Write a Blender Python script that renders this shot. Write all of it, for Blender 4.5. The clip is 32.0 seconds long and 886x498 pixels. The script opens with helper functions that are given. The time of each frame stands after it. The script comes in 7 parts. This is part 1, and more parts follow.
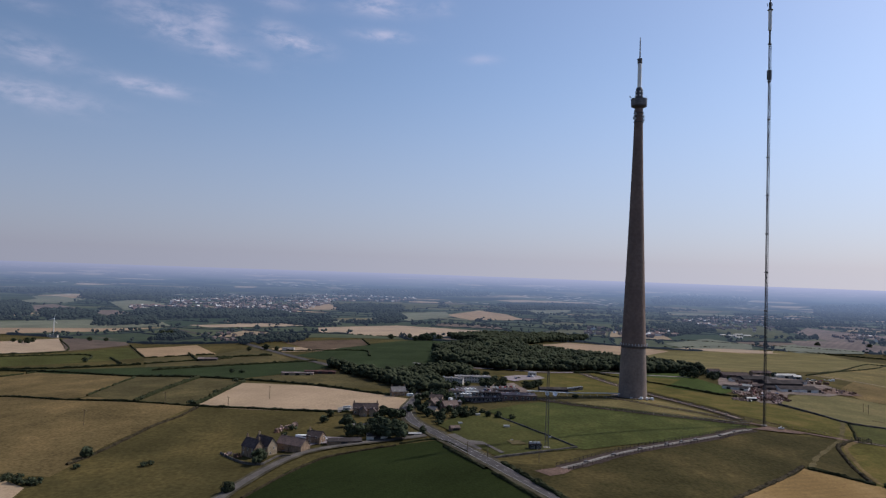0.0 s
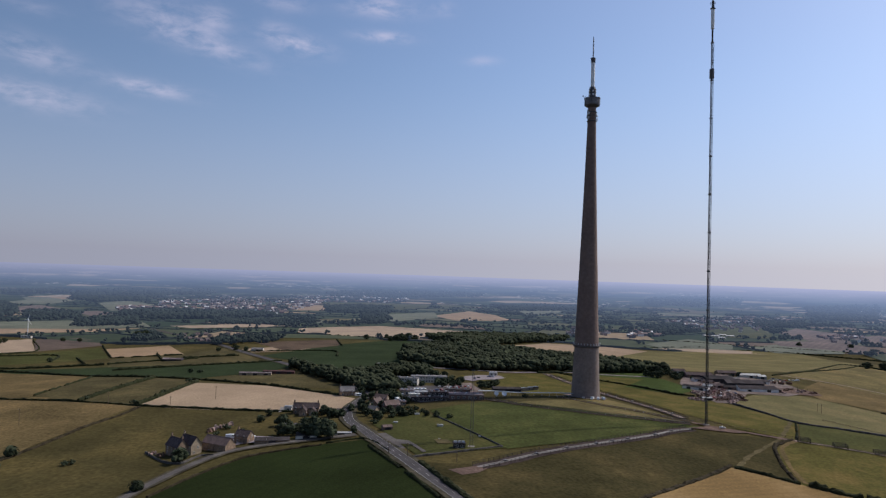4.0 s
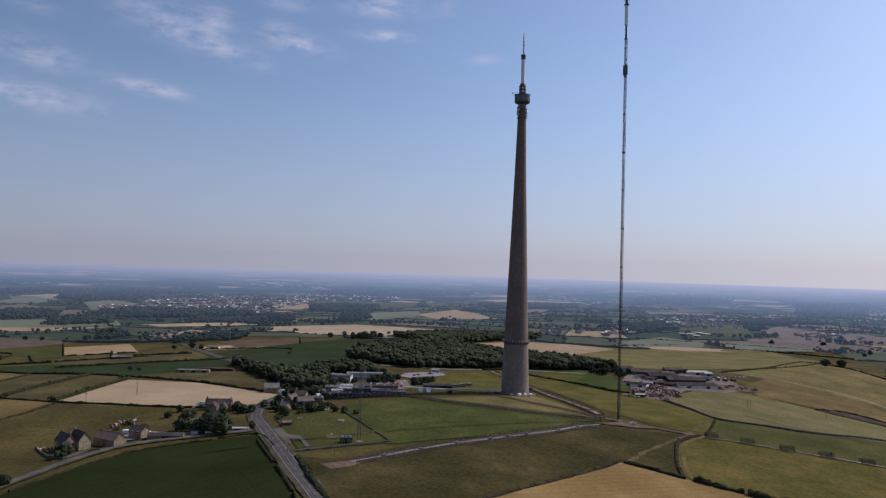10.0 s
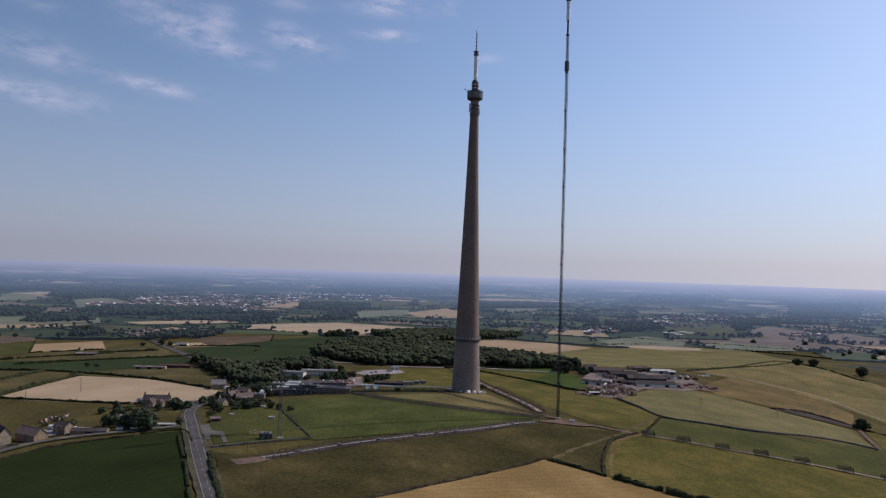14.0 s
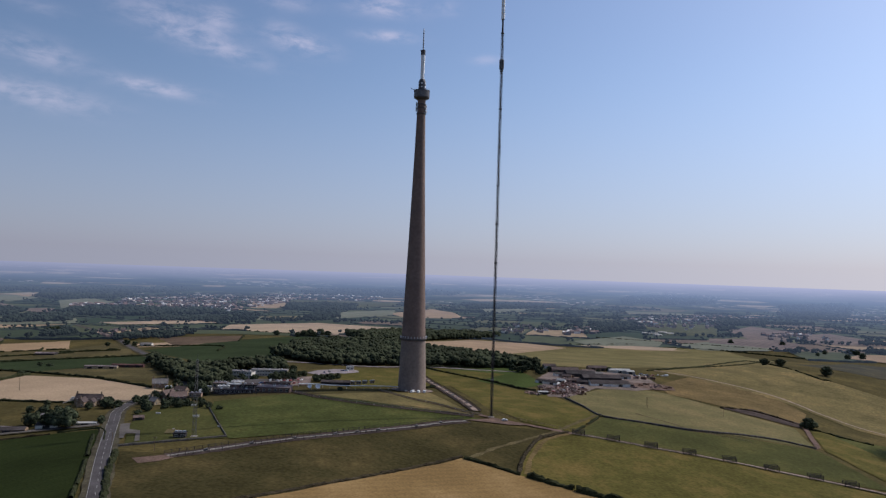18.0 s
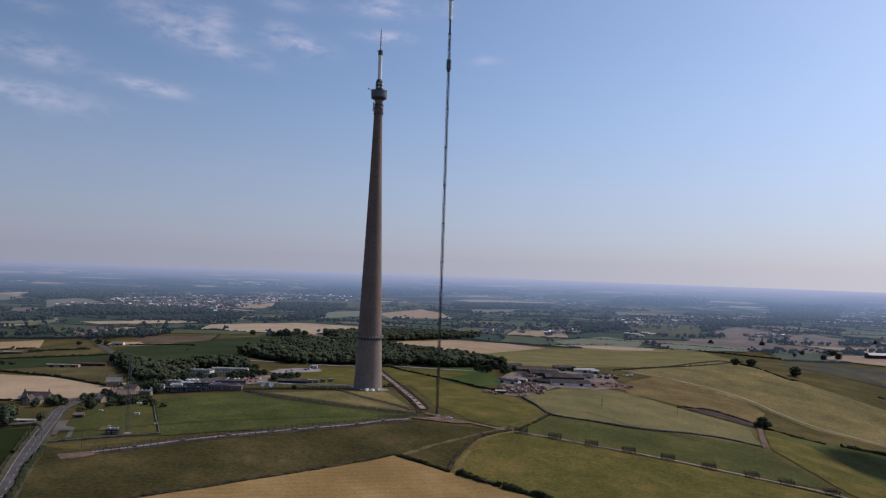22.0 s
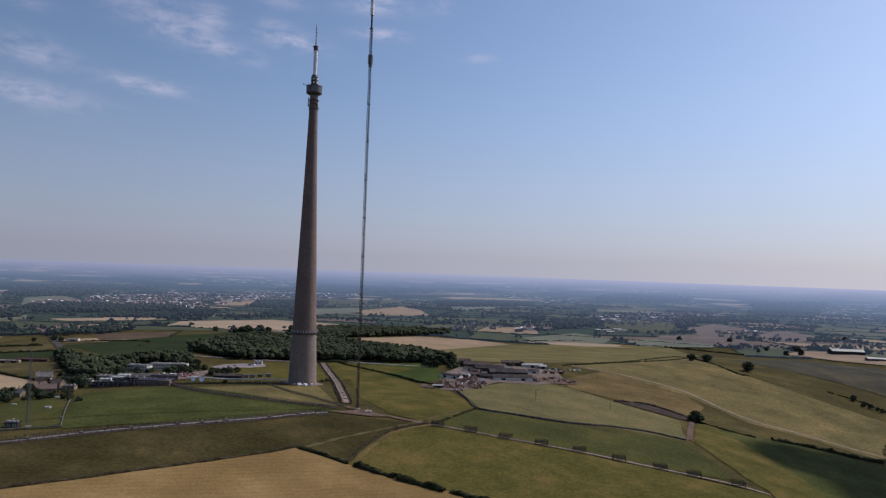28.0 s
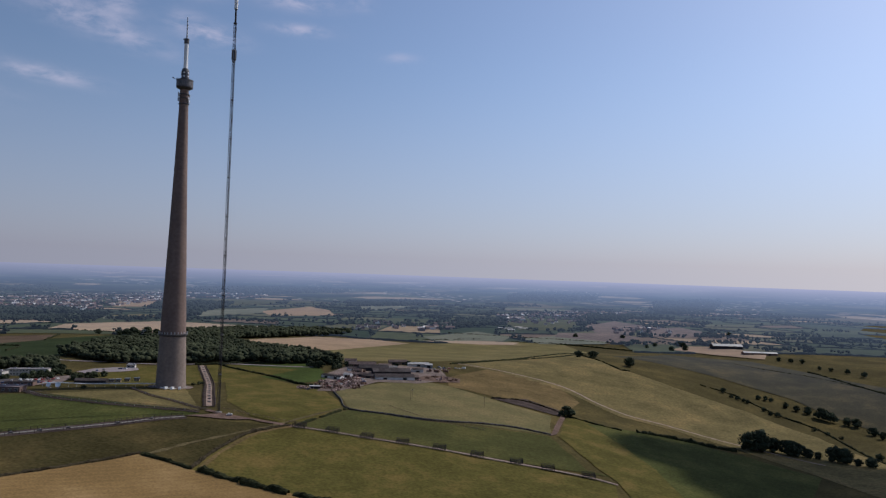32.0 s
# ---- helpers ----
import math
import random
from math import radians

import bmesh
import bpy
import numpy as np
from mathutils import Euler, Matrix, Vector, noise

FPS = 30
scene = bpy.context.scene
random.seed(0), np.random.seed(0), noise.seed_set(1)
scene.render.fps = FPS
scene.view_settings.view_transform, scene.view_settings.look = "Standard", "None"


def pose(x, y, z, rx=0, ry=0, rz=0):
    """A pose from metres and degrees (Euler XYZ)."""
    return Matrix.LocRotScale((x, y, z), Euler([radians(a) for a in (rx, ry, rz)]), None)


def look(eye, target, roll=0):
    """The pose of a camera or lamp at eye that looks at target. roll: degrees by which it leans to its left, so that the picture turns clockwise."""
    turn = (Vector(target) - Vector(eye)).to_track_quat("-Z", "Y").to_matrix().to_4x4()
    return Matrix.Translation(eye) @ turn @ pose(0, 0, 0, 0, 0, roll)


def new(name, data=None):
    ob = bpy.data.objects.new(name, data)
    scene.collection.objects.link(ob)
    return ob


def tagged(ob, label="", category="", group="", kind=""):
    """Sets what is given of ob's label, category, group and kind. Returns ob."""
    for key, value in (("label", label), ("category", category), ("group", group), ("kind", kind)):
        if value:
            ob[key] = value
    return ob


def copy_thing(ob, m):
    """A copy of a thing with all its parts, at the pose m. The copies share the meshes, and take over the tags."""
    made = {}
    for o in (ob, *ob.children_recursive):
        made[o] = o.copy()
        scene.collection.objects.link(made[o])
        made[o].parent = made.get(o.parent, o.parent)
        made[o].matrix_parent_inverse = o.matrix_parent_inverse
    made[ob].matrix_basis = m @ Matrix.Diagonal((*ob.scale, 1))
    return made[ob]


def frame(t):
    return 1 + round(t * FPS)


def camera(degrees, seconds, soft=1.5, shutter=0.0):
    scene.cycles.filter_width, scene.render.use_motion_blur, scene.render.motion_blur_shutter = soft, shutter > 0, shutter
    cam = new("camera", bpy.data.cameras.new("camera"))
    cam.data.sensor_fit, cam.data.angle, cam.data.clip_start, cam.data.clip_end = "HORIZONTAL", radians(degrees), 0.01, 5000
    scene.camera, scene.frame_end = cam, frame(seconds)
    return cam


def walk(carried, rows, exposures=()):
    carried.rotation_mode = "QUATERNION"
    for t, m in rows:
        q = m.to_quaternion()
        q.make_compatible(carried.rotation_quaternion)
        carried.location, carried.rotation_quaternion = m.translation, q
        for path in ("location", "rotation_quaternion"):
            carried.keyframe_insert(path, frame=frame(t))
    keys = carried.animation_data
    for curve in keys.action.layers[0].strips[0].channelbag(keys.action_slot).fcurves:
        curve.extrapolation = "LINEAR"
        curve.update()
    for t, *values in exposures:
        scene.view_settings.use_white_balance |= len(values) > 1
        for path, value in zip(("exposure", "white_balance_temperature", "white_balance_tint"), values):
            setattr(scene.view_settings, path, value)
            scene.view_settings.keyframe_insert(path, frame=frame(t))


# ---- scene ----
cam = camera(64.4, 32.0, soft=1.25)
# seconds, eye in metres from the tower's foot, yaw, pitch, lean
ROWS = [
    (0, -173.49, -641.9, 103.22, 0.206, 2.171, 1.865),
    (0.5, -167.77, -641.21, 103.37, 0.174, 2.151, 1.819),
    (1, -162.11, -640.73, 103.44, 0.165, 2.137, 1.841),
    (1.5, -156.51, -640.42, 103.46, 0.166, 2.141, 1.862),
    (2, -150.98, -640.28, 103.45, 0.179, 2.156, 1.845),
    (2.5, -145.52, -640.26, 103.41, 0.203, 2.183, 1.835),
    (3, -140.13, -640.37, 103.37, 0.235, 2.217, 1.856),
    (3.5, -134.83, -640.6, 103.31, 0.266, 2.237, 1.826),
    (5.5, -114, -642.08, 103.2, 0.322, 2.306, 1.813),
    (6, -108.65, -642.26, 103.24, 0.35, 2.291, 1.796),
    (6.5, -103.21, -642.36, 103.24, 0.368, 2.272, 1.781),
    (7, -97.72, -642.4, 103.25, 0.384, 2.244, 1.779),
    (7.5, -92.15, -642.39, 103.24, 0.402, 2.22, 1.786),
    (8, -86.52, -642.33, 103.23, 0.421, 2.205, 1.788),
    (8.5, -80.83, -642.21, 103.21, 0.44, 2.193, 1.758),
    (9, -75.09, -642.04, 103.18, 0.456, 2.194, 1.728),
    (9.5, -69.32, -641.83, 103.15, 0.469, 2.198, 1.721),
    (10, -63.53, -641.58, 103.11, 0.475, 2.193, 1.722),
    (10.5, -57.74, -641.31, 103.03, 0.482, 2.183, 1.739),
    (11, -51.95, -641.02, 102.93, 0.474, 2.177, 1.766),
    (11.5, -46.19, -640.71, 102.82, 0.462, 2.171, 1.785),
    (12, -40.45, -640.39, 102.73, 0.506, 2.161, 1.82),
    (12.5, -34.72, -640.05, 102.63, 0.579, 2.147, 1.883),
    (13, -28.96, -639.72, 102.56, 0.618, 2.14, 1.905),
    (13.5, -23.14, -639.4, 102.59, 0.638, 2.133, 1.886),
    (14, -17.25, -639.08, 102.63, 0.664, 2.121, 1.884),
    (14.5, -11.24, -638.78, 102.69, 0.712, 2.103, 1.896),
    (16.5, 13.79, -637.68, 102.81, 0.659, 2.144, 1.848),
    (17, 19.72, -637.6, 102.76, 0.645, 2.16, 1.841),
    (17.5, 25.43, -637.61, 102.7, 0.639, 2.176, 1.854),
    (18, 30.97, -637.7, 102.65, 0.626, 2.193, 1.871),
    (18.5, 36.32, -637.89, 102.59, 0.607, 2.201, 1.893),
    (19, 41.48, -638.15, 102.56, 0.598, 2.212, 1.905),
    (19.5, 46.46, -638.46, 102.59, 0.594, 2.223, 1.912),
    (20, 51.28, -638.82, 102.63, 0.594, 2.231, 1.93),
    (20.5, 55.96, -639.2, 102.66, 0.59, 2.237, 1.948),
    (21, 60.53, -639.62, 102.69, 0.579, 2.243, 1.961),
    (21.5, 65.02, -640.07, 102.7, 0.551, 2.248, 1.968),
    (22, 69.44, -640.53, 102.69, 0.509, 2.253, 1.97),
    (22.5, 73.84, -641, 102.68, 0.464, 2.266, 1.965),
    (23, 78.23, -641.47, 102.64, 0.426, 2.281, 1.952),
    (23.5, 82.65, -641.93, 102.58, 0.397, 2.296, 1.941),
    (24, 87.12, -642.34, 102.49, 0.375, 2.304, 1.937),
    (24.5, 91.65, -642.68, 102.38, 0.36, 2.297, 1.939),
    (25, 96.22, -642.94, 102.28, 0.349, 2.275, 1.95),
    (25.5, 100.82, -643.1, 102.16, 0.316, 2.251, 1.95),
    (27.5, 119.4, -642.6, 101.73, 0.113, 2.132, 1.938),
    (28, 124.15, -642.45, 101.69, 0.056, 2.109, 1.934),
    (28.5, 128.98, -642.36, 101.7, 0.019, 2.085, 1.934),
    (29, 133.87, -642.32, 101.75, -0.008, 2.072, 1.952),
    (29.5, 138.83, -642.34, 101.84, -0.025, 2.069, 1.967),
    (30, 143.85, -642.48, 101.98, -0.035, 2.07, 1.963),
    (30.5, 148.88, -642.78, 102.19, -0.032, 2.067, 1.959),
    (31, 153.88, -643.3, 102.48, -0.037, 2.069, 1.986),
    (31.2, 155.85, -643.6, 102.63, -0.657, 2.111, 1.986),
    (31.5, 158.8, -644.06, 102.85, -2.824, 2.174, 1.987),
    (32, 163.58, -645.07, 103.3, -6.475, 2.264, 1.823),
]
walk(cam, [(t, pose(x, y, z, 90 + pitch, 0, yaw) @ pose(0, 0, 0, 0, 0, lean)) for t, x, y, z, yaw, pitch, lean in ROWS], exposures=[(0.0, 0.0, 6150, 12), (20.0, 0.0, 6150, 12), (24.0, -0.07, 6150, 12), (30.5, -0.07, 6150, 12), (32.0, -0.16, 6150, 12)])
# ---- world ----
SUN_AZ, SUN_EL = math.atan2(0.47, 0.88), radians(47)   # the sun stands behind the tower, to the east of the view
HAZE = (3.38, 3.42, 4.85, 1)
# haze painted into far materials: its growth with distance, its colour over the valley and at the horizon, and how it
# brightens from west to east
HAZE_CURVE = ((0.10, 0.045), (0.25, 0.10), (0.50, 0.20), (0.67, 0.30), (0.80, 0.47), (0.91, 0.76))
HAZE_EMIT_NEAR, HAZE_EMIT_FAR = (0.25, 0.328, 0.505), (0.375, 0.397, 0.55)
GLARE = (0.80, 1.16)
world = bpy.data.worlds.new("sky")
scene.world = world
world.use_nodes = True
wt = world.node_tree
wt.nodes.clear()


def wn(kind, **kw):
    n = wt.nodes.new(kind)
    for k, v in kw.items():
        if k in n.inputs:
            n.inputs[k].default_value = v
    return n


sky = wt.nodes.new("ShaderNodeTexSky")
sky.sky_type = "NISHITA"
sky.sun_disc = False
sky.sun_elevation = SUN_EL
sky.sun_rotation = math.pi / 2 - SUN_AZ
sky.altitude = 300
sky.air_density = 1.0
sky.dust_density = 1.5
sky.ozone_density = 2.0
w_out = wt.nodes.new("ShaderNodeOutputWorld")
w_bg = wt.nodes.new("ShaderNodeBackground")
w_bg.inputs["Strength"].default_value = 0.108
w_tc = wt.nodes.new("ShaderNodeTexCoord")
w_sep = wt.nodes.new("ShaderNodeSeparateXYZ")
wt.links.new(w_tc.outputs["Generated"], w_sep.inputs[0])


def wmath(op, a, b=None, clamp=False):
    n = wt.nodes.new("ShaderNodeMath")
    n.operation = op
    n.use_clamp = clamp
    for i, v in enumerate((a, b)):
        if isinstance(v, (int, float)):
            n.inputs[i].default_value = v
        elif v is not None:
            wt.links.new(v, n.inputs[i])
    return n.outputs[0]


# thin torn cirrus in the north-west: bearing, height, half length and half depth in degrees, slope, weight
CIRRUS = [
    (121.2, 14.6, 2.7, 0.95, 9.0, 0.62),
    (113.4, 13.3, 2.9, 0.52, 5.0, 0.85),
    (121.0, 11.7, 3.91, 0.85, 4.9, 0.75),
    (112.6, 18.5, 4.14, 1.48, 11.9, 0.45),
    (109.3, 16.9, 4.2, 0.75, 14.0, 0.6),
    (109.1, 18.8, 1.15, 1.06, 1.9, 0.55),
    (104.0, 18.2, 1.6, 0.85, 8.0, 0.7),
    (102.0, 17.6, 2.0, 0.75, 6.0, 0.7),
    (96.1, 21.0, 2.76, 0.74, 1.9, 0.9),
    (95.7, 18.8, 2.07, 0.42, -0.1, 0.85),
    (104.0, 20.6, 2.07, 0.63, 1.9, 0.4),
    (87.6, 17.3, 1.29, 0.37, -0.1, 0.45),
    (90.8, 21.1, 1.01, 0.53, 6.9, 0.4),
    (121.3, 17.6, 1.84, 0.53, 6.9, 0.25),
]
w_az = wmath("MULTIPLY", wmath("ARCTAN2", w_sep.outputs["Y"], w_sep.outputs["X"]), 57.2958)
w_alt = wmath("MULTIPLY", wmath("ARCSINE", w_sep.outputs["Z"]), 57.2958)
w_pos = wt.nodes.new("ShaderNodeCombineXYZ")
wt.links.new(w_az, w_pos.inputs["X"])
wt.links.new(wmath("MULTIPLY", w_alt, 2.3), w_pos.inputs["Y"])
w_noise = wt.nodes.new("ShaderNodeTexNoise")
w_noise.inputs["Scale"].default_value = 0.42
w_noise.inputs["Detail"].default_value = 7.0
w_noise.inputs["Roughness"].default_value = 0.6
w_noise.inputs["Distortion"].default_value = 0.25
wt.links.new(w_pos.outputs[0], w_noise.inputs["Vector"])
w_sum = None
for az, alt, ru, rv, slope, weight in CIRRUS:
    cs, sn = math.cos(radians(slope)), math.sin(radians(slope))
    du, dv = wmath("MULTIPLY", wmath("SUBTRACT", az, w_az), 0.95), wmath("SUBTRACT", w_alt, alt)
    u = wmath("DIVIDE", wmath("SUBTRACT", wmath("MULTIPLY", du, cs), wmath("MULTIPLY", dv, sn)), ru)
    v = wmath("DIVIDE", wmath("ADD", wmath("MULTIPLY", du, sn), wmath("MULTIPLY", dv, cs)), rv)
    r2 = wmath("ADD", wmath("MULTIPLY", u, u), wmath("MULTIPLY", v, v))
    blob = wmath("MULTIPLY", wmath("EXPONENT", wmath("MULTIPLY", r2, -1.1)), weight)
    w_sum = blob if w_sum is None else wmath("ADD", w_sum, blob)
w_ramp = wt.nodes.new("ShaderNodeMapRange")
w_ramp.interpolation_type = "SMOOTHSTEP"
w_ramp.inputs["From Min"].default_value = 0.28
w_ramp.inputs["From Max"].default_value = 0.70
wt.links.new(w_noise.outputs["Fac"], w_ramp.inputs["Value"])
w_m3 = wmath("MULTIPLY", wmath("MULTIPLY", w_sum, w_ramp.outputs["Result"]), 0.62, True)
w_mix = wt.nodes.new("ShaderNodeMixRGB")
w_mix.inputs["Color2"].default_value = (6.4, 5.9, 7.0, 1)
wt.links.new(w_m3, w_mix.inputs["Fac"])
# below the horizon the haze goes on in the horizon's colour
w_hi = wt.nodes.new("ShaderNodeMath")
w_hi.operation = "MAXIMUM"
w_hi.inputs[1].default_value = 0.025
w_cmb = wt.nodes.new("ShaderNodeCombineXYZ")
wt.links.new(w_sep.outputs["X"], w_cmb.inputs["X"])
wt.links.new(w_sep.outputs["Y"], w_cmb.inputs["Y"])
wt.links.new(w_sep.outputs["Z"], w_hi.inputs[0])
wt.links.new(w_hi.outputs[0], w_cmb.inputs["Z"])
wt.links.new(w_cmb.outputs[0], sky.inputs["Vector"])
# summer haze: the sky pales to lavender towards the horizon
w_hz = wt.nodes.new("ShaderNodeMapRange")
w_hz.interpolation_type = "SMOOTHSTEP"
w_hz.inputs["From Min"].default_value = -0.02
w_hz.inputs["From Max"].default_value = 0.30
w_hz.inputs["To Min"].default_value = 0.62
w_hz.inputs["To Max"].default_value = 0.0
wt.links.new(w_sep.outputs["Z"], w_hz.inputs["Value"])
w_haze = wt.nodes.new("ShaderNodeMixRGB")
w_haze.inputs["Color2"].default_value = HAZE
wt.links.new(w_hz.outputs["Result"], w_haze.inputs["Fac"])
w_tint = wt.nodes.new("ShaderNodeMixRGB")
w_tint.blend_type = "MULTIPLY"
w_tint.inputs["Fac"].default_value = 1.0
w_tint.inputs["Color2"].default_value = (1.03, 1.015, 1.035, 1)
wt.links.new(sky.outputs["Color"], w_tint.inputs["Color1"])
wt.links.new(w_tint.outputs["Color"], w_haze.inputs["Color1"])
# the air is brighter towards the sun's bearing
w_near = wmath("MAXIMUM", wmath("COSINE", wmath("SUBTRACT", wmath("ARCTAN2", w_sep.outputs["Y"], w_sep.outputs["X"]), SUN_AZ)), -0.2)
w_glare = wt.nodes.new("ShaderNodeVectorMath")
w_glare.operation = "SCALE"
wt.links.new(w_haze.outputs["Color"], w_glare.inputs[0])
wt.links.new(wmath("ADD", wmath("MULTIPLY", w_near, 0.27), 0.88), w_glare.inputs["Scale"])
wt.links.new(w_glare.outputs[0], w_mix.inputs["Color1"])
wt.links.new(w_mix.outputs["Color"], w_bg.inputs["Color"])
wt.links.new(w_bg.outputs[0], w_out.inputs["Surface"])

sun = new("sun", bpy.data.lights.new("sun", "SUN"))
sun.data.energy = 3.6
sun.data.angle = radians(0.6)
sun.data.color = (1.0, 0.92, 0.80)
sun.matrix_basis = look((0, 0, 0), (-math.cos(SUN_AZ) * math.cos(SUN_EL), -math.sin(SUN_AZ) * math.cos(SUN_EL), -math.sin(SUN_EL)))

# ---- materials ----
MATS = {}


def ramp(nt, stops):
    n = nt.nodes.new("ShaderNodeValToRGB")
    el = n.color_ramp.elements
    el[0].position, el[0].color = stops[0][0], (*stops[0][1], 1)
    el[1].position, el[1].color = stops[-1][0], (*stops[-1][1], 1)
    for p, c in stops[1:-1]:
        e = el.new(p)
        e.color = (*c, 1)
    return n


def mat(name, col, rough=0.9, big=0.0, fine=0.0, vary=0.25, metal=0.0, bump=0.0, tint=None, island=0.0, obj=0.0, spec=0.3, rows=None):
    """A surface: base colour, broken up by a coarse and a fine noise (metres), by piece and by object."""
    m = bpy.data.materials.new(name)
    m.use_nodes = True
    nt = m.node_tree
    b = nt.nodes["Principled BSDF"]
    b.inputs["Roughness"].default_value = rough
    b.inputs["Metallic"].default_value = metal
    b.inputs["Specular IOR Level"].default_value = spec
    geo = nt.nodes.new("ShaderNodeNewGeometry")
    tint = tint or tuple(min(1, c * (1 + 1.2 * vary)) for c in col)
    dark = tuple(c * (1 - vary) for c in col)
    last = None
    if big:
        n = nt.nodes.new("ShaderNodeTexNoise")
        n.inputs["Scale"].default_value = 1.0 / big
        n.inputs["Detail"].default_value = 5
        n.inputs["Roughness"].default_value = 0.62
        nt.links.new(geo.outputs["Position"], n.inputs["Vector"])
        r = ramp(nt, [(0.35, dark), (0.5, col), (0.67, tint)])
        nt.links.new(n.outputs["Fac"], r.inputs["Fac"])
        last = r.outputs["Color"]
    if fine:
        n2 = nt.nodes.new("ShaderNodeTexNoise")
        n2.inputs["Scale"].default_value = 1.0 / fine
        n2.inputs["Detail"].default_value = 4
        nt.links.new(geo.outputs["Position"], n2.inputs["Vector"])
        mr = nt.nodes.new("ShaderNodeMapRange")
        mr.inputs["To Min"].default_value = 1 - 1.5 * vary
        mr.inputs["To Max"].default_value = 1 + 1.5 * vary
        mr.inputs["From Min"].default_value = 0.25
        mr.inputs["From Max"].default_value = 0.75
        nt.links.new(n2.outputs["Fac"], mr.inputs["Value"])
        mx = nt.nodes.new("ShaderNodeVectorMath")
        mx.operation = "SCALE"
        if last:
            nt.links.new(last, mx.inputs[0])
        else:
            mx.inputs[0].default_value = col
        nt.links.new(mr.outputs["Result"], mx.inputs["Scale"])
        last = mx.outputs[0]
        if bump:
            bp = nt.nodes.new("ShaderNodeBump")
            bp.inputs["Strength"].default_value = bump
            bp.inputs["Distance"].default_value = fine * 0.3
            nt.links.new(n2.outputs["Fac"], bp.inputs["Height"])
            nt.links.new(bp.outputs["Normal"], b.inputs["Normal"])
    if rows:
        # mowing or drilling lines: direction in degrees, spacing in metres, strength
        ang, gap, amt = rows
        mp = nt.nodes.new("ShaderNodeMapping")
        mp.inputs["Rotation"].default_value = (0, 0, radians(ang))
        nt.links.new(geo.outputs["Position"], mp.inputs["Vector"])
        wv = nt.nodes.new("ShaderNodeTexWave")
        wv.inputs["Scale"].default_value = 0.314 / gap
        wv.inputs["Distortion"].default_value = 4.0
        wv.inputs["Detail"].default_value = 3
        wv.inputs["Detail Scale"].default_value = 0.6
        nt.links.new(mp.outputs["Vector"], wv.inputs["Vector"])
        mr = nt.nodes.new("ShaderNodeMapRange")
        mr.inputs["To Min"].default_value = 1 - amt
        mr.inputs["To Max"].default_value = 1 + amt
        nt.links.new(wv.outputs["Fac"], mr.inputs["Value"])
        mx = nt.nodes.new("ShaderNodeVectorMath")
        mx.operation = "SCALE"
        if last:
            nt.links.new(last, mx.inputs[0])
        else:
            mx.inputs[0].default_value = col
        nt.links.new(mr.outputs["Result"], mx.inputs["Scale"])
        last = mx.outputs[0]
    for amount, src in ((island, "island"), (obj, "object")):
        if not amount:
            continue
        if src == "island":
            rnd = geo.outputs["Random Per Island"]
        else:
            rnd = nt.nodes.new("ShaderNodeObjectInfo").outputs["Random"]
        mr = nt.nodes.new("ShaderNodeMapRange")
        mr.inputs["To Min"].default_value = 1 - amount
        mr.inputs["To Max"].default_value = 1 + amount
        nt.links.new(rnd, mr.inputs["Value"])
        mx = nt.nodes.new("ShaderNodeVectorMath")
        mx.operation = "SCALE"
        if last:
            nt.links.new(last, mx.inputs[0])
        else:
            mx.inputs[0].default_value = col
        nt.links.new(mr.outputs["Result"], mx.inputs["Scale"])
        last = mx.outputs[0]
    if last:
        nt.links.new(last, b.inputs["Base Color"])
    else:
        b.inputs["Base Color"].default_value = (*col, 1)
    MATS[name] = m
    return m


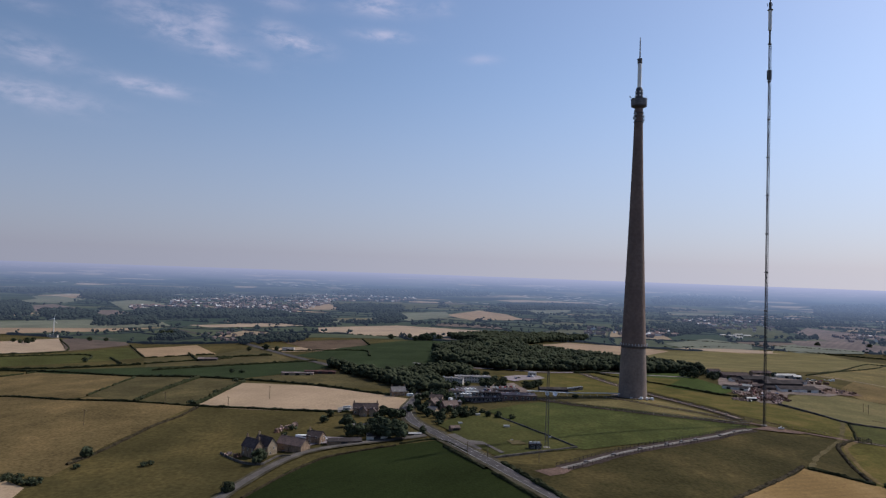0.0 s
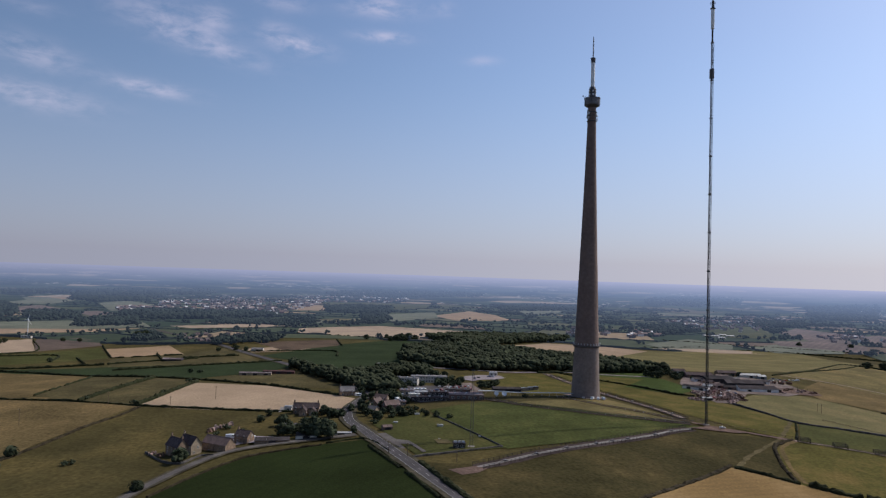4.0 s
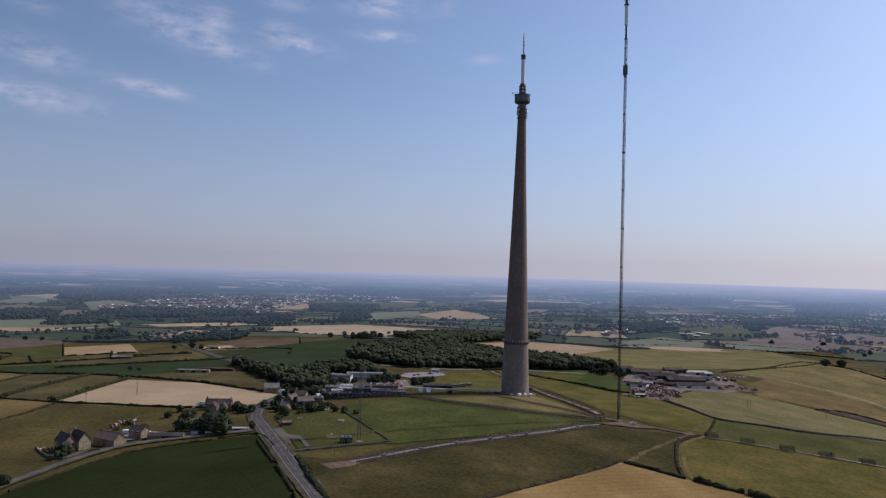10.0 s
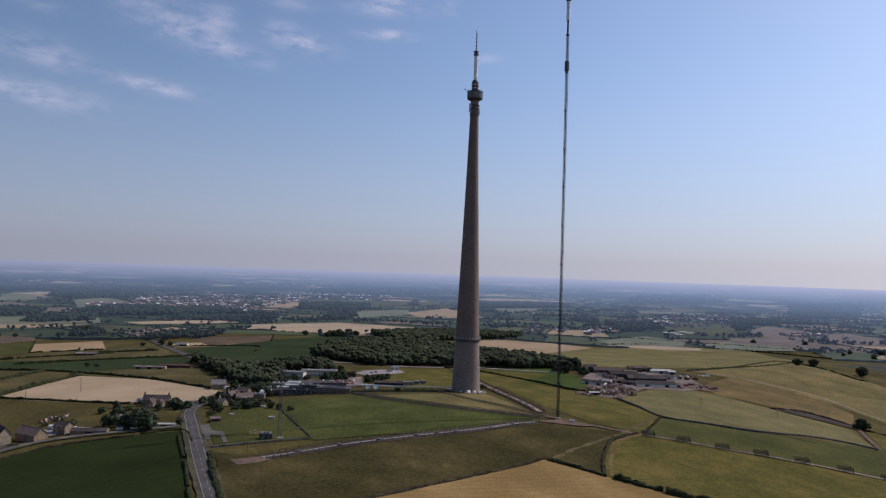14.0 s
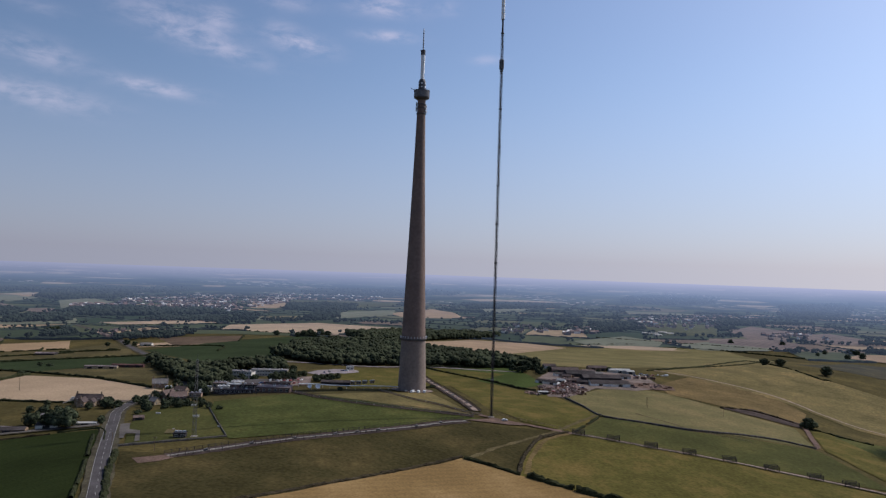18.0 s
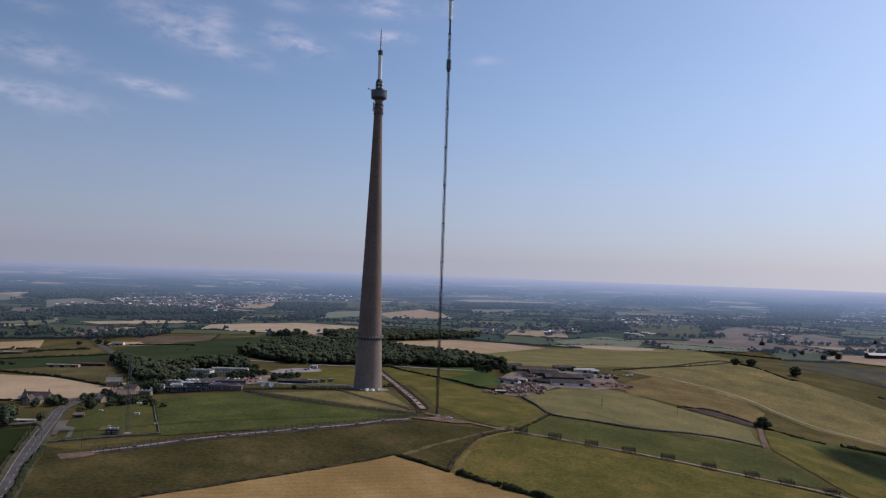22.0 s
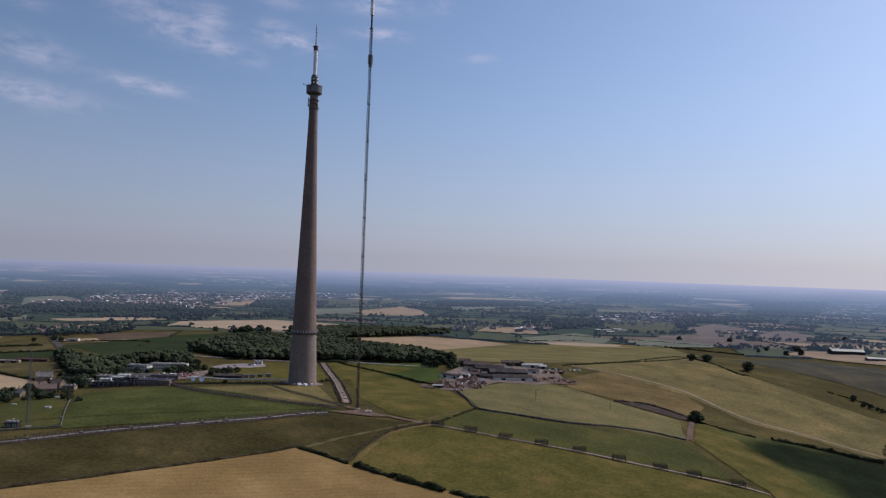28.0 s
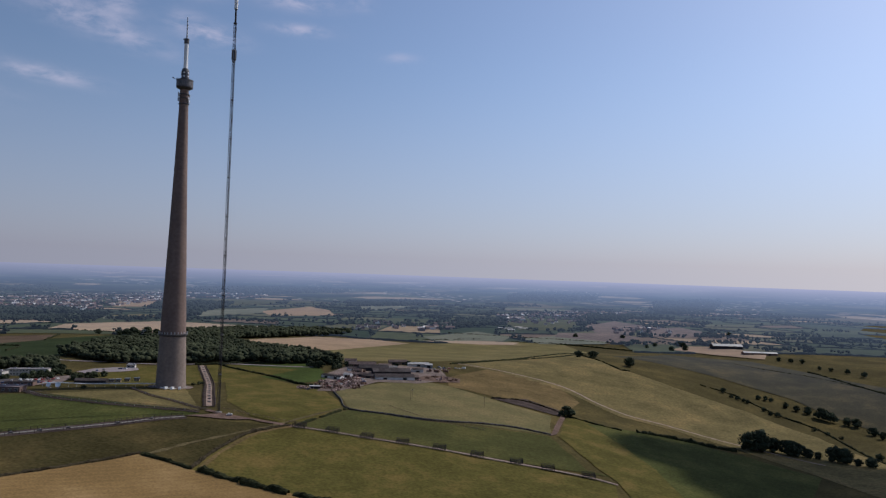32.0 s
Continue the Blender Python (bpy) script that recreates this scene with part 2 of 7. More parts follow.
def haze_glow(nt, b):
    """Haze painted into the far land's emission: none near by, thin over the valley, and the sky's own colour at the
    horizon, brighter towards the sun.
    """
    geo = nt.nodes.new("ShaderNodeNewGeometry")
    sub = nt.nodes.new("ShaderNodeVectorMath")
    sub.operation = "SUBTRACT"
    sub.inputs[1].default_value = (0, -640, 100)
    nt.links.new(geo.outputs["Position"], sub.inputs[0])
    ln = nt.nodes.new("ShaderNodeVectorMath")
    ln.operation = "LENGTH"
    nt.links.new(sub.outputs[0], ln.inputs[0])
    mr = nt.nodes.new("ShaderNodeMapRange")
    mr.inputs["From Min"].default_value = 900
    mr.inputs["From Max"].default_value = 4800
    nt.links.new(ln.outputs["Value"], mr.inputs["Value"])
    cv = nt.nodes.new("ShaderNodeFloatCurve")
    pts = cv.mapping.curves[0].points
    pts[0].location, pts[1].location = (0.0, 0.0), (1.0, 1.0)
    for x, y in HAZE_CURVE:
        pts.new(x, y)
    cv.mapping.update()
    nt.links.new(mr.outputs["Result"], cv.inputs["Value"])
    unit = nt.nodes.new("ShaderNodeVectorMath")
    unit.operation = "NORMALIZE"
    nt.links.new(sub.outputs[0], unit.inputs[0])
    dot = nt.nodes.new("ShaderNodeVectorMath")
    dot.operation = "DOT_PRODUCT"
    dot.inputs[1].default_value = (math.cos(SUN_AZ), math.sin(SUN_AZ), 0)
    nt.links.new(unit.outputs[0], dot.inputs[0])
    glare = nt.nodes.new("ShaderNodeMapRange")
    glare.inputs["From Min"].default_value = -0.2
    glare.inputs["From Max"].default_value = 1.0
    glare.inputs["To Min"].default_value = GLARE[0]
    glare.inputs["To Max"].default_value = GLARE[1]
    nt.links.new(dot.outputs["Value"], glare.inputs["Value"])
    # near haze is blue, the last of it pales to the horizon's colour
    tone = ramp(nt, [(0.0, HAZE_EMIT_NEAR), (0.62, HAZE_EMIT_NEAR), (1.0, HAZE_EMIT_FAR)])
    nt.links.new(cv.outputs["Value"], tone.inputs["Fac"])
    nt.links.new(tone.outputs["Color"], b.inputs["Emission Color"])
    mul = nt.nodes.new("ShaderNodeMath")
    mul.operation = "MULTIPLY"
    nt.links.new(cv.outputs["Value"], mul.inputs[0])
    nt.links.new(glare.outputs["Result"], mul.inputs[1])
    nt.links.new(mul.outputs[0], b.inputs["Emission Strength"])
    # the base colour is faded out under the painted haze
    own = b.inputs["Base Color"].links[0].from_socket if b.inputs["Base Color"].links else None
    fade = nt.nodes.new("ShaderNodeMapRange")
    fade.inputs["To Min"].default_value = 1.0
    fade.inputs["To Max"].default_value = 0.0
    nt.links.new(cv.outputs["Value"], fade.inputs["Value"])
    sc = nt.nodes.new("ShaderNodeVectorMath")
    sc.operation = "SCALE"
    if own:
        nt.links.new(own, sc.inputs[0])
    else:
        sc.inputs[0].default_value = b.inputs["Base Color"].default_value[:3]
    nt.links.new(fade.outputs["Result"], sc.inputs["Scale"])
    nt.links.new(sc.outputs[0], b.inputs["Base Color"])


def pick(name, stops, vary_noise=30.0, rough=0.95, glow=False):
    """A patchwork surface: each separate piece takes one of several colours."""
    m = bpy.data.materials.new(name)
    m.use_nodes = True
    nt = m.node_tree
    b = nt.nodes["Principled BSDF"]
    b.inputs["Roughness"].default_value = rough
    b.inputs["Specular IOR Level"].default_value = 0.2
    geo = nt.nodes.new("ShaderNodeNewGeometry")
    r = ramp(nt, stops)
    r.color_ramp.interpolation = "CONSTANT"
    nt.links.new(geo.outputs["Random Per Island"], r.inputs["Fac"])
    n = nt.nodes.new("ShaderNodeTexNoise")
    n.inputs["Scale"].default_value = 1 / vary_noise
    n.inputs["Detail"].default_value = 5
    nt.links.new(geo.outputs["Position"], n.inputs["Vector"])
    mr = nt.nodes.new("ShaderNodeMapRange")
    mr.inputs["From Min"].default_value = 0.25
    mr.inputs["From Max"].default_value = 0.75
    mr.inputs["To Min"].default_value = 0.78
    mr.inputs["To Max"].default_value = 1.22
    nt.links.new(n.outputs["Fac"], mr.inputs["Value"])
    mx = nt.nodes.new("ShaderNodeVectorMath")
    mx.operation = "SCALE"
    nt.links.new(r.outputs["Color"], mx.inputs[0])
    nt.links.new(mr.outputs["Result"], mx.inputs["Scale"])
    nt.links.new(mx.outputs[0], b.inputs["Base Color"])
    b.inputs["Specular IOR Level"].default_value = 0.02
    # glow paints distance haze into emission and base colour
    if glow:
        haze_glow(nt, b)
    MATS[name] = m
    return m


# farmland in a dry summer; some blue is added to imitate thin haze
mat("grass", (0.0598, 0.0495, 0.0194), 0.95, 60, 2.5, 0.22, bump=0.3, spec=0.02, tint=(0.0892, 0.0686, 0.0258))
mat("olive", (0.0661, 0.0555, 0.0258), 0.95, 45, 2.0, 0.22, bump=0.3, tint=(0.0986, 0.0787, 0.0355), spec=0.02)
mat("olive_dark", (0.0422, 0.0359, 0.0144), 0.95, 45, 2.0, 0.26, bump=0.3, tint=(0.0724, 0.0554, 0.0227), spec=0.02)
mat("paddock", (0.0442, 0.0605, 0.0171), 0.95, 40, 2.0, 0.2, bump=0.3, spec=0.02)
mat("meadow", (0.0757, 0.0671, 0.0189), 0.95, 26, 2.0, 0.20, bump=0.3, tint=(0.1184, 0.0882, 0.0287), spec=0.02)
mat("hay_green", (0.1186, 0.1020, 0.0440), 0.95, 60, 2.0, 0.2, tint=(0.1585, 0.1253, 0.0580), spec=0.02)
mat("pinkish", (0.122, 0.090, 0.073), 0.95, 50, 2.0, 0.22, rows=(35, 14.0, 0.10), spec=0.02)
mat("pale_green", (0.118, 0.120, 0.079), 0.95, 60, 2.0, 0.18, spec=0.02)
mat("pasture", (0.0490, 0.0560, 0.0175), 0.95, 40, 2.0, 0.24, bump=0.3, tint=(0.0740, 0.0740, 0.0240), spec=0.02)
mat("olive_dry", (0.1091, 0.0802, 0.0359), 0.95, 40, 2.0, 0.25, bump=0.3, tint=(0.1550, 0.1078, 0.0486), spec=0.02)
mat("brown_olive", (0.087, 0.062, 0.044), 0.95, 40, 2.0, 0.22, spec=0.02)
mat("green", (0.0533, 0.0550, 0.0185), 0.95, 50, 2.0, 0.2, bump=0.3, tint=(0.0791, 0.0714, 0.0244), spec=0.02)
mat("light_green", (0.1097, 0.0978, 0.0445), 0.95, 45, 2.0, 0.2, tint=(0.1491, 0.1186, 0.0571), spec=0.02)
# noise contrast raised to imitate patches of cloud shade on the hill
mat("yellow_green", (0.1191, 0.0978, 0.0425), 0.95, 55, 2.5, 0.28, tint=(0.1699, 0.1257, 0.0553), spec=0.02)
mat("dark_green", (0.025, 0.035, 0.015), 0.95, 60, 1.5, 0.2, bump=0.3, spec=0.02)
mat("crop_green", (0.0165, 0.0225, 0.0075), 0.95, 80, 1.2, 0.2, bump=0.4, rows=(32, 9.0, 0.04), spec=0.01)
mat("straw", (0.2880, 0.2127, 0.1422), 0.95, 60, 1.5, 0.13, rows=(20, 7.0, 0.015), spec=0.02)
mat("tan", (0.2480, 0.1725, 0.1053), 0.95, 60, 1.5, 0.15, rows=(70, 8.0, 0.02), spec=0.02)
mat("gold", (0.1774, 0.1157, 0.0485), 0.95, 50, 1.2, 0.16, rows=(62, 5.0, 0.05), tint=(0.2289, 0.1527, 0.0698), spec=0.02)
mat("trodden", (0.088, 0.071, 0.036), 0.95, 9, 0.7, 0.3, spec=0.02)
mat("earth", (0.114, 0.078, 0.063), 0.95, 9, 0.7, 0.28, spec=0.02)
mat("earth_dark", (0.054, 0.041, 0.036), 0.95, 9, 0.7, 0.3, spec=0.02)
mat("verge", (0.060, 0.053, 0.036), 0.95, 10, 0.8, 0.3, spec=0.02)
mat("asphalt", (0.070, 0.064, 0.066), 0.95, 14, 0.5, 0.18, spec=0.03)
mat("lane", (0.098, 0.088, 0.082), 0.95, 10, 0.5, 0.2, spec=0.03)
mat("gravel", (0.196, 0.165, 0.173), 0.95, 12, 0.5, 0.22)
mat("concrete_slab", (0.175, 0.158, 0.145), 0.9, 12, 0.6, 0.2)
mat("sandy", (0.225, 0.172, 0.142), 0.95, 6, 0.6, 0.25, spec=0.05)
mat("yard", (0.150, 0.118, 0.104), 0.95, 12, 0.8, 0.3, spec=0.05)
mat("white_line", (0.30, 0.30, 0.29), 0.8, 2, 0.3, 0.2)
# plants
# leaf is lightened and blued a little in place of thin haze
mat("leaf", (0.0372, 0.0448, 0.0260), 0.8, 3.5, 0.6, 0.32, island=0.25, obj=0.22, spec=0.03)
mat("leaf_far", (0.0400, 0.0460, 0.0270), 0.9, 30, 2, 0.36, island=0.16, spec=0.02)
# far leaf: blued, with haze painted into base colour and emission
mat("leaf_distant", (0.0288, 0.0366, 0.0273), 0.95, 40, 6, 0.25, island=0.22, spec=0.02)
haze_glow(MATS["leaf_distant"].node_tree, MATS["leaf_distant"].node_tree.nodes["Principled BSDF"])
mat("hedge_leaf", (0.026, 0.029, 0.014), 0.85, 5, 0.5,  0.35, spec=0.03)
mat("scrub", (0.036, 0.029, 0.018), 0.9, 4, 0.5,  0.4, spec=0.03)
mat("bark", (0.10, 0.075, 0.05), 0.95, 1.5, 0.2, 0.3)
mat("drystone", (0.082, 0.073, 0.064), 0.95, 4, 0.5, 0.35, bump=0.4)
# tower and masts
mat("tower_concrete", (0.176, 0.126, 0.108), 0.9, 22, 2.5, 0.12)
mat("tower_concrete_pale", (0.215, 0.170, 0.145), 0.9, 14, 2.0, 0.12)
mat("tower_dark", (0.085, 0.08, 0.085), 0.6, 6, 1.0, 0.2)
mat("tower_steel", (0.16, 0.155, 0.16), 0.5, 4, 0.8, 0.2, metal=0.3)
mat("white_grp", (0.78, 0.78, 0.77), 0.45, 8, 1.0, 0.05)
mat("mast_steel", (0.052, 0.047, 0.05), 0.75, 5, 0.6, 0.2, spec=0.1)
mat("mast_grey", (0.102, 0.099, 0.099), 0.6, 4, 0.5, 0.2, metal=0.2)
mat("galv", (0.42, 0.43, 0.45), 0.5, 4, 0.5, 0.15, metal=0.5)
# buildings
mat("stone", (0.235, 0.165, 0.112), 0.95, 3, 0.4, 0.25, bump=0.3, obj=0.12)
mat("stone_pale", (0.36, 0.28, 0.19), 0.95, 3, 0.4, 0.2, bump=0.3, obj=0.12)
mat("slate", (0.082, 0.064, 0.062), 0.95, 3, 0.5, 0.25, obj=0.2, spec=0.03)
mat("red_clad", (0.085, 0.044, 0.042), 0.8, 4, 0.5, 0.2, obj=0.15, spec=0.1)
mat("pink_roof", (0.150, 0.122, 0.122), 0.9, 4, 0.5, 0.25, obj=0.3, spec=0.03)
mat("slate_pale", (0.155, 0.145, 0.142), 0.9, 3, 0.5, 0.18, obj=0.15, spec=0.03)
mat("red_tile", (0.115, 0.08, 0.07), 0.85, 3, 0.4, 0.22, obj=0.18)
mat("white_front", (0.68, 0.66, 0.63), 0.8, 4, 0.6, 0.12)
mat("white_wall", (0.56, 0.52, 0.46), 0.85, 5, 0.6, 0.1, obj=0.06)
mat("brick", (0.155, 0.10, 0.082), 0.9, 3, 0.4, 0.2)
mat("grey_sheet", (0.060, 0.052, 0.052), 0.95, 5, 0.6, 0.22, obj=0.2, spec=0.02)
mat("dark_sheet", (0.045, 0.041, 0.042), 0.9, 5, 0.6, 0.22, obj=0.2, spec=0.03)
mat("pale_sheet", (0.30, 0.295, 0.285), 0.5, 5, 0.6, 0.12, obj=0.1)
mat("duct", (0.58, 0.62, 0.66), 0.5, 4, 0.5, 0.08)
mat("glass", (0.03, 0.035, 0.04), 0.35, spec=0.35)
mat("timber", (0.14, 0.10, 0.065), 0.85, 1, 0.2, 0.25)
mat("rust", (0.115, 0.066, 0.048), 0.9, 1.5, 0.3, 0.35, obj=0.25)
mat("scrap", (0.27, 0.19, 0.165), 0.9, 2, 0.4, 0.4, island=0.65)
mat("rubber", (0.02, 0.02, 0.02), 0.9)
for cname, c in (("car_white", (0.7, 0.7, 0.7)), ("car_red", (0.32, 0.03, 0.025)), ("car_blue", (0.03, 0.06, 0.18)), ("car_black", (0.02, 0.02, 0.022)), ("car_silver", (0.42, 0.43, 0.45))):
    mat(cname, c, 0.3, 1.5, 0.2, 0.05, spec=0.6)


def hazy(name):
    """A copy of the surface with distance haze painted into emission and base colour."""
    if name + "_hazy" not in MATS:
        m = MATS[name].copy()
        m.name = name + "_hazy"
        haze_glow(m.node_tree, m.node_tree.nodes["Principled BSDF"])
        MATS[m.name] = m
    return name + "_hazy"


# ---- ground ----
HILL_X = (-620, -480, -340, -200, -60, 80, 220, 360, 500, 640, 780)
# northing of each row of broad hills, then the heights along HILL_X
HILLS = (
    (-400, (-1.5, -1.4, -6.4, 5.8, 6.6, -2.9, -1.8, -4.1, -1.7, -2.2, 0.4)),
    (-260, (-3.7, -3.2, -5.1, 3.2, 3.3, -15.6, 0.1, -14.2, -15.4, -4.1, -2.2)),
    (-120, (-4.0, 3.3, 6.8, -7.0, 13.1, 9.6, 2.5, 1.4, -13.1, -8.8, -8.5)),
    (20, (-5.7, -0.1, 0.4, 1.8, -3.6, -8.0, -2.7, -5.7, -9.7, -13.3, -15.7)),
    (160, (-3.4, 2.9, -3.0, 3.0, 2.6, -1.9, 7.4, -2.0, -5.4, -12.4, -17.6)),
    (300, (-3.9, 0.3, -0.9, 0.3, 0.7, -0.6, 2.4, 1.0, 4.5, -1.1, -12.4)),
    (440, (-5.5, 0.4, -0.4, 3.4, -0.2, -2.3, -3.9, -5.7, 2.3, 2.4, -5.2)),
    (580, (-4.0, 3.0, -0.2, 1.1, -0.3, -0.2, -1.1, -3.7, -3.8, -2.9, -4.1)),
    (720, (-3.3, -0.2, -1.0, -0.8, -1.4, -2.5, -3.1, -2.8, -2.8, -2.2, -2.7)),
    (860, (-1.6, -0.6, -0.6, -1.2, -1.9, -3.4, -3.6, -3.0, -2.6, -1.3, -0.6)),
)
# the plain falls from the moor, then bends up to fit the camera's horizon
LAND_R, LAND_Z = (0, 700, 1200, 1700, 2300, 3000, 3500, 3900, 4300, 4600, 4800), (-3, -4, -9, -20, -30, -32, -34, -21, 20, 62, 91)


def terrain(x, y):
    """Height of the land at a place: the moor's hills on the wide plain."""
    x, y = np.asarray(x, float), np.asarray(y, float)
    z = np.interp(np.hypot(x, y + 640), LAND_R, LAND_Z)
    across = [np.exp(-((x - a) ** 2) / (2 * 130.0**2)) for a in HILL_X]
    for north, heights in HILLS:
        along = np.exp(-((y - north) ** 2) / (2 * 130.0**2))
        z = z + along * sum(h * e for h, e in zip(heights, across))
    return z


def tz(x, y):
    return float(terrain(x, y))


def link_mesh(name, verts, faces, material, parent=None, smooth=False):
    me = bpy.data.meshes.new(name)
    me.from_pydata([tuple(v) for v in verts], [], [tuple(f) for f in faces])
    for m in (material if isinstance(material, list) else [material]):
        me.materials.append(MATS[m])
    if smooth:
        me.polygons.foreach_set("use_smooth", [True] * len(me.polygons))
    me.update()
    ob = new(name, me)
    ob.parent = parent
    return ob


def part(name, bm, material, parent=None, label="", smooth=False):
    me = bpy.data.meshes.new(name)
    bm.normal_update()
    bm.to_mesh(me)
    bm.free()
    for m in (material if isinstance(material, list) else [material]):
        me.materials.append(MATS[m])
    if smooth:
        me.polygons.foreach_set("use_smooth", [True] * len(me.polygons))
    ob = new(name, me)
    ob.parent = parent
    if label:
        ob["label"] = label
    return ob


def empty(name, m, label, category, group=""):
    ob = new(name)
    ob.empty_display_size = 0.5
    ob.matrix_basis = m
    return tagged(ob, label, category, group)


def ground_sheet():
    rad = list(np.arange(0, 1500, 14.0)) + list(np.geomspace(1500, 4780, 60))
    n = 360
    ang = np.linspace(0, 2 * math.pi, n, endpoint=False)
    R, A = np.meshgrid(rad[1:], ang, indexing="ij")
    X, Y = 60 + R * np.cos(A), -60 + R * np.sin(A)
    # the sheet is centred on the mast, and its rim is drawn to the horizon round the path
    f = np.clip((R - 1500) / 3280, 0, 1)
    X, Y = X - 60 * f, Y - 580 * f
    Z = terrain(X, Y)
    verts = [(60, -60, tz(60, -60))] + list(zip(X.ravel(), Y.ravel(), Z.ravel()))
    faces = [(0, 1 + k, 1 + (k + 1) % n) for k in range(n)]
    for i in range(len(rad) - 2):
        a, b = 1 + i * n, 1 + (i + 1) * n
        faces += [(a + k, b + k, b + (k + 1) % n, a + (k + 1) % n) for k in range(n)]
    ob = link_mesh("ground", verts, faces, "grass", smooth=True)
    return tagged(ob, "dry olive-green moorland pasture rolling to the horizon", "ground", kind="structure")


ground_sheet()


def far_rise(x, y):
    """Land laid over the far ground stands a little higher, clear of its broad facets."""
    return 1.6 * np.clip((np.hypot(np.asarray(x), np.asarray(y) + 640) - 1150) / 450, 0, 1)


def drape(name, pts, material, lift, step=14.0, label="", category="field", kind="structure", wavy=0.0):
    """A piece of land laid on the ground, cut along a closed outline."""
    bm = bmesh.new()
    out = []
    for i, p in enumerate(pts):
        q = pts[(i + 1) % len(pts)]
        n = max(1, int(math.hypot(q[0] - p[0], q[1] - p[1]) / step))
        for k in range(n):
            x, y = p[0] + (q[0] - p[0]) * k / n, p[1] + (q[1] - p[1]) * k / n
            if wavy:
                v = noise.noise_vector((x / 23.0, y / 23.0, 3.1))
                x, y = x + v.x * wavy, y + v.y * wavy
            out.append((x, y))
    vs = [bm.verts.new((x, y, 0)) for x, y in out]
    es = [bm.edges.new((vs[i], vs[(i + 1) % len(vs)])) for i in range(len(vs))]
    bmesh.ops.triangle_fill(bm, use_beauty=True, edges=es)
    for _ in range(7):
        long = [e for e in bm.edges if e.calc_length() > step * 1.7]
        if not long or len(bm.faces) > 9000:
            break
        bmesh.ops.subdivide_edges(bm, edges=long, cuts=1, use_grid_fill=False)
        bmesh.ops.triangulate(bm, faces=[f for f in bm.faces if len(f.verts) > 3])
    co = np.array([v.co[:2] for v in bm.verts])
    for v, z in zip(bm.verts, terrain(co[:, 0], co[:, 1]) + far_rise(co[:, 0], co[:, 1])):
        v.co.z = z + lift
    for f in bm.faces:
        if f.normal.z < 0:
            f.normal_flip()
    bmesh.ops.recalc_face_normals(bm, faces=bm.faces[:])
    ob = part(name, bm, material, smooth=True)
    return tagged(ob, label, category, kind=kind)


def smooth_line(pts, step=6.0):
    """A flowing line through points, at even steps."""
    P = [Vector((*p, 0)) for p in pts]
    P = [P[0] * 2 - P[1]] + P + [P[-1] * 2 - P[-2]]
    out = []
    for i in range(1, len(P) - 2):
        n = max(1, int((P[i + 1] - P[i]).length / step))
        for k in range(n):
            t = k / n
            a, b, c, d = P[i - 1], P[i], P[i + 1], P[i + 2]
            q = 0.5 * ((2 * b) + (c - a) * t + (2 * a - 5 * b + 4 * c - d) * t * t + (3 * b - a - 3 * c + d) * t**3)
            out.append((q.x, q.y))
    out.append((P[-2].x, P[-2].y))
    return out


def ribbon_verts(line, w, lift, off=0.0, rough=0.0):
    rows = []
    for i, p in enumerate(line):
        a, b = line[max(0, i - 1)], line[min(len(line) - 1, i + 1)]
        d = Vector((b[0] - a[0], b[1] - a[1])).normalized()
        nx, ny = -d.y, d.x
        row = []
        for k in range(4):
            s = off + (k / 3 - 0.5) * w
            if rough and k in (0, 3):
                s += noise.noise((p[0] / 5, p[1] / 5, k * 9.0)) * rough
            x, y = p[0] + nx * s, p[1] + ny * s
            row.append((x, y, tz(x, y) + lift + float(far_rise(x, y))))
        rows.append(row)
    return rows


def ribbon(name, pts, w, material, lift, label="", category="road", step=6.0, off=0.0, rough=0.0, kind="structure", parent=None):
    rows = ribbon_verts(smooth_line(pts, step), w, lift, off, rough)
    verts = [v for r in rows for v in r]
    faces = [(i * 4 + k + 1, i * 4 + k, i * 4 + 4 + k, i * 4 + 5 + k) for i in range(len(rows) - 1) for k in range(3)]
    ob = link_mesh(name, verts, faces, material, parent, smooth=True)
    for p in ob.data.polygons:
        if p.normal.z < 0:
            p.flip()
    return tagged(ob, label, category, kind=kind) if label else ob


# ---- fields ----
FIELD_COUNT = [0]
CLEARINGS = []


def field(surface, pts, text):
    """A field, laid a little over the one before."""
    n = FIELD_COUNT[0] = FIELD_COUNT[0] + 1
    r = math.hypot(sum(p[0] for p in pts) / len(pts) - 30, sum(p[1] for p in pts) / len(pts) + 640)
    if r > 1150:
        CLEARINGS.append(pts)
    # fields past 1200 m take the copy with painted haze
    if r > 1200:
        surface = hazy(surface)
    drape("field", pts, surface, 0.08 + 0.009 * n, 16.0 if r < 1200 else 45.0, text, "field", wavy=2.0)


field("straw", [(-361, -105), (-356, 10), (-285, -2), (-242, -25), (-199, -60), (-200, -108), (-210, -121), (-264, -119), (-333, -113)], "pale straw-coloured stubble field, freshly cut")
field("crop_green", [(-267, -324), (-261, -297), (-252, -272), (-240, -247), (-223, -235), (-199, -224), (-175, -215), (-154, -254), (-139, -300), (-123, -341), (-102, -392), (-184, -433), (-259, -385)], "dark green leafy crop field beside the lane")
field("straw", [(-505, -239), (-402, -270), (-382, -283), (-378, -308), (-448, -309)], "pale cut hay field behind a thick hedge")
field("olive_dry", [(-693, -34), (-543, -48), (-473, -79), (-457, -68), (-358, -109), (-376, -212), (-379, -266), (-398, -263), (-519, -236)], "dry golden-olive rough pasture")
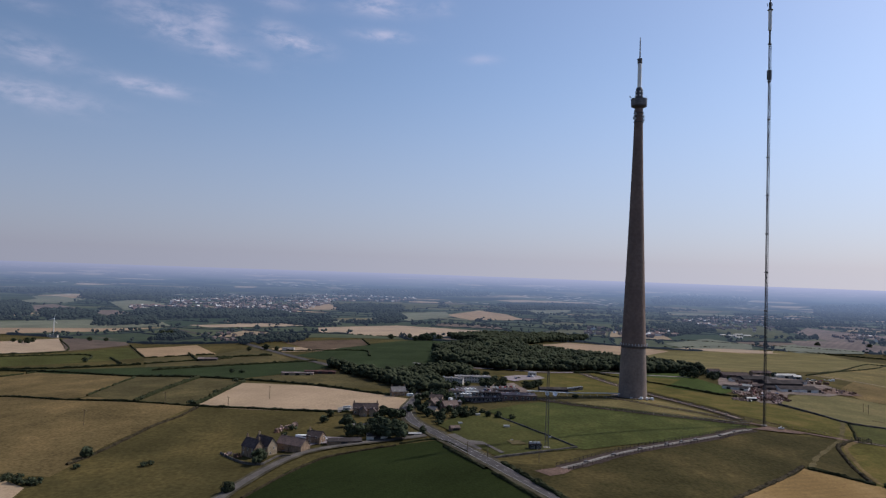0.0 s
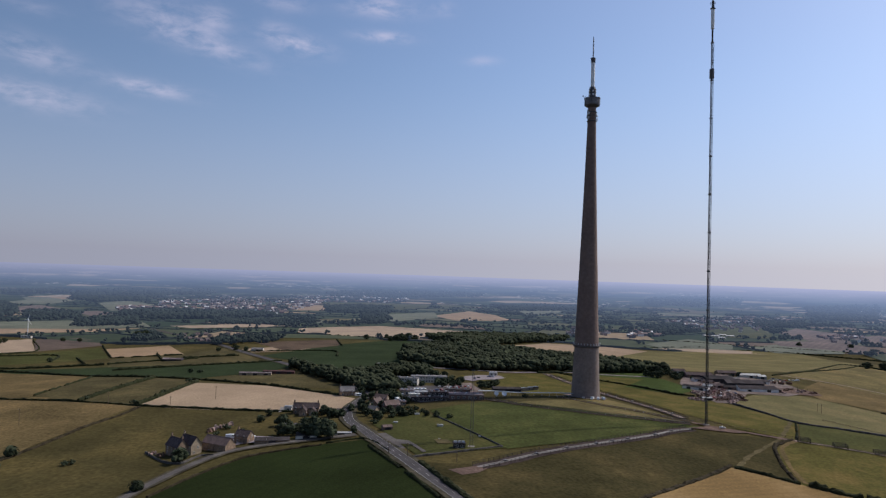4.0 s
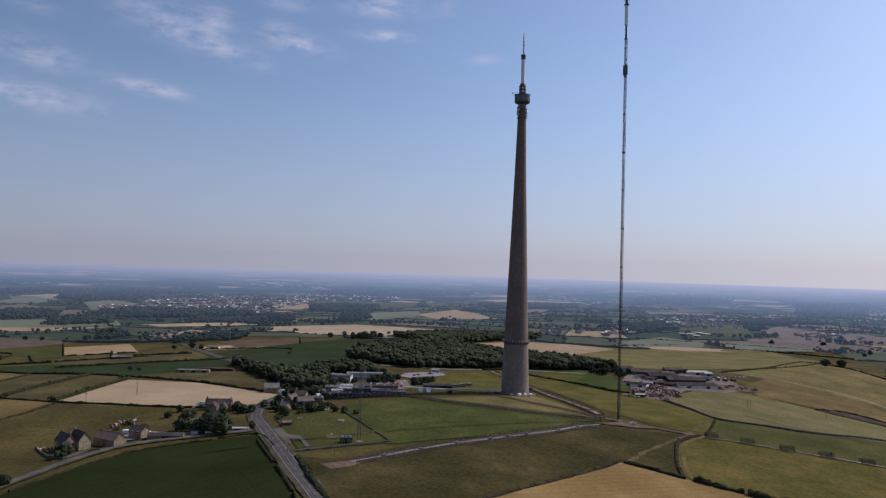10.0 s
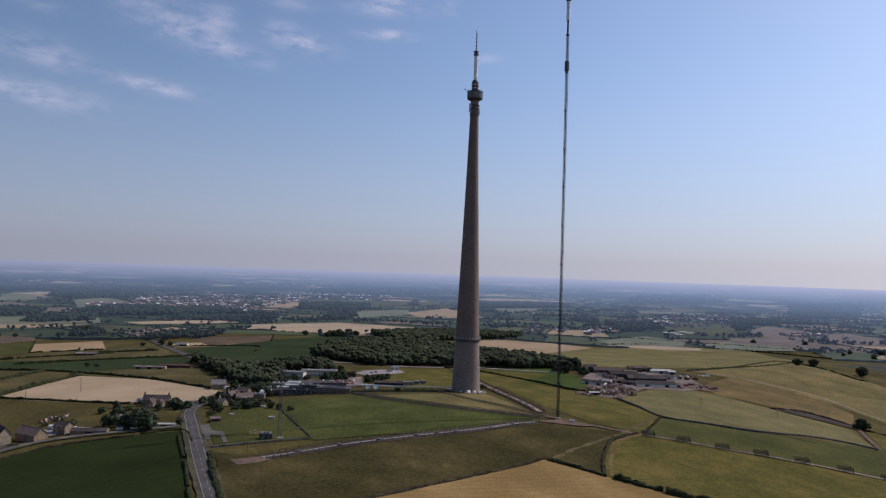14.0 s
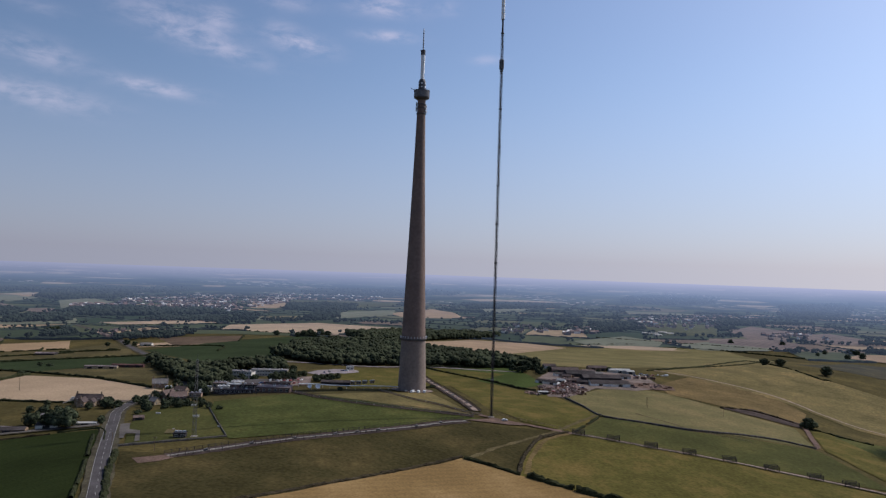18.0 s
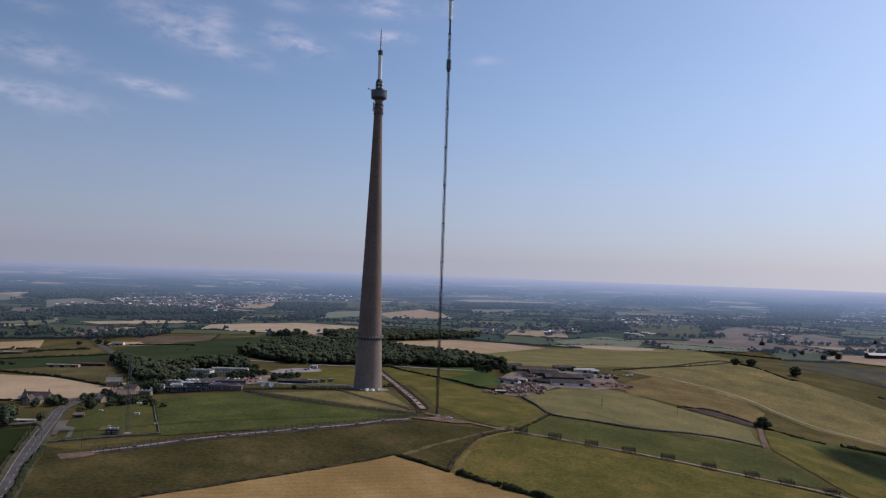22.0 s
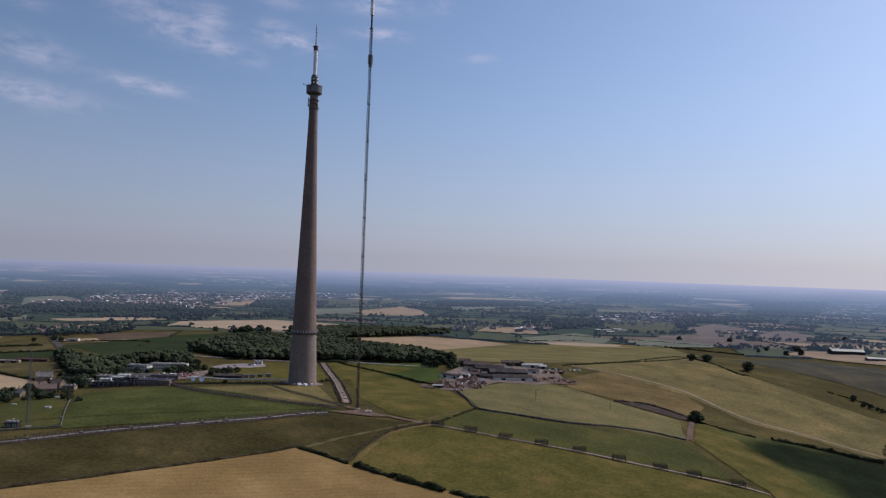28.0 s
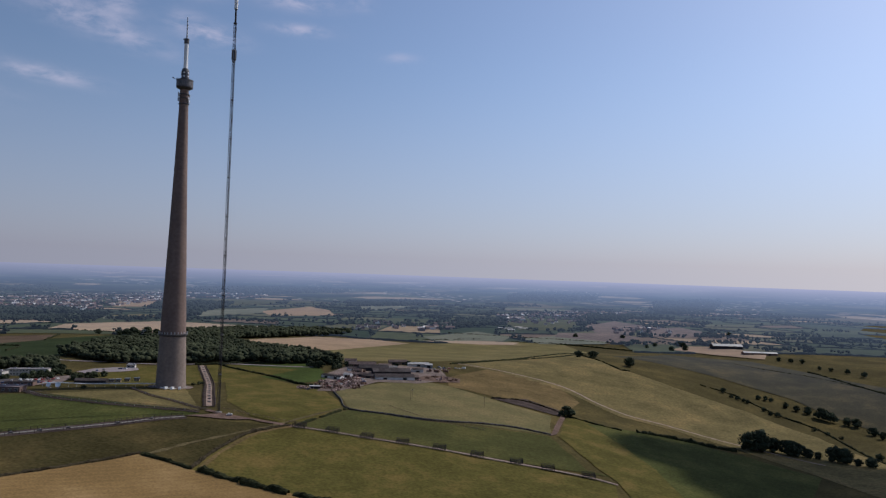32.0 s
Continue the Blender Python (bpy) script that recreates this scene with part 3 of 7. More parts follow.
field("olive_dry", [(-625, 82), (-604, 127), (-480, 64), (-463, -64), (-477, -75), (-545, -45), (-618, -22)], "dry brownish grazing field")
field("olive", [(-480, 64), (-410, 47), (-410, -95), (-463, -62)], "dull olive grazing field between hedges")
field("olive", [(-406, 47), (-358, 21), (-360, -103), (-409, -97)], "dull olive grazing field between hedges")
field("dark_green", [(-658, 133), (-542, 148), (-422, 172), (-326, 220), (-294, 161), (-327, 95), (-365, 44), (-477, 73)], "long dark green crop strip")
field("olive", [(-362, 35), (-294, 149), (-248, 72), (-213, -10), (-287, 4)], "olive grass field below the road")
field("straw", [(-830, 368), (-784, 480), (-692, 330), (-745, 236)], "pale stubble field")
field("brown_olive", [(-776, 476), (-726, 556), (-653, 445), (-689, 324)], "brown-olive ploughed field")
field("tan", [(-627, 392), (-553, 450), (-477, 306), (-558, 270)], "tan cut hay field")
field("green", [(-675, 298), (-639, 408), (-556, 262), (-603, 207), (-685, 142), (-733, 217)], "green field with a hedge round it")
field("olive", [(-475, 298), (-442, 426), (-353, 217), (-416, 173), (-506, 154), (-548, 247)], "olive pasture in narrow strips")
field("straw", [(-420, 374), (-315, 436), (-291, 355), (-392, 327)], "narrow straw-coloured field")
field("dark_green", [(-368, 284), (-297, 430), (-156, 641), (-164, 272), (-211, 80), (-266, 175)], "dark green field behind the trees")
field("brown_olive", [(-425, 470), (-306, 527), (-284, 430), (-349, 344)], "brown-olive field")
field("straw", [(-445, 900), (-283, 1046), (-58, 965), (-212, 619), (-418, 746)], "long straw-coloured field on the rise")
field("straw", [(-720, 870), (-550, 1032), (-469, 948), (-661, 836)], "straw-coloured field")
field("tan", [(-980, 612), (-804, 712), (-736, 788), (-776, 653), (-903, 493)], "tan hay field near the wind turbine")
field("pale_green", [(-479, 1209), (-375, 1392), (-323, 1226), (-438, 1093)], "yellowish green field")
field("tan", [(-166, 1728), (-35, 2136), (51, 1912), (86, 1537), (-96, 1444)], "tan field on the rise")
field("tan", [(-56, 472), (-2, 629), (76, 780), (188, 769), (257, 700), (149, 502), (78, 378), (-11, 438)], "golden barley field behind the wood")
field("hay_green", [(82, 378), (257, 700), (470, 796), (574, 743), (560, 499), (325, 297), (222, 236), (138, 239)], "olive pasture behind the scrapyard")
field("tan", [(312, 759), (406, 769), (496, 727), (402, 723)], "narrow tan strip of cut grass")
field("paddock", [(6, 181), (109, 217), (118, 176), (136, 98), (105, 68), (45, 122)], "bright green paddock")
field("meadow", [(14, 170), (102, 59), (130, 34), (156, -66), (122, -138), (88, -123), (62, -72)], "olive grazing field beside the mast")
field("light_green", [(142, 31), (215, 113), (257, 84), (294, 41), (343, 0), (320, -83), (268, -82), (223, -86), (179, -79), (157, -66)], "pale green field grazed short")
field("olive_dry", [(259, 130), (321, 210), (392, 157), (399, 88), (362, 27), (302, 52), (257, 84)], "dry tan-olive slope")
field("yellow_green", [(285, 232), (500, 468), (519, 313), (574, 238), (640, 178), (674, 91), (661, -42), (558, -160), (550, -74), (525, -3), (480, 37), (431, 56), (398, 130), (337, 190)], "sunlit yellow-green hillside pasture")
field("green", [(156, -74), (222, -91), (318, -87), (324, -167), (350, -174), (283, -173), (208, -164), (171, -158), (124, -139)], "green field below the stone wall")
field("meadow", [(74, -240), (79, -207), (91, -171), (118, -142), (170, -156), (244, -174), (335, -190), (310, -271), (180, -338), (132, -262)], "olive-green pasture with worn patches")
field("olive_dark", [(42, -224), (84, -174), (110, -143), (98, -159), (85, -188), (76, -221), (73, -239)], "small olive field corner")
field("gold", [(-83, -365), (-64, -340), (-37, -311), (-10, -280), (16, -252), (42, -224), (75, -240), (103, -252), (132, -262), (190, -278), (147, -435), (41, -451), (-88, -397)], "golden stubble field with harvest lines")
field("olive_dark", [(-138, -269), (-112, -272), (-2, -180), (49, -142), (78, -143), (110, -143), (84, -174), (42, -224), (16, -252), (-10, -280), (-37, -311), (-64, -340), (-93, -382)], "olive grass field below the concrete strip")
field("pasture", [(-140, -118), (-96, -78), (-60, -78), (57, -129), (-2, -180), (-92, -236), (-133, -144)], "green sheep pasture beside the station fence")
field("green", [(-176, -168), (-149, -119), (-135, -143), (-93, -234), (-141, -257)], "walled grass compound round the lattice mast")
field("yellow_green", [(-73, -75), (16, -11), (50, -119), (1, -112)], "yellowish grass strip below the tower")
field("tan", [(767, 678), (826, 734), (890, 719), (918, 597), (868, 519), (812, 590)], "golden field beside a long barn")
# the darker olive surface imitates cloud shade over this field
field("olive_dark", [(565, 447), (714, 577), (830, 496), (907, 214), (766, 47), (746, 253), (691, 334)], "green valley field, coloured darker for cloud shade")
field("meadow", [(358, 1), (373, 8), (381, -6), (388, -72), (388, -137), (376, -227), (331, -263), (340, -182), (334, -160), (327, -82)], "olive grass slope below the lone tree")
field("pasture", [(375, -6), (427, -3), (474, -6), (518, -36), (550, -92), (412, -265), (378, -218), (387, -135), (384, -75)], "green hillside falling away to the valley")
field("meadow", [(-114, 118), (16, 189), (97, 161), (18, 37), (-53, -11)], "worn grass round the tower's foot")

field("pale_green", [(-1102, 777), (-975, 922), (-820, 967), (-738, 822), (-833, 686), (-988, 608)], "pale green pasture near the wind turbine")
field("tan", [(-779, 2268), (-749, 2525), (-575, 2106), (-551, 1833), (-653, 1791)], "far tan stubble field")
field("green", [(-887, 2810), (-621, 3177), (-190, 3262), (-199, 2339), (-375, 1976), (-586, 2267)], "far green pasture on the slope")
field("tan", [(-1222, 2961), (-1169, 3118), (-1047, 2912), (-1008, 2638), (-1111, 2684)], "far tan field above the village")
field("pinkish", [(-1434, 1492), (-1436, 1634), (-1229, 1421), (-1156, 1240), (-1261, 1242)], "far pinkish-brown ploughed field")
field("pinkish", [(-1182, 1348), (-1137, 1414), (-1032, 1324), (-1020, 1139)], "far brown fallow field")
field("pale_green", [(-1363, 1869), (-1402, 2165), (-1168, 1881), (-1060, 1508), (-1112, 1431)], "far pale green field")
field("tan", [(-1885, 2368), (-1863, 2534), (-1666, 2271), (-1579, 1962)], "far tan field on the slope")
field("pale_green", [(-2032, 2209), (-1957, 2431), (-1530, 2026), (-1450, 1724), (-1646, 1624)], "far pale green field beside the wood")
field("tan", [(-1646, 3146), (-1546, 3329), (-1403, 3285), (-1510, 3110)], "far tan field near the horizon")
field("yellow_green", [(-477, 1243), (-432, 1344), (-335, 1316), (-374, 1133)], "bright yellow-green far field")
field("green", [(-192, 3220), (-4, 3405), (156, 3292), (62, 2704), (-142, 2332)], "far green pasture on the slope")
field("pale_green", [(-350, 1665), (-166, 1967), (-147, 1588), (-269, 1264)], "far pale green pasture")
field("green", [(576, 1376), (722, 1680), (892, 1657), (682, 1075), (553, 1054)], "far green field beside the village")
field("pinkish", [(810, 1345), (1016, 1667), (1032, 1456), (804, 971), (735, 1033)], "far pinkish-brown fallow field")
field("pinkish", [(952, 1268), (1133, 1417), (1091, 1146), (926, 932), (849, 960)], "far pinkish-brown strip field")
field("pale_green", [(297, 860), (433, 987), (496, 892), (458, 799), (317, 775)], "pale green far strip field")
field("straw", [(289, 775), (403, 805), (489, 774), (468, 736), (346, 739)], "narrow pale straw strip")
field("pale_green", [(506, 851), (657, 952), (744, 882), (665, 765), (527, 752)], "pale green far pasture")
field("pale_green", [(144, 2743), (351, 3085), (435, 2651), (272, 2003), (166, 2016)], "far pale green pasture")
field("tan", [(424, 2842), (580, 2978), (650, 2854), (479, 2565)], "far tan strip on the hill")

field("dark_green", [(-1996, 2249), (-1938, 2346), (-1676, 1961), (-1625, 1753), (-1684, 1755)], "far dark green field on the left slope")
field("tan", [(-1871, 2996), (-1711, 3141), (-1672, 3061), (-1833, 2947)], "far tan strip below the skyline")
field("pale_green", [(-1677, 2728), (-1471, 2906), (-1333, 2641), (-1437, 2602), (-1596, 2606)], "far pale field above the village")
field("tan", [(110, 3053), (240, 3194), (349, 3071), (313, 2939), (135, 2870)], "far tan strip on the rise")
field("pale_green", [(-44, 3760), (54, 3820), (174, 3800), (120, 3732), (-20, 3727)], "far pale strip near the skyline")
field("tan", [(1166, 3138), (1248, 3181), (1215, 2837), (1131, 2719), (1137, 2919)], "far tan strip on the hillside")
field("pale_green", [(877, 2740), (1206, 2706), (1058, 2356), (775, 2357)], "far pale strip above the valley village")
field("pinkish", [(632, 994), (766, 1023), (804, 919), (719, 783), (655, 847), (596, 896)], "far brown field strips in the valley")

# ---- far patchwork of parcels ----
PARCEL_COLOURS = [(0.0, (0.034, 0.044, 0.020)), (0.20, (0.055, 0.062, 0.027)), (0.40, (0.026, 0.038, 0.018)), (0.52, (0.080, 0.078, 0.040)), (0.64, (0.046, 0.056, 0.026)), (0.76, (0.115, 0.082, 0.056)), (0.85, (0.24, 0.175, 0.105)), (0.92, (0.038, 0.048, 0.022))]
# the far parcels carry painted haze in their emission
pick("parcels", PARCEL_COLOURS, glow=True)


def parcel_corner(i, j):
    """A corner of the far patchwork: a grid of fields, skewed and jittered."""
    x, y = i * 165.0 + 40 * (j % 2), 420 + j * 150.0
    v = noise.noise_vector((i * 0.83 + 3.1, j * 0.71, 5.3))
    w = noise.noise_vector((x / 900.0, y / 900.0, 1.7))
    return x + 75 * v.x + 160 * w.x + 0.12 * (y - 400), y + 70 * v.y + 150 * w.y - 0.10 * x


def far_parcels():
    verts, faces, hedge_lines = [], [], []
    for j in range(22):
        for i in range(-22, 23):
            quad = [parcel_corner(i, j), parcel_corner(i + 1, j), parcel_corner(i + 1, j + 1), parcel_corner(i, j + 1)]
            cx, cy = sum(q[0] for q in quad) / 4, sum(q[1] for q in quad) / 4
            r = math.hypot(cx, cy + 640)
            if r < 1230 or (r < 1500 and -60 < cx < 960) or r > 3720 or abs(cx) > 0.78 * (cy + 640) + 200:
                continue
            n0 = len(verts)
            for gi in range(5):
                for gj in range(5):
                    u, v = gi / 4, gj / 4
                    verts.append(tuple((1 - u) * (1 - v) * quad[0][k] + u * (1 - v) * quad[1][k] + u * v * quad[2][k] + (1 - u) * v * quad[3][k] for k in (0, 1)))
            faces += [(n0 + gi * 5 + gj, n0 + gi * 5 + gj + 5, n0 + gi * 5 + gj + 6, n0 + gi * 5 + gj + 1) for gi in range(4) for gj in range(4)]
            hedge_lines += [(quad[0], quad[1]), (quad[0], quad[3])]
    V = np.array(verts)
    Z = terrain(V[:, 0], V[:, 1]) + 0.6 + far_rise(V[:, 0], V[:, 1]) * 0.5
    tagged(link_mesh("far_fields", np.column_stack([V, Z]), faces, "parcels", smooth=True), "patchwork of distant green, tan and brown fields", "fields", kind="stuff")
    return hedge_lines


far_hedges = far_parcels()

# ---- the far distance: a plain backdrop with painted haze that closes the land at the horizon ----


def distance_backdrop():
    m = bpy.data.materials.new("distance")
    m.use_nodes = True
    nt = m.node_tree
    b = nt.nodes["Principled BSDF"]
    b.inputs["Roughness"].default_value = 1.0
    b.inputs["Specular IOR Level"].default_value = 0.0
    geo = nt.nodes.new("ShaderNodeNewGeometry")
    mp = nt.nodes.new("ShaderNodeMapping")
    mp.inputs["Scale"].default_value = (1 / 210.0, 1 / 210.0, 1 / 9.0)
    nt.links.new(geo.outputs["Position"], mp.inputs["Vector"])
    vor = nt.nodes.new("ShaderNodeTexVoronoi")
    vor.inputs["Scale"].default_value = 1.0
    nt.links.new(mp.outputs["Vector"], vor.inputs["Vector"])
    r = ramp(nt, [(0.0, (0.020, 0.028, 0.018)), (0.35, (0.045, 0.055, 0.030)), (0.62, (0.030, 0.042, 0.024)), (0.80, (0.10, 0.085, 0.055)), (0.90, (0.26, 0.20, 0.14))])
    r.color_ramp.interpolation = "CONSTANT"
    sx = nt.nodes.new("ShaderNodeSeparateColor")
    nt.links.new(vor.outputs["Color"], sx.inputs[0])
    nt.links.new(sx.outputs[0], r.inputs["Fac"])
    woods = nt.nodes.new("ShaderNodeTexNoise")
    woods.inputs["Scale"].default_value = 0.9
    woods.inputs["Detail"].default_value = 7
    nt.links.new(mp.outputs["Vector"], woods.inputs["Vector"])
    wr = ramp(nt, [(0.48, (0, 0, 0)), (0.56, (1, 1, 1))])
    nt.links.new(woods.outputs["Fac"], wr.inputs["Fac"])
    mx = nt.nodes.new("ShaderNodeMixRGB")
    mx.inputs["Color2"].default_value = (0.010, 0.016, 0.013, 1)
    nt.links.new(wr.outputs["Color"], mx.inputs["Fac"])
    nt.links.new(r.outputs["Color"], mx.inputs["Color1"])
    # pale roofs of far towns, in loose clusters
    dots = nt.nodes.new("ShaderNodeTexVoronoi")
    dots.inputs["Scale"].default_value = 9.0
    nt.links.new(mp.outputs["Vector"], dots.inputs["Vector"])
    ds = nt.nodes.new("ShaderNodeSeparateColor")
    nt.links.new(dots.outputs["Color"], ds.inputs[0])
    dr = ramp(nt, [(0.90, (0, 0, 0)), (0.93, (1, 1, 1))])
    nt.links.new(ds.outputs[0], dr.inputs["Fac"])
    town = nt.nodes.new("ShaderNodeTexNoise")
    town.inputs["Scale"].default_value = 0.35
    nt.links.new(mp.outputs["Vector"], town.inputs["Vector"])
    tr = ramp(nt, [(0.50, (0, 0, 0)), (0.60, (1, 1, 1))])
    nt.links.new(town.outputs["Fac"], tr.inputs["Fac"])
    both = nt.nodes.new("ShaderNodeMixRGB")
    both.blend_type = "MULTIPLY"
    both.inputs["Fac"].default_value = 1.0
    nt.links.new(dr.outputs["Color"], both.inputs["Color1"])
    nt.links.new(tr.outputs["Color"], both.inputs["Color2"])
    mt = nt.nodes.new("ShaderNodeMixRGB")
    mt.inputs["Color2"].default_value = (0.42, 0.38, 0.35, 1)
    nt.links.new(both.outputs["Color"], mt.inputs["Fac"])
    nt.links.new(mx.outputs[0], mt.inputs["Color1"])
    nt.links.new(mt.outputs[0], b.inputs["Base Color"])
    # the backdrop's haze is emission put into its own material
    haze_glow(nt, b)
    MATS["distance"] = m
    rad = np.linspace(3350, 4800, 90)
    ang = np.linspace(radians(20), radians(160), 420)
    R, A = np.meshgrid(rad, ang, indexing="ij")
    X, Y = R * np.cos(A), -640 + R * np.sin(A)
    # far ridges, one behind another; skyline lowered eastward to fit the camera's view
    hills = np.array([[noise.noise((x / 700.0, y / 300.0, 4.2)) + 0.4 * noise.noise((x / 250.0, y / 150.0, 1.2)) for x, y in zip(xr, yr)] for xr, yr in zip(X, Y)])
    east = np.clip((np.degrees(A) - 62) / -30, -1.0, 1.0)
    Z = terrain(X, Y) + 3.0 + 11.0 * np.maximum(hills + 0.1, 0) * np.clip((R - 3600) / 300, 0, 1) * np.clip((4800 - R) / 350, 0.0, 1) + (-9.0 * east + 5.0) * np.clip((R - 4000) / 800, 0, 1)
    n = len(ang)
    faces = [(i * n + k + 1, i * n + k, i * n + n + k, i * n + n + k + 1) for i in range(len(rad) - 1) for k in range(n - 1)]
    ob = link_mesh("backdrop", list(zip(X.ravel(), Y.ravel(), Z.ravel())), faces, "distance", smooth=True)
    tagged(ob, "hazy blue distance of woods and fields at the horizon", "backdrop", kind="structure")


distance_backdrop()

# ---- an unseen cloud, inferred from shade on the hillside and placed to cast it ----


def cloud(x, y, z, lobes, seed):
    rng = random.Random(seed)
    bm = bmesh.new()
    for u, v, r in lobes:
        res = bmesh.ops.create_icosphere(bm, subdivisions=3, radius=r, matrix=Matrix.Translation((u, v, rng.uniform(0, 0.2) * r)) @ Matrix.Diagonal((1, 1, 0.5, 1)))
        for w in res["verts"]:
            w.co += 0.22 * r * noise.noise_vector(w.co / (0.55 * r))
    o = part("cloud", bm, "cloud", smooth=True)
    o.matrix_basis = pose(x, y, z)
    tagged(o, "white cumulus cloud out of view, placed to shade the hillside", "cloud", kind="structure")


mat("cloud", (0.8, 0.8, 0.8), 1.0, 120, 30, 0.05, spec=0.0)
cloud(1735, 570, 1450, ((0, 10, 74), (-78, 20, 52), (78, 28, 62), (-40, -62, 58), (38, -52, 64), (132, 6, 44)), 3)

# ---- roads and tracks ----
MAIN = [(-72, -436), (-95, -385), (-117, -335), (-137, -290), (-157, -243), (-178, -192), (-192, -157), (-198, -122), (-198, -95), (-195, -70), (-193, -43), (-207, 0), (-222, 29), (-256, 90), (-296, 161), (-354, 251), (-412, 342), (-489, 471), (-562, 590), (-654, 706), (-724, 783)]
LANE = [(-276, -352), (-275, -314), (-267, -274), (-253, -238), (-232, -222), (-204, -212), (-182, -202)]
ribbon("verge", MAIN, 12.0, "verge", 0.62, "rough grass verges along the main road", "verge", rough=1.2)
ribbon("road", MAIN, 6.8, "asphalt", 0.70, "grey two-lane asphalt road with worn white lines", "road")
ribbon("verge", LANE, 9.0, "verge", 0.64, "rough grass verges along the lane", "verge", rough=1.0)
ribbon("lane", LANE, 5.0, "lane", 0.72, "narrow grey country lane", "road")
TRACK = [(288, 241), (348, 197), (390, 164), (408, 138), (420, 104), (443, 68), (482, 50), (522, 22), (556, -2), (590, -40)]
ribbon("track", TRACK, 3.6, "sandy", 0.66, "pale gravel farm track over the hill", "track", rough=0.6)
BACKROAD = [(-208, 203), (-162, 175), (-110, 168), (-53, 168), (12, 193), (76, 184), (114, 177)]
ribbon("back_road", BACKROAD, 5.0, "gravel", 0.68, "pale service road in front of the wood", "road", rough=0.3)
ACCESS = [(56, -116), (72, -127), (88, -132), (105, -138), (120, -142)]
ribbon("access_track", ACCESS, 4.6, "earth", 0.66, "bare earth access track at the mast's foot", "track", rough=1.6)
STRIP_E = [(119, -142), (147, -148), (171, -155), (196, -160), (221, -165), (245, -171), (271, -176), (292, -179), (319, -183), (337, -190)]
STRIP_W = [(-110, -277), (-95, -263), (-76, -244), (-56, -226), (-35, -209), (-11, -190), (12, -171), (28, -155), (46, -141)]
STRIP_N = [(-11, 172), (22, 50), (40, -35), (54, -102)]
for s in (STRIP_E, STRIP_W, STRIP_N):
    ribbon("worn_verge", s, 5.0 if s is STRIP_E else 10.0, "verge" if s is STRIP_E else "earth_dark", 0.60, "worn earth beside the concrete strip", "verge", rough=1.5)
ribbon("concrete_strip", STRIP_W, 2.6, "concrete_slab", 0.74, "pale concrete strip along the stay line", "strip", rough=0.25)
ribbon("worn_strip", STRIP_E, 2.2, "sandy", 0.74, "sandy worn strip along the stay line", "strip", rough=0.5)
ribbon("worn_strip", STRIP_N, 4.4, "sandy", 0.74, "brownish gravel strip between fences", "strip", rough=0.3)
drape("bare_patch", [(-126, -283), (-119, -279), (-111, -275), (-105, -279), (-110, -287), (-119, -292)], "earth", 0.61, 4, "reddish bare earth patch at the strip's end", "earth", wavy=2.5)
drape("bare_patch", [(64, -125), (92, -133), (78, -138), (58, -138), (44, -138)], "earth", 0.70, 8, "bare earth below the mast", "earth", wavy=1.5)
ribbon("worn_line", [(-94, -60), (-70, -88), (-45, -106), (-15, -117), (20, -122), (52, -124)], 5.5, "earth_dark", 0.63, "dark trodden line below the cable run", "path", rough=1.2)
ribbon("worn_line", [(-28, -18), (-18, -36), (4, -70), (24, -89), (46, -110), (58, -115)], 3.0, "earth_dark", 0.63, "dark trodden line below the cable run", "path", rough=1.0)
ribbon("worn_path", [(78, -237), (81, -219), (85, -203), (91, -184), (97, -169), (104, -158), (120, -142)], 3.2, "olive_dry", 0.64, "dry worn path inside the field wall", "path", rough=1.2)
ribbon("worn_path", [(45, -223), (66, -193), (82, -174), (96, -157), (111, -138), (133, -101), (152, -68)], 3.0, "trodden", 0.65, "pale trodden path slanting over the grass", "path", rough=1.4)
drape("scar", [(294, 44), (333, 63), (365, 29), (353, 4), (317, 27)], "earth_dark", 0.70, 8, "dark eroded earth bank", "earth", wavy=1.5)
drape("worn_path", [(353, 4), (358, 4), (328, -74), (319, -85)], "earth", 0.72, 8, "worn sandy gap by the lone tree", "earth", wavy=1.0)
drape("scrapyard_ground", [(131, 139), (164, 212), (257, 180), (260, 112), (224, 86), (184, 86), (143, 20), (125, 20)], "yard", 0.69, 8, "dusty pinkish-grey scrapyard ground", "yard", wavy=3.0)
drape("bare_patch", [(226, 108), (236, 134), (256, 138), (276, 128), (272, 106), (250, 100)], "earth", 0.70, 6, "trodden earth strewn with scrap", "earth", wavy=2.5)
drape("carpark", [(-138, 26), (-102, 61), (-91, -7), (-117, -27)], "yard", 0.69, 8, "grey car park beside the offices", "car park", wavy=0.5)
drape("storage_lot", [(-112, 88), (-106, 112), (-90, 128), (-68, 132), (-62, 116), (-74, 100), (-88, 92), (-98, 76)], "gravel", 0.73, 6, "flat pale concrete lot behind the car park", "lot", wavy=2.0)
drape("station_yard", [(-163, -46), (-170, 16), (-138, 26), (-107, -23), (-99, -60), (-147, -84)], "asphalt", 0.71, 8, "dark asphalt yard of the transmitting station", "yard", wavy=0.5)
drape("tower_apron", [(19 * math.cos(k / 24 * 2 * math.pi), 19 * math.sin(k / 24 * 2 * math.pi)) for k in range(24)], "yard", 0.70, 5, "grey gravel apron round the tower's foot", "apron")
drape("compound_path", [(-151, -242), (-158, -227), (-169, -202), (-164, -200), (-156, -218), (-148, -222), (-137, -248), (-139, -250), (-147, -230), (-153, -230), (-149, -241)], "lane", 0.72, 6, "pale gravel path in the compound", "path", wavy=0.4)
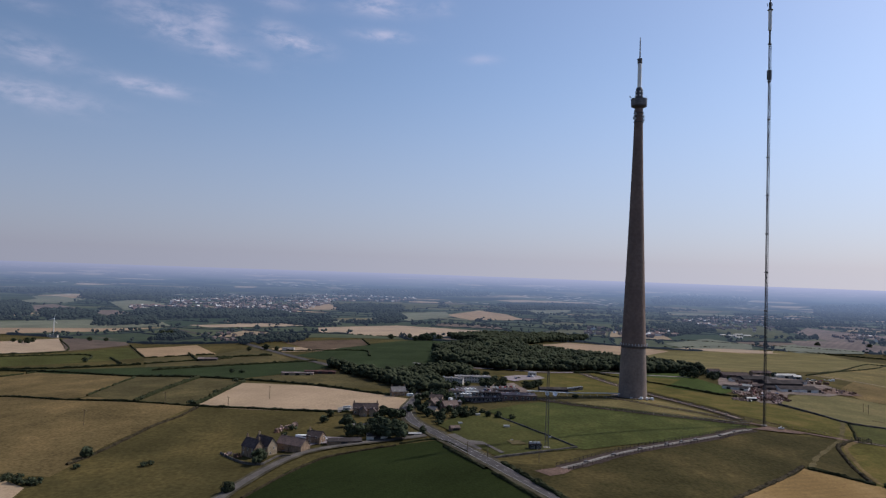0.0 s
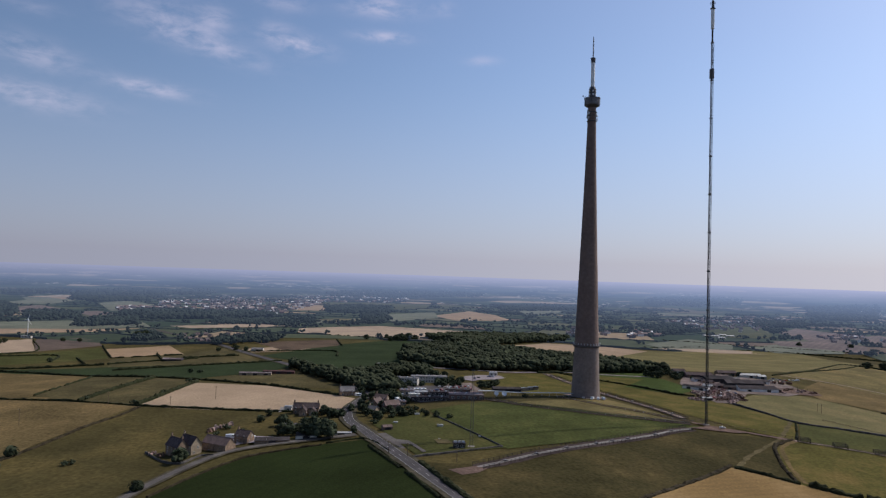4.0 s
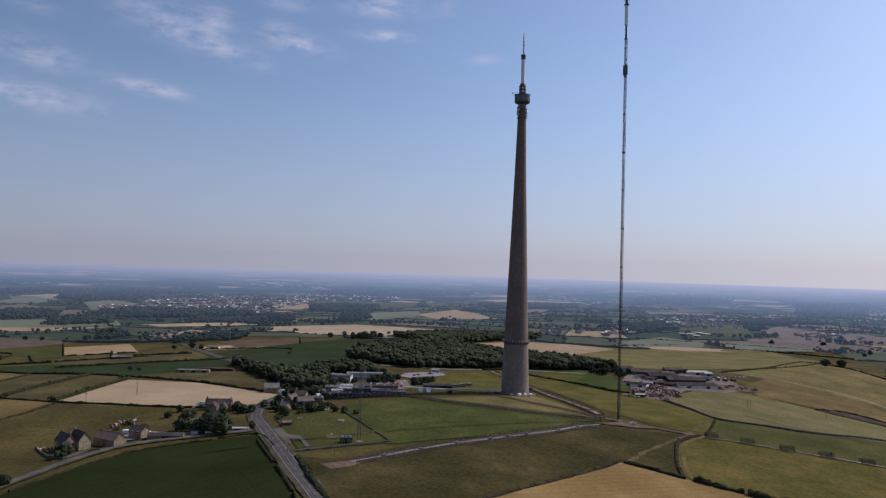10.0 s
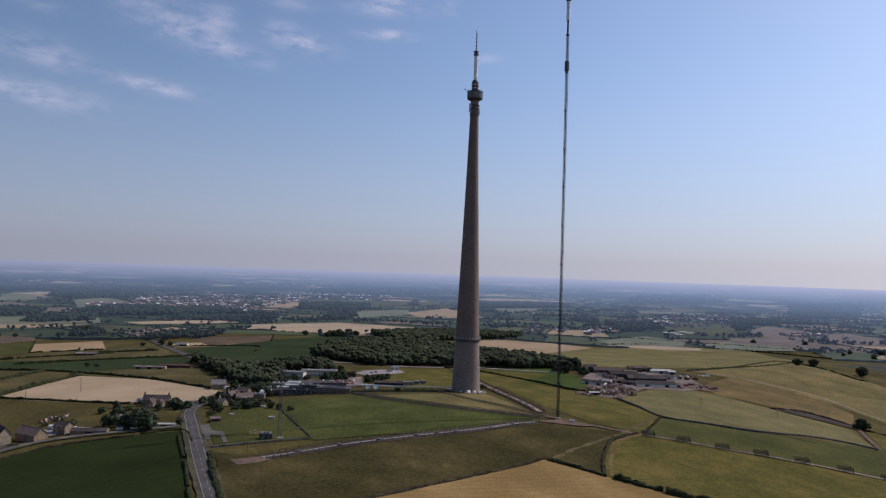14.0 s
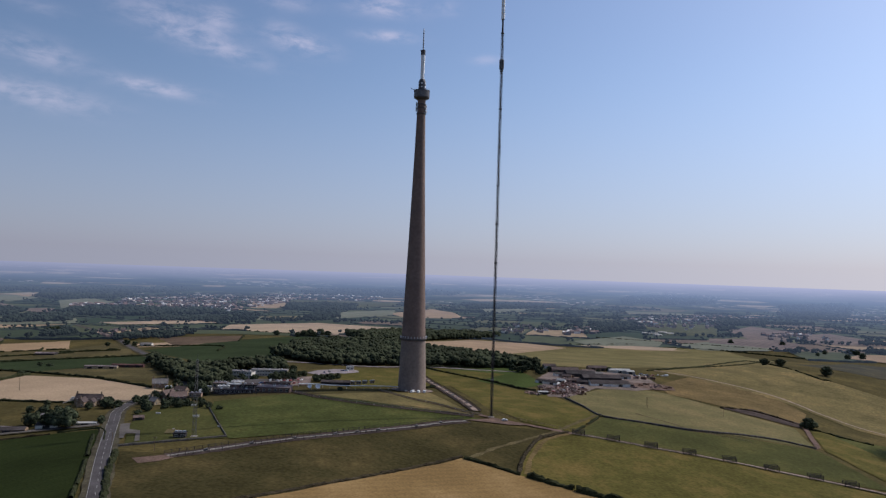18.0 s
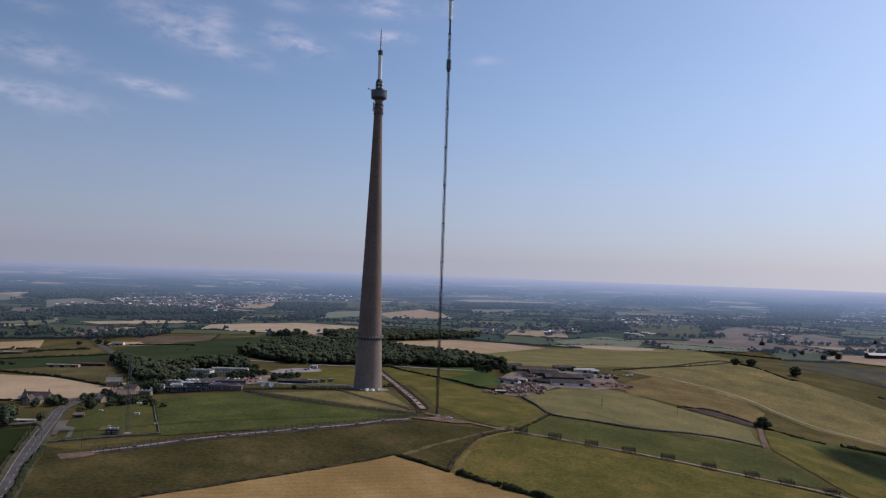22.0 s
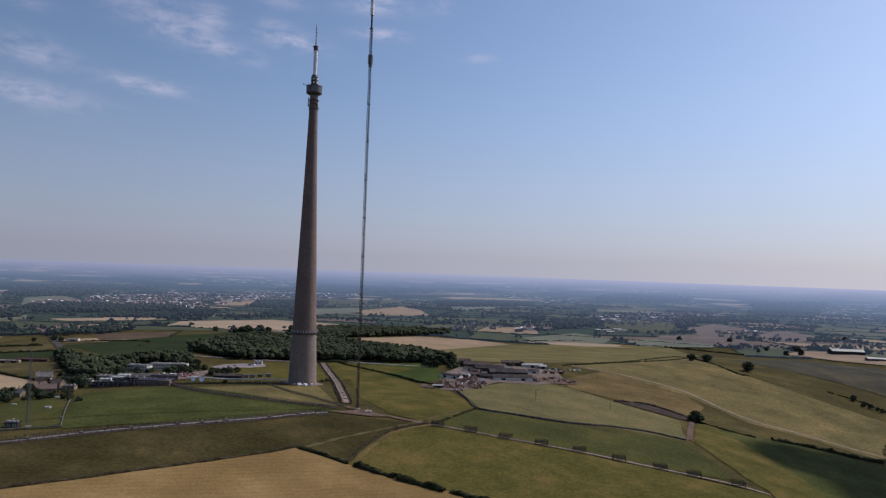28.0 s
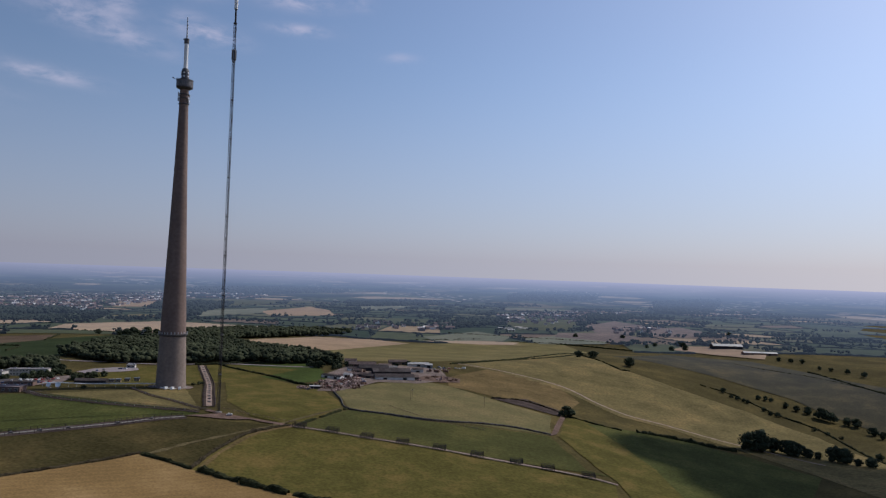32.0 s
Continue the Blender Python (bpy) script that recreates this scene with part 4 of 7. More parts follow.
drape("worn_patch", [(-134, -219), (-126, -219), (-122, -229), (-131, -230)], "trodden", 0.72, 4, "pale trodden patch in the compound", "path", wavy=1.5)
drape("cottage_yard", [(-248, -125), (-238, -110), (-243, -96), (-251, -106)], "concrete_slab", 0.72, 6, "pale yard beside the cottages", "yard", wavy=0.5)
drape("farm_yard", [(-264, -231), (-246, -216), (-226, -216), (-228, -204), (-257, -195), (-269, -208)], "gravel", 0.70, 6, "gravel yard between the farm buildings", "yard", wavy=1.0)
# road markings
for off, lift in ((-3.15, 0.75), (3.15, 0.75)):
    ribbon("edge_line", MAIN[:11], 0.16, "white_line", lift, "worn white line along the road's edge", "road marking", off=off)


def dashes():
    line = smooth_line(MAIN[:12], 2.0)
    verts, faces = [], []
    i = 0
    while i < len(line) - 3:
        rows = ribbon_verts(line[i : i + 3], 0.16, 0.76)
        n = len(verts)
        verts += [v for r in rows for v in (r[0], r[3])]
        faces += [(n, n + 2, n + 3, n + 1), (n + 2, n + 4, n + 5, n + 3)]
        i += 5
    ob = link_mesh("centre_dashes", verts, faces, "white_line")
    tagged(ob, "broken white centre line of the road", "road marking", kind="stuff")


dashes()

# ---- hedges and walls ----


def hedge(pts, w=2.0, h=1.8, material="hedge_leaf", gap=0.0, seed=1, label="dark bushy field hedge", step=1.6, rough=1.3, name="hedge", category="hedge"):
    """A clipped or straggling line of bushes: an uneven ridge with a broken outline."""
    line = smooth_line(pts, step)
    verts, faces, prev = [], [], None
    if name == "hedge":
        w, h = 1.25 * w, 1.2 * h
    ns = 7
    for i, p in enumerate(line):
        g = noise.noise((p[0] / 9, p[1] / 9, seed))
        if gap and g < -0.55 + gap:
            prev = None
            continue
        a, b = line[max(0, i - 1)], line[min(len(line) - 1, i + 1)]
        d = Vector((b[0] - a[0], b[1] - a[1])).normalized()
        ww = w * (1 + 0.35 * rough * noise.noise((p[0] / 4, p[1] / 4, seed + 5)))
        hh = h * (1 + 0.45 * rough * noise.noise((p[0] / 5, p[1] / 5, seed + 9)) + 0.25 * rough * noise.noise((p[0] / 1.7, p[1] / 1.7, seed)))
        z = tz(*p)
        n = len(verts)
        for k in range(ns):
            th = math.pi * k / (ns - 1)
            jx = 1 + 0.3 * rough * noise.noise((p[0], p[1], k * 3.0))
            s, up = -math.cos(th) * ww / 2 * jx, (abs(math.sin(th)) ** 0.6) * hh * jx
            verts.append((p[0] - d.y * s, p[1] + d.x * s, z + up - (0.1 if up < 0.01 else 0)))
        if prev is not None:
            faces += [(prev + k, prev + k + 1, n + k + 1, n + k) for k in range(ns - 1)]
        else:
            faces.append(tuple(n + k for k in range(ns)))
        prev = n
    if faces:
        ob = link_mesh(name, verts, faces, material)
        tagged(ob, label, category, kind="structure")


hedge([(-360, -105), (-357, -64), (-357, 17)], 2.6, 2.2, gap=0.0, seed=0.0)
hedge([(-410, -95), (-409, -38), (-410, 47)], 2.6, 2.2, gap=0.0, seed=3.3)
hedge([(-654, -26), (-543, -48), (-473, -79), (-408, -95), (-359, -108)], 1.4, 1.2, gap=0.0, seed=6.6)
hedge([(-359, -108), (-264, -119), (-209, -123)], 1.4, 1.2, gap=0.0, seed=9.9)
hedge([(-723, 124), (-653, 125), (-573, 113), (-482, 68), (-412, 51), (-361, 31), (-286, 0), (-216, -44)], 2.0, 1.6, gap=0.0, seed=13.2)
hedge([(-463, -62), (-477, 59)], 1.5, 1.2, gap=0.1, seed=16.5)
hedge([(-662, 55), (-625, 82), (-604, 127)], 1.4, 1.2, gap=0.1, seed=19.8)
hedge([(-485, 119), (-418, 161), (-326, 220)], 2.2, 1.8, gap=0.0, seed=23.1)
hedge([(-686, 127), (-594, 152), (-523, 180)], 2.2, 1.8, gap=0.0, seed=26.4)
hedge([(-522, 185), (-483, 212), (-437, 245)], 2.0, 1.6, gap=0.0, seed=29.7)
hedge([(-736, 203), (-718, 229), (-643, 289), (-604, 213)], 2.0, 1.6, gap=0.1, seed=33.0)
hedge([(-460, 252), (-396, 282)], 2.4, 2.0, gap=0.0, seed=36.3)
hedge([(-778, 474), (-689, 324), (-740, 239)], 1.6, 1.4, gap=0.0, seed=46.2)
hedge([(-654, 445), (-558, 270)], 1.6, 1.4, gap=0.0, seed=49.5)
hedge([(-516, 313), (-467, 211)], 2.2, 1.8, gap=0.0, seed=52.8)
hedge([(-597, 261), (-550, 188)], 2.0, 1.6, gap=0.0, seed=56.1)
hedge([(-555, 262), (-475, 298)], 1.6, 1.3, gap=0.2, seed=59.4)
hedge([(-409, 335), (-290, 346), (-267, 277)], 2.0, 1.6, gap=0.0, seed=62.7)
hedge([(-418, 746), (-212, 619)], 2.0, 1.6, gap=0.2, seed=66.0)
hedge([(-695, 800), (-466, 931)], 2.2, 1.8, gap=0.1, seed=69.3)
hedge([(-306, 527), (-283, 422)], 2.0, 1.6, gap=0.0, seed=72.6)
hedge([(43, -224), (59, -231), (74, -239)], 2.2, 1.7, gap=0.0, seed=75.9)
hedge([(78, -240), (90, -246), (102, -251)], 3.2, 2.2, gap=0.0, seed=79.2)
hedge([(103, -253), (117, -258), (129, -263)], 3.2, 2.2, gap=0.0, seed=82.5)
hedge([(132, -263), (147, -269), (170, -277)], 3.2, 2.2, gap=0.0, seed=85.8)
hedge([(-2, 194), (22, 164), (77, 105), (104, 65)], 2.0, 1.6, gap=0.0, seed=89.1)
hedge([(104, 65), (119, 58)], 1.6, 1.4, gap=0.0, seed=92.4)
hedge([(-20, 179), (43, 205), (112, 218)], 2.2, 1.8, gap=0.0, seed=95.7)
hedge([(277, 234), (373, 332), (507, 491)], 1.6, 1.4, gap=0.0, seed=99.0)
hedge([(507, 491), (519, 313), (535, 295)], 1.8, 1.5, gap=0.1, seed=102.3)
hedge([(425, -4), (457, -4), (517, -17)], 3.0, 2.4, gap=0.0, seed=105.6)
hedge([(155, -70), (137, -108), (121, -140)], 1.4, 1.2, gap=0.15, seed=108.9)
hedge([(362, 11), (390, -4), (414, -12)], 1.5, 1.2, gap=0.1, seed=112.2)
hedge([(628, 277), (661, 247), (681, 177), (697, 114), (662, -25)], 1.6, 1.3, gap=0.1, seed=115.5)
hedge([(785, 474), (811, 417), (851, 347), (889, 192)], 1.6, 1.3, gap=0.1, seed=118.8)
hedge([(864, 393), (872, 237)], 2.2, 2.0, gap=0.2, seed=122.1)
hedge([(324, 288), (475, 409), (579, 552)], 1.6, 1.4, gap=0.0, seed=125.4)
hedge([(470, 796), (578, 754), (680, 652)], 2.4, 2.2, gap=0.0, seed=128.7)
hedge([(363, 948), (559, 864), (693, 787)], 2.4, 2.4, gap=0.1, seed=132.0)
hedge([(277, 794), (428, 838)], 2.6, 2.2, gap=0.3, seed=135.3)
hedge([(-140, -269), (-124, -311), (-110, -343), (-97, -378)], 2.6, 1.7, gap=0.0, seed=138.6)
hedge([(-172, -229), (-140, -302), (-122, -346)], 1.6, 1.0, gap=0.2, seed=141.9)
hedge([(-77, -354), (-65, -339), (-38, -309), (-10, -278), (16, -250), (41, -222)], 2.4, 1.0, "scrub", gap=0.0, seed=145.2, label="low dark scrub along the stubble edge")
hedge([(141, 19), (149, -25), (156, -69), (188, -80), (223, -86), (269, -77), (293, -75), (321, -81)], 1.3, 1.7, "drystone", seed=50, label="dark gritstone drystone field wall", step=1.6, rough=0.35, name="field_wall", category="wall")
hedge([(-135, -143), (-114, -190), (-94, -232)], 0.9, 1.3, "drystone", seed=51, label="dark gritstone drystone field wall", step=1.6, rough=0.35, name="field_wall", category="wall")
hedge([(-94, -232), (-119, -246), (-144, -259)], 0.9, 1.3, "drystone", seed=52, label="dark gritstone drystone field wall", step=1.6, rough=0.35, name="field_wall", category="wall")
hedge([(73, -239), (76, -221), (79, -207), (85, -188), (91, -171), (98, -159), (117, -141)], 2.2, 1.3, seed=53, material="scrub", label="dark scrubby field boundary", rough=1.4)
hedge([(-380, -247), (-375, -229), (-370, -201), (-365, -166), (-358, -142), (-355, -112)], 2.0, 0.9, seed=55, material="scrub", label="dark scrubby field boundary", rough=1.4)
hedge([(294, 44), (329, 51), (361, 21)], 1.6, 1.4, seed=56, material="scrub", label="dark scrubby field boundary", rough=1.4)

hedge([(-300, -230), (-290, -242), (-280, -252), (-270, -256), (-268, -251)], 0.9, 1.3, "drystone", seed=57, label="low gritstone garden wall by the farmhouse", step=1.4, rough=0.4, name="garden_wall", category="wall")
hedge([(-268, -251), (-264, -241), (-257, -242)], 0.8, 1.2, "drystone", seed=58, label="low gritstone garden wall by the farmhouse", step=1.4, rough=0.4, name="garden_wall", category="wall")
hedge([(-197, -222), (-175, -214), (-157, -247)], 1.0, 0.8, seed=59, label="low hedge round the crop field", rough=1.3)
hedge([(-264, -313), (-257, -291), (-249, -271), (-238, -250), (-221, -237), (-199, -226)], 1.0, 0.9, seed=60, material="scrub", label="low scrub bank along the lane", rough=1.2)
# ---- the concrete tower ----


def ring_profile(prof, n=48, cap=True):
    """A turned solid from (radius, height) pairs."""
    bm = bmesh.new()
    rings = [[bm.verts.new((r * math.cos(2 * math.pi * k / n), r * math.sin(2 * math.pi * k / n), z)) for k in range(n)] for r, z in prof]
    for a, b in zip(rings, rings[1:]):
        for k in range(n):
            bm.faces.new((a[k], a[(k + 1) % n], b[(k + 1) % n], b[k]))
    if cap:
        bm.faces.new(rings[0][::-1])
        bm.faces.new(rings[-1])
    return bm


def add_box(bm, cx, cy, cz, sx, sy, sz, rz=0.0):
    m = Matrix.Translation((cx, cy, cz)) @ Matrix.Rotation(rz, 4, "Z") @ Matrix.Diagonal((sx, sy, sz, 1))
    bmesh.ops.create_cube(bm, size=1, matrix=m)


def add_rod(bm, a, b, r, n=6, r2=None):
    a, b = Vector(a), Vector(b)
    d = b - a
    m = Matrix.Translation((a + b) / 2) @ d.to_track_quat("Z", "Y").to_matrix().to_4x4()
    bmesh.ops.create_cone(bm, cap_ends=True, segments=n, radius1=r, radius2=r if r2 is None else r2, depth=d.length, matrix=m)


def shaft_radius(z):
    """The shaft flares towards its foot."""
    return 3.7 + 9.0 * (1 - z / 262) ** 1.18


def make_tower():
    tower = empty("concrete_tower", pose(0, 0, tz(0, 0) - 0.3), "tall tapering brown-grey concrete tower with dark pod and white top", "tower")
    # the shaft, cast in lifts: each lift is a separate ring with a fine joint
    zs = np.linspace(0, 262, 59)
    k = 0
    for z0, z1 in zip(zs[:-1], zs[1:]):
        r0, r1 = shaft_radius(z0), shaft_radius(z1)
        bm = ring_profile([(r0 - 0.05, z0), (r0, z0 + 0.12), (r1, z1 - 0.12), (r1 - 0.05, z1)], 56, False)
        part("concrete_lift", bm, "tower_concrete_pale" if z1 < 48 else "tower_concrete", tower, smooth=False)
    # gallery with standing stubs, about a sixth of the way up
    r = shaft_radius(47)
    part("gallery", ring_profile([(r - 0.3, 45.4), (r + 0.9, 46.2), (r + 1.3, 47.0), (r + 1.3, 47.6), (r - 0.3, 47.7)], 48), "tower_dark", tower, "dark steel gallery round the shaft")
    for j in range(26):
        a = 2 * math.pi * j / 26
        bm = bmesh.new()
        add_box(bm, (r + 1.15) * math.cos(a), (r + 1.15) * math.sin(a), 48.7, 0.5, 0.62, 1.7, a)
        part("aerial_panel", bm, "galv", tower, "pale aerial panel")
    part("gallery_rail", ring_profile([(r + 1.25, 48.4), (r + 1.35, 48.4), (r + 1.35, 48.55), (r + 1.25, 48.55)], 48, False), "tower_steel", tower)
    # foot
    part("plinth", ring_profile([(14.0, -0.5), (13.8, 0.9), (12.3, 1.1), (12.2, 1.0)], 56), "concrete_slab", tower, "pale concrete plinth")
    # white boxes stand in for the small dishes at the foot
    for a, hh in ((-1.9, 2.6), (-1.65, 1.8), (-1.35, 2.0)):
        bm = bmesh.new()
        add_box(bm, 13.4 * math.cos(a), 13.4 * math.sin(a), hh / 2, 1.6, 2.2, hh, a)
        part("foot_cabinet", bm, "white_front", tower, "white box standing in for a dish at the foot")
    # rings under the pod
    for z, rr, hh in ((252.0, 4.5, 0.9), (257.0, 4.3, 0.6), (260.5, 4.5, 1.0)):
        part("collar_ring", ring_profile([(3.2, z - hh), (rr, z - hh * 0.7), (rr, z), (3.2, z + 0.2)], 40), "tower_dark", tower)
    part("neck", ring_profile([(3.55, 251), (3.7, 254), (3.7, 264), (4.2, 266)], 40), "tower_concrete", tower)
    # microwave dishes and cabinets on the neck
    for a, z in ((-2.6, 254.5), (-2.5, 258.8), (-0.35, 256.5), (0.6, 259.5), (2.4, 256.0), (-0.2, 253.6)):
        dish = part("drum_dish", ring_profile([(0.3, 0), (1.25, 0.15), (1.3, 0.9), (0.9, 1.0)], 20), "galv", tower, "grey drum dish")
        dish.matrix_basis = Matrix.Translation((4.1 * math.cos(a), 4.1 * math.sin(a), z)) @ Matrix.Rotation(a, 4, "Z") @ Matrix.Rotation(math.pi / 2, 4, "Y")
    for a, z in ((-2.75, 255.8), (-2.65, 260.0)):
        bm = bmesh.new()
        add_box(bm, 5.0 * math.cos(a), 5.0 * math.sin(a), z, 0.7, 0.8, 3.8, a)
        part("panel_aerial", bm, "pale_sheet", tower, "pale panel aerial")
    # the round pod
    part("pod_floor", ring_profile([(3.6, 264.2), (6.9, 266.0), (7.0, 266.6), (3.6, 266.6)], 48), "tower_dark", tower)
    part("pod_wall", ring_profile([(6.7, 266.6), (7.0, 266.8), (7.0, 272.4), (6.6, 272.6)], 48), "tower_steel", tower, "dark grey pod cladding")
    for j in range(30):
        a = 2 * math.pi * j / 30
        bm = bmesh.new()
        add_box(bm, 7.02 * math.cos(a), 7.02 * math.sin(a), 269.6, 0.16, 0.22, 5.4, a)
        part("cladding_rib", bm, "tower_dark", tower)
    part("pod_roof", ring_profile([(7.3, 272.5), (7.3, 273.0), (3.0, 273.4)], 48), "tower_dark", tower)
    part("pod_rail", ring_profile([(7.15, 274.0), (7.25, 274.0), (7.25, 274.12), (7.15, 274.12)], 48, False), "tower_steel", tower)
    bm = bmesh.new()
    add_rod(bm, (-6.5, -3, 272.9), (-9.2, -3.6, 273.6), 0.18)
    add_box(bm, -9.3, -3.6, 274.0, 0.9, 0.9, 0.9)
    part("davit", bm, "tower_steel", tower, "short davit arm on the pod roof")
    # lantern stage with round ports
    part("stage", ring_profile([(3.3, 273.2), (3.3, 281.0), (2.5, 283.4), (1.5, 283.8)], 32), "tower_dark", tower, "dark steel stage over the pod")
    for j in range(6):
        a = -math.pi / 2 + 2 * math.pi * j / 6
        for z in (276.2, 279.4):
            p = part("port", ring_profile([(0.75, 0), (0.75, 0.25)], 16), "white_grp", tower, "round white port")
            p.matrix_basis = Matrix.Translation((3.2 * math.cos(a), 3.2 * math.sin(a), z)) @ Matrix.Rotation(a, 4, "Z") @ Matrix.Rotation(math.pi / 2, 4, "Y")
    # white aerial cylinder, in sections
    for j in range(5):
        z = 283.6 + j * 4.5
        part("aerial_shroud", ring_profile([(1.72, z), (1.78, z + 0.1), (1.78, z + 4.36), (1.72, z + 4.46)], 32), "white_grp", tower, "white glass-fibre aerial shroud")
    part("collar", ring_profile([(1.8, 306.0), (2.1, 306.2), (2.1, 310.6), (1.2, 311.0)], 24), "tower_dark", tower, "dark collar")
    bm = bmesh.new()
    add_box(bm, -1.9, -0.6, 309.9, 1.6, 1.0, 0.5)
    part("collar_platform", bm, "tower_dark", tower)
    part("top_pole", ring_profile([(0.62, 310.8), (0.55, 322), (0.42, 330.4), (0.1, 330.7)], 16), "galv", tower, "slim grey top aerial")
    for j in range(5):
        part("pole_band", ring_profile([(0.74, 312.5 + j * 3.4), (0.74, 312.8 + j * 3.4)], 16), "tower_steel", tower)
    return tower


make_tower()

# ---- the guyed lattice mast ----


def make_mast():
    x, y = 64.4, -120.3
    mast = empty("steel_mast", pose(x, y, tz(x, y)) @ Matrix.Diagonal((0.97, 0.97, 0.983, 1)), "very tall slender grey steel lattice mast with dark joints", "mast")
    H = 338.0
    w = 1.15
    corners = [(w * math.cos(a), w * math.sin(a)) for a in (math.pi / 2, math.pi * 7 / 6, math.pi * 11 / 6)]
    seg = 9.0
    n = int(295 / seg)
    for j in range(n):
        z0, z1 = 1.2 + j * seg, 1.2 + (j + 1) * seg
        bm = bmesh.new()
        for cx, cy in corners:
            add_rod(bm, (cx, cy, z0), (cx, cy, z1), 0.16, 6)
        for b in range(4):
            za, zb = z0 + b * seg / 4, z0 + (b + 1) * seg / 4
            for i in range(3):
                p, q = corners[i], corners[(i + 1) % 3]
                if b % 2:
                    p, q = q, p
                add_rod(bm, (*p, za), (*q, zb), 0.075, 4)
                add_rod(bm, (*p, za), (*q, za), 0.06, 4)
        # feeder cables inside the legs
        add_rod(bm, (0.25, 0, z0), (0.25, 0, z1), 0.22, 6)
        add_rod(bm, (-0.3, 0.1, z0), (-0.3, 0.1, z1), 0.12, 6)
        part("lattice_section", bm, "mast_steel", mast)
    for z in range(28, 290, 29):
        part("stay_collar", ring_profile([(1.0, z - 0.5), (1.35, z - 0.3), (1.35, z + 0.3), (1.0, z + 0.5)], 12), "tower_dark", mast, "dark stay collar")
    part("aerial_drum", ring_profile([(1.0, 261.2), (1.45, 261.8), (1.45, 268.2), (1.0, 268.9)], 20), "tower_dark", mast, "dark aerial drum")
    for j in range(8):
        a = 2 * math.pi * j / 8
        bm = bmesh.new()
        add_box(bm, 1.62 * math.cos(a), 1.62 * math.sin(a), 265, 0.3, 0.5, 7.4, a)
        part("aerial_panel", bm, "tower_steel", mast)
    part("spine", ring_profile([(0.8, 289.0), (0.7, 289.6), (0.7, 299.4), (0.9, 299.7)], 10), "mast_steel", mast, "slim dark steel spine under the shroud")
    for j in range(3):
        z = 299.6 + j * 5.05
        part("aerial_shroud", ring_profile([(1.25, z), (1.32, z + 0.1), (1.32, z + 4.9), (1.25, z + 5.0)], 20), "white_grp", mast, "white aerial shroud")
    part("platform", ring_profile([(1.2, 314.8), (2.0, 315.1), (2.0, 315.6), (1.0, 315.8)], 14), "tower_dark", mast, "small dark steel platform")
    part("upper_stage", ring_profile([(0.9, 315.7), (1.05, 316.2), (1.05, 321.0), (0.5, 321.6)], 14), "tower_dark", mast, "dark steel upper stage")
    for a in (0.4, 2.5, 4.6):
        bm = bmesh.new()
        add_rod(bm, (0, 0, 319.0), (2.1 * math.cos(a), 2.1 * math.sin(a), 319.6), 0.12)
        add_rod(bm, (2.1 * math.cos(a), 2.1 * math.sin(a), 318.6), (2.1 * math.cos(a), 2.1 * math.sin(a), 320.8), 0.16)
        part("side_aerial", bm, "mast_steel", mast)
    part("top_pole", ring_profile([(0.5, 321.4), (0.35, H)], 10), "mast_steel", mast)
    part("base_block", ring_profile([(2.6, -0.5), (2.5, 0.9), (1.4, 1.2)], 8), "concrete_slab", mast, "pale concrete base block")
    return mast


make_mast()
# ---- trees ----


def crown_geometry(seed, R, H, clumps=34, leaves=340, sub=1):
    """Clumps of foliage round a spreading crown, with loose sprays that break the outline."""
    rng = random.Random(seed)
    bm = bmesh.new()
    for i in range(clumps):
        u, th = rng.uniform(-0.9, 1.0), rng.uniform(0, 2 * math.pi)
        rr = R * math.sqrt(max(0.05, 1 - u * u)) * rng.uniform(0.35, 0.95) * (1 + 0.3 * math.sin(2 * th + seed))
        c = Vector((rr * math.cos(th), rr * math.sin(th), H * 0.50 + u * H * 0.36 * rng.uniform(0.8, 1.1)))
        s = R * rng.uniform(0.30, 0.50)
        res = bmesh.ops.create_icosphere(bm, subdivisions=sub, radius=s, matrix=Matrix.Translation(c) @ Matrix.Rotation(rng.uniform(0, 6), 4, (rng.random(), rng.random(), 0.3)) @ Matrix.Diagonal((1, rng.uniform(0.8, 1.1), rng.uniform(0.65, 0.9), 1)))
        for v in res["verts"]:
            d = (v.co - c)
            v.co = c + d * (1 + 0.45 * noise.noise(v.co * 1.1 + Vector((seed, 0, 0))) + rng.uniform(-0.16, 0.16))
    for i in range(leaves):
        u, th = rng.uniform(-0.8, 1.0), rng.uniform(0, 2 * math.pi)
        rr = R * math.sqrt(max(0.03, 1 - u * u)) * rng.uniform(0.85, 1.22)
        c = Vector((rr * math.cos(th), rr * math.sin(th), H * 0.53 + u * H * 0.45))
        s = R * rng.uniform(0.05, 0.12)
        q = Matrix.Translation(c) @ Euler((rng.uniform(0, 6), rng.uniform(0, 6), rng.uniform(0, 6))).to_matrix().to_4x4()
        vs = [bm.verts.new(q @ Vector(p)) for p in ((-s, 0, 0), (0, -s * 0.6, 0.2 * s), (s, 0, 0), (0, s * 0.6, -0.2 * s))]
        bm.faces.new(vs)
    return bm


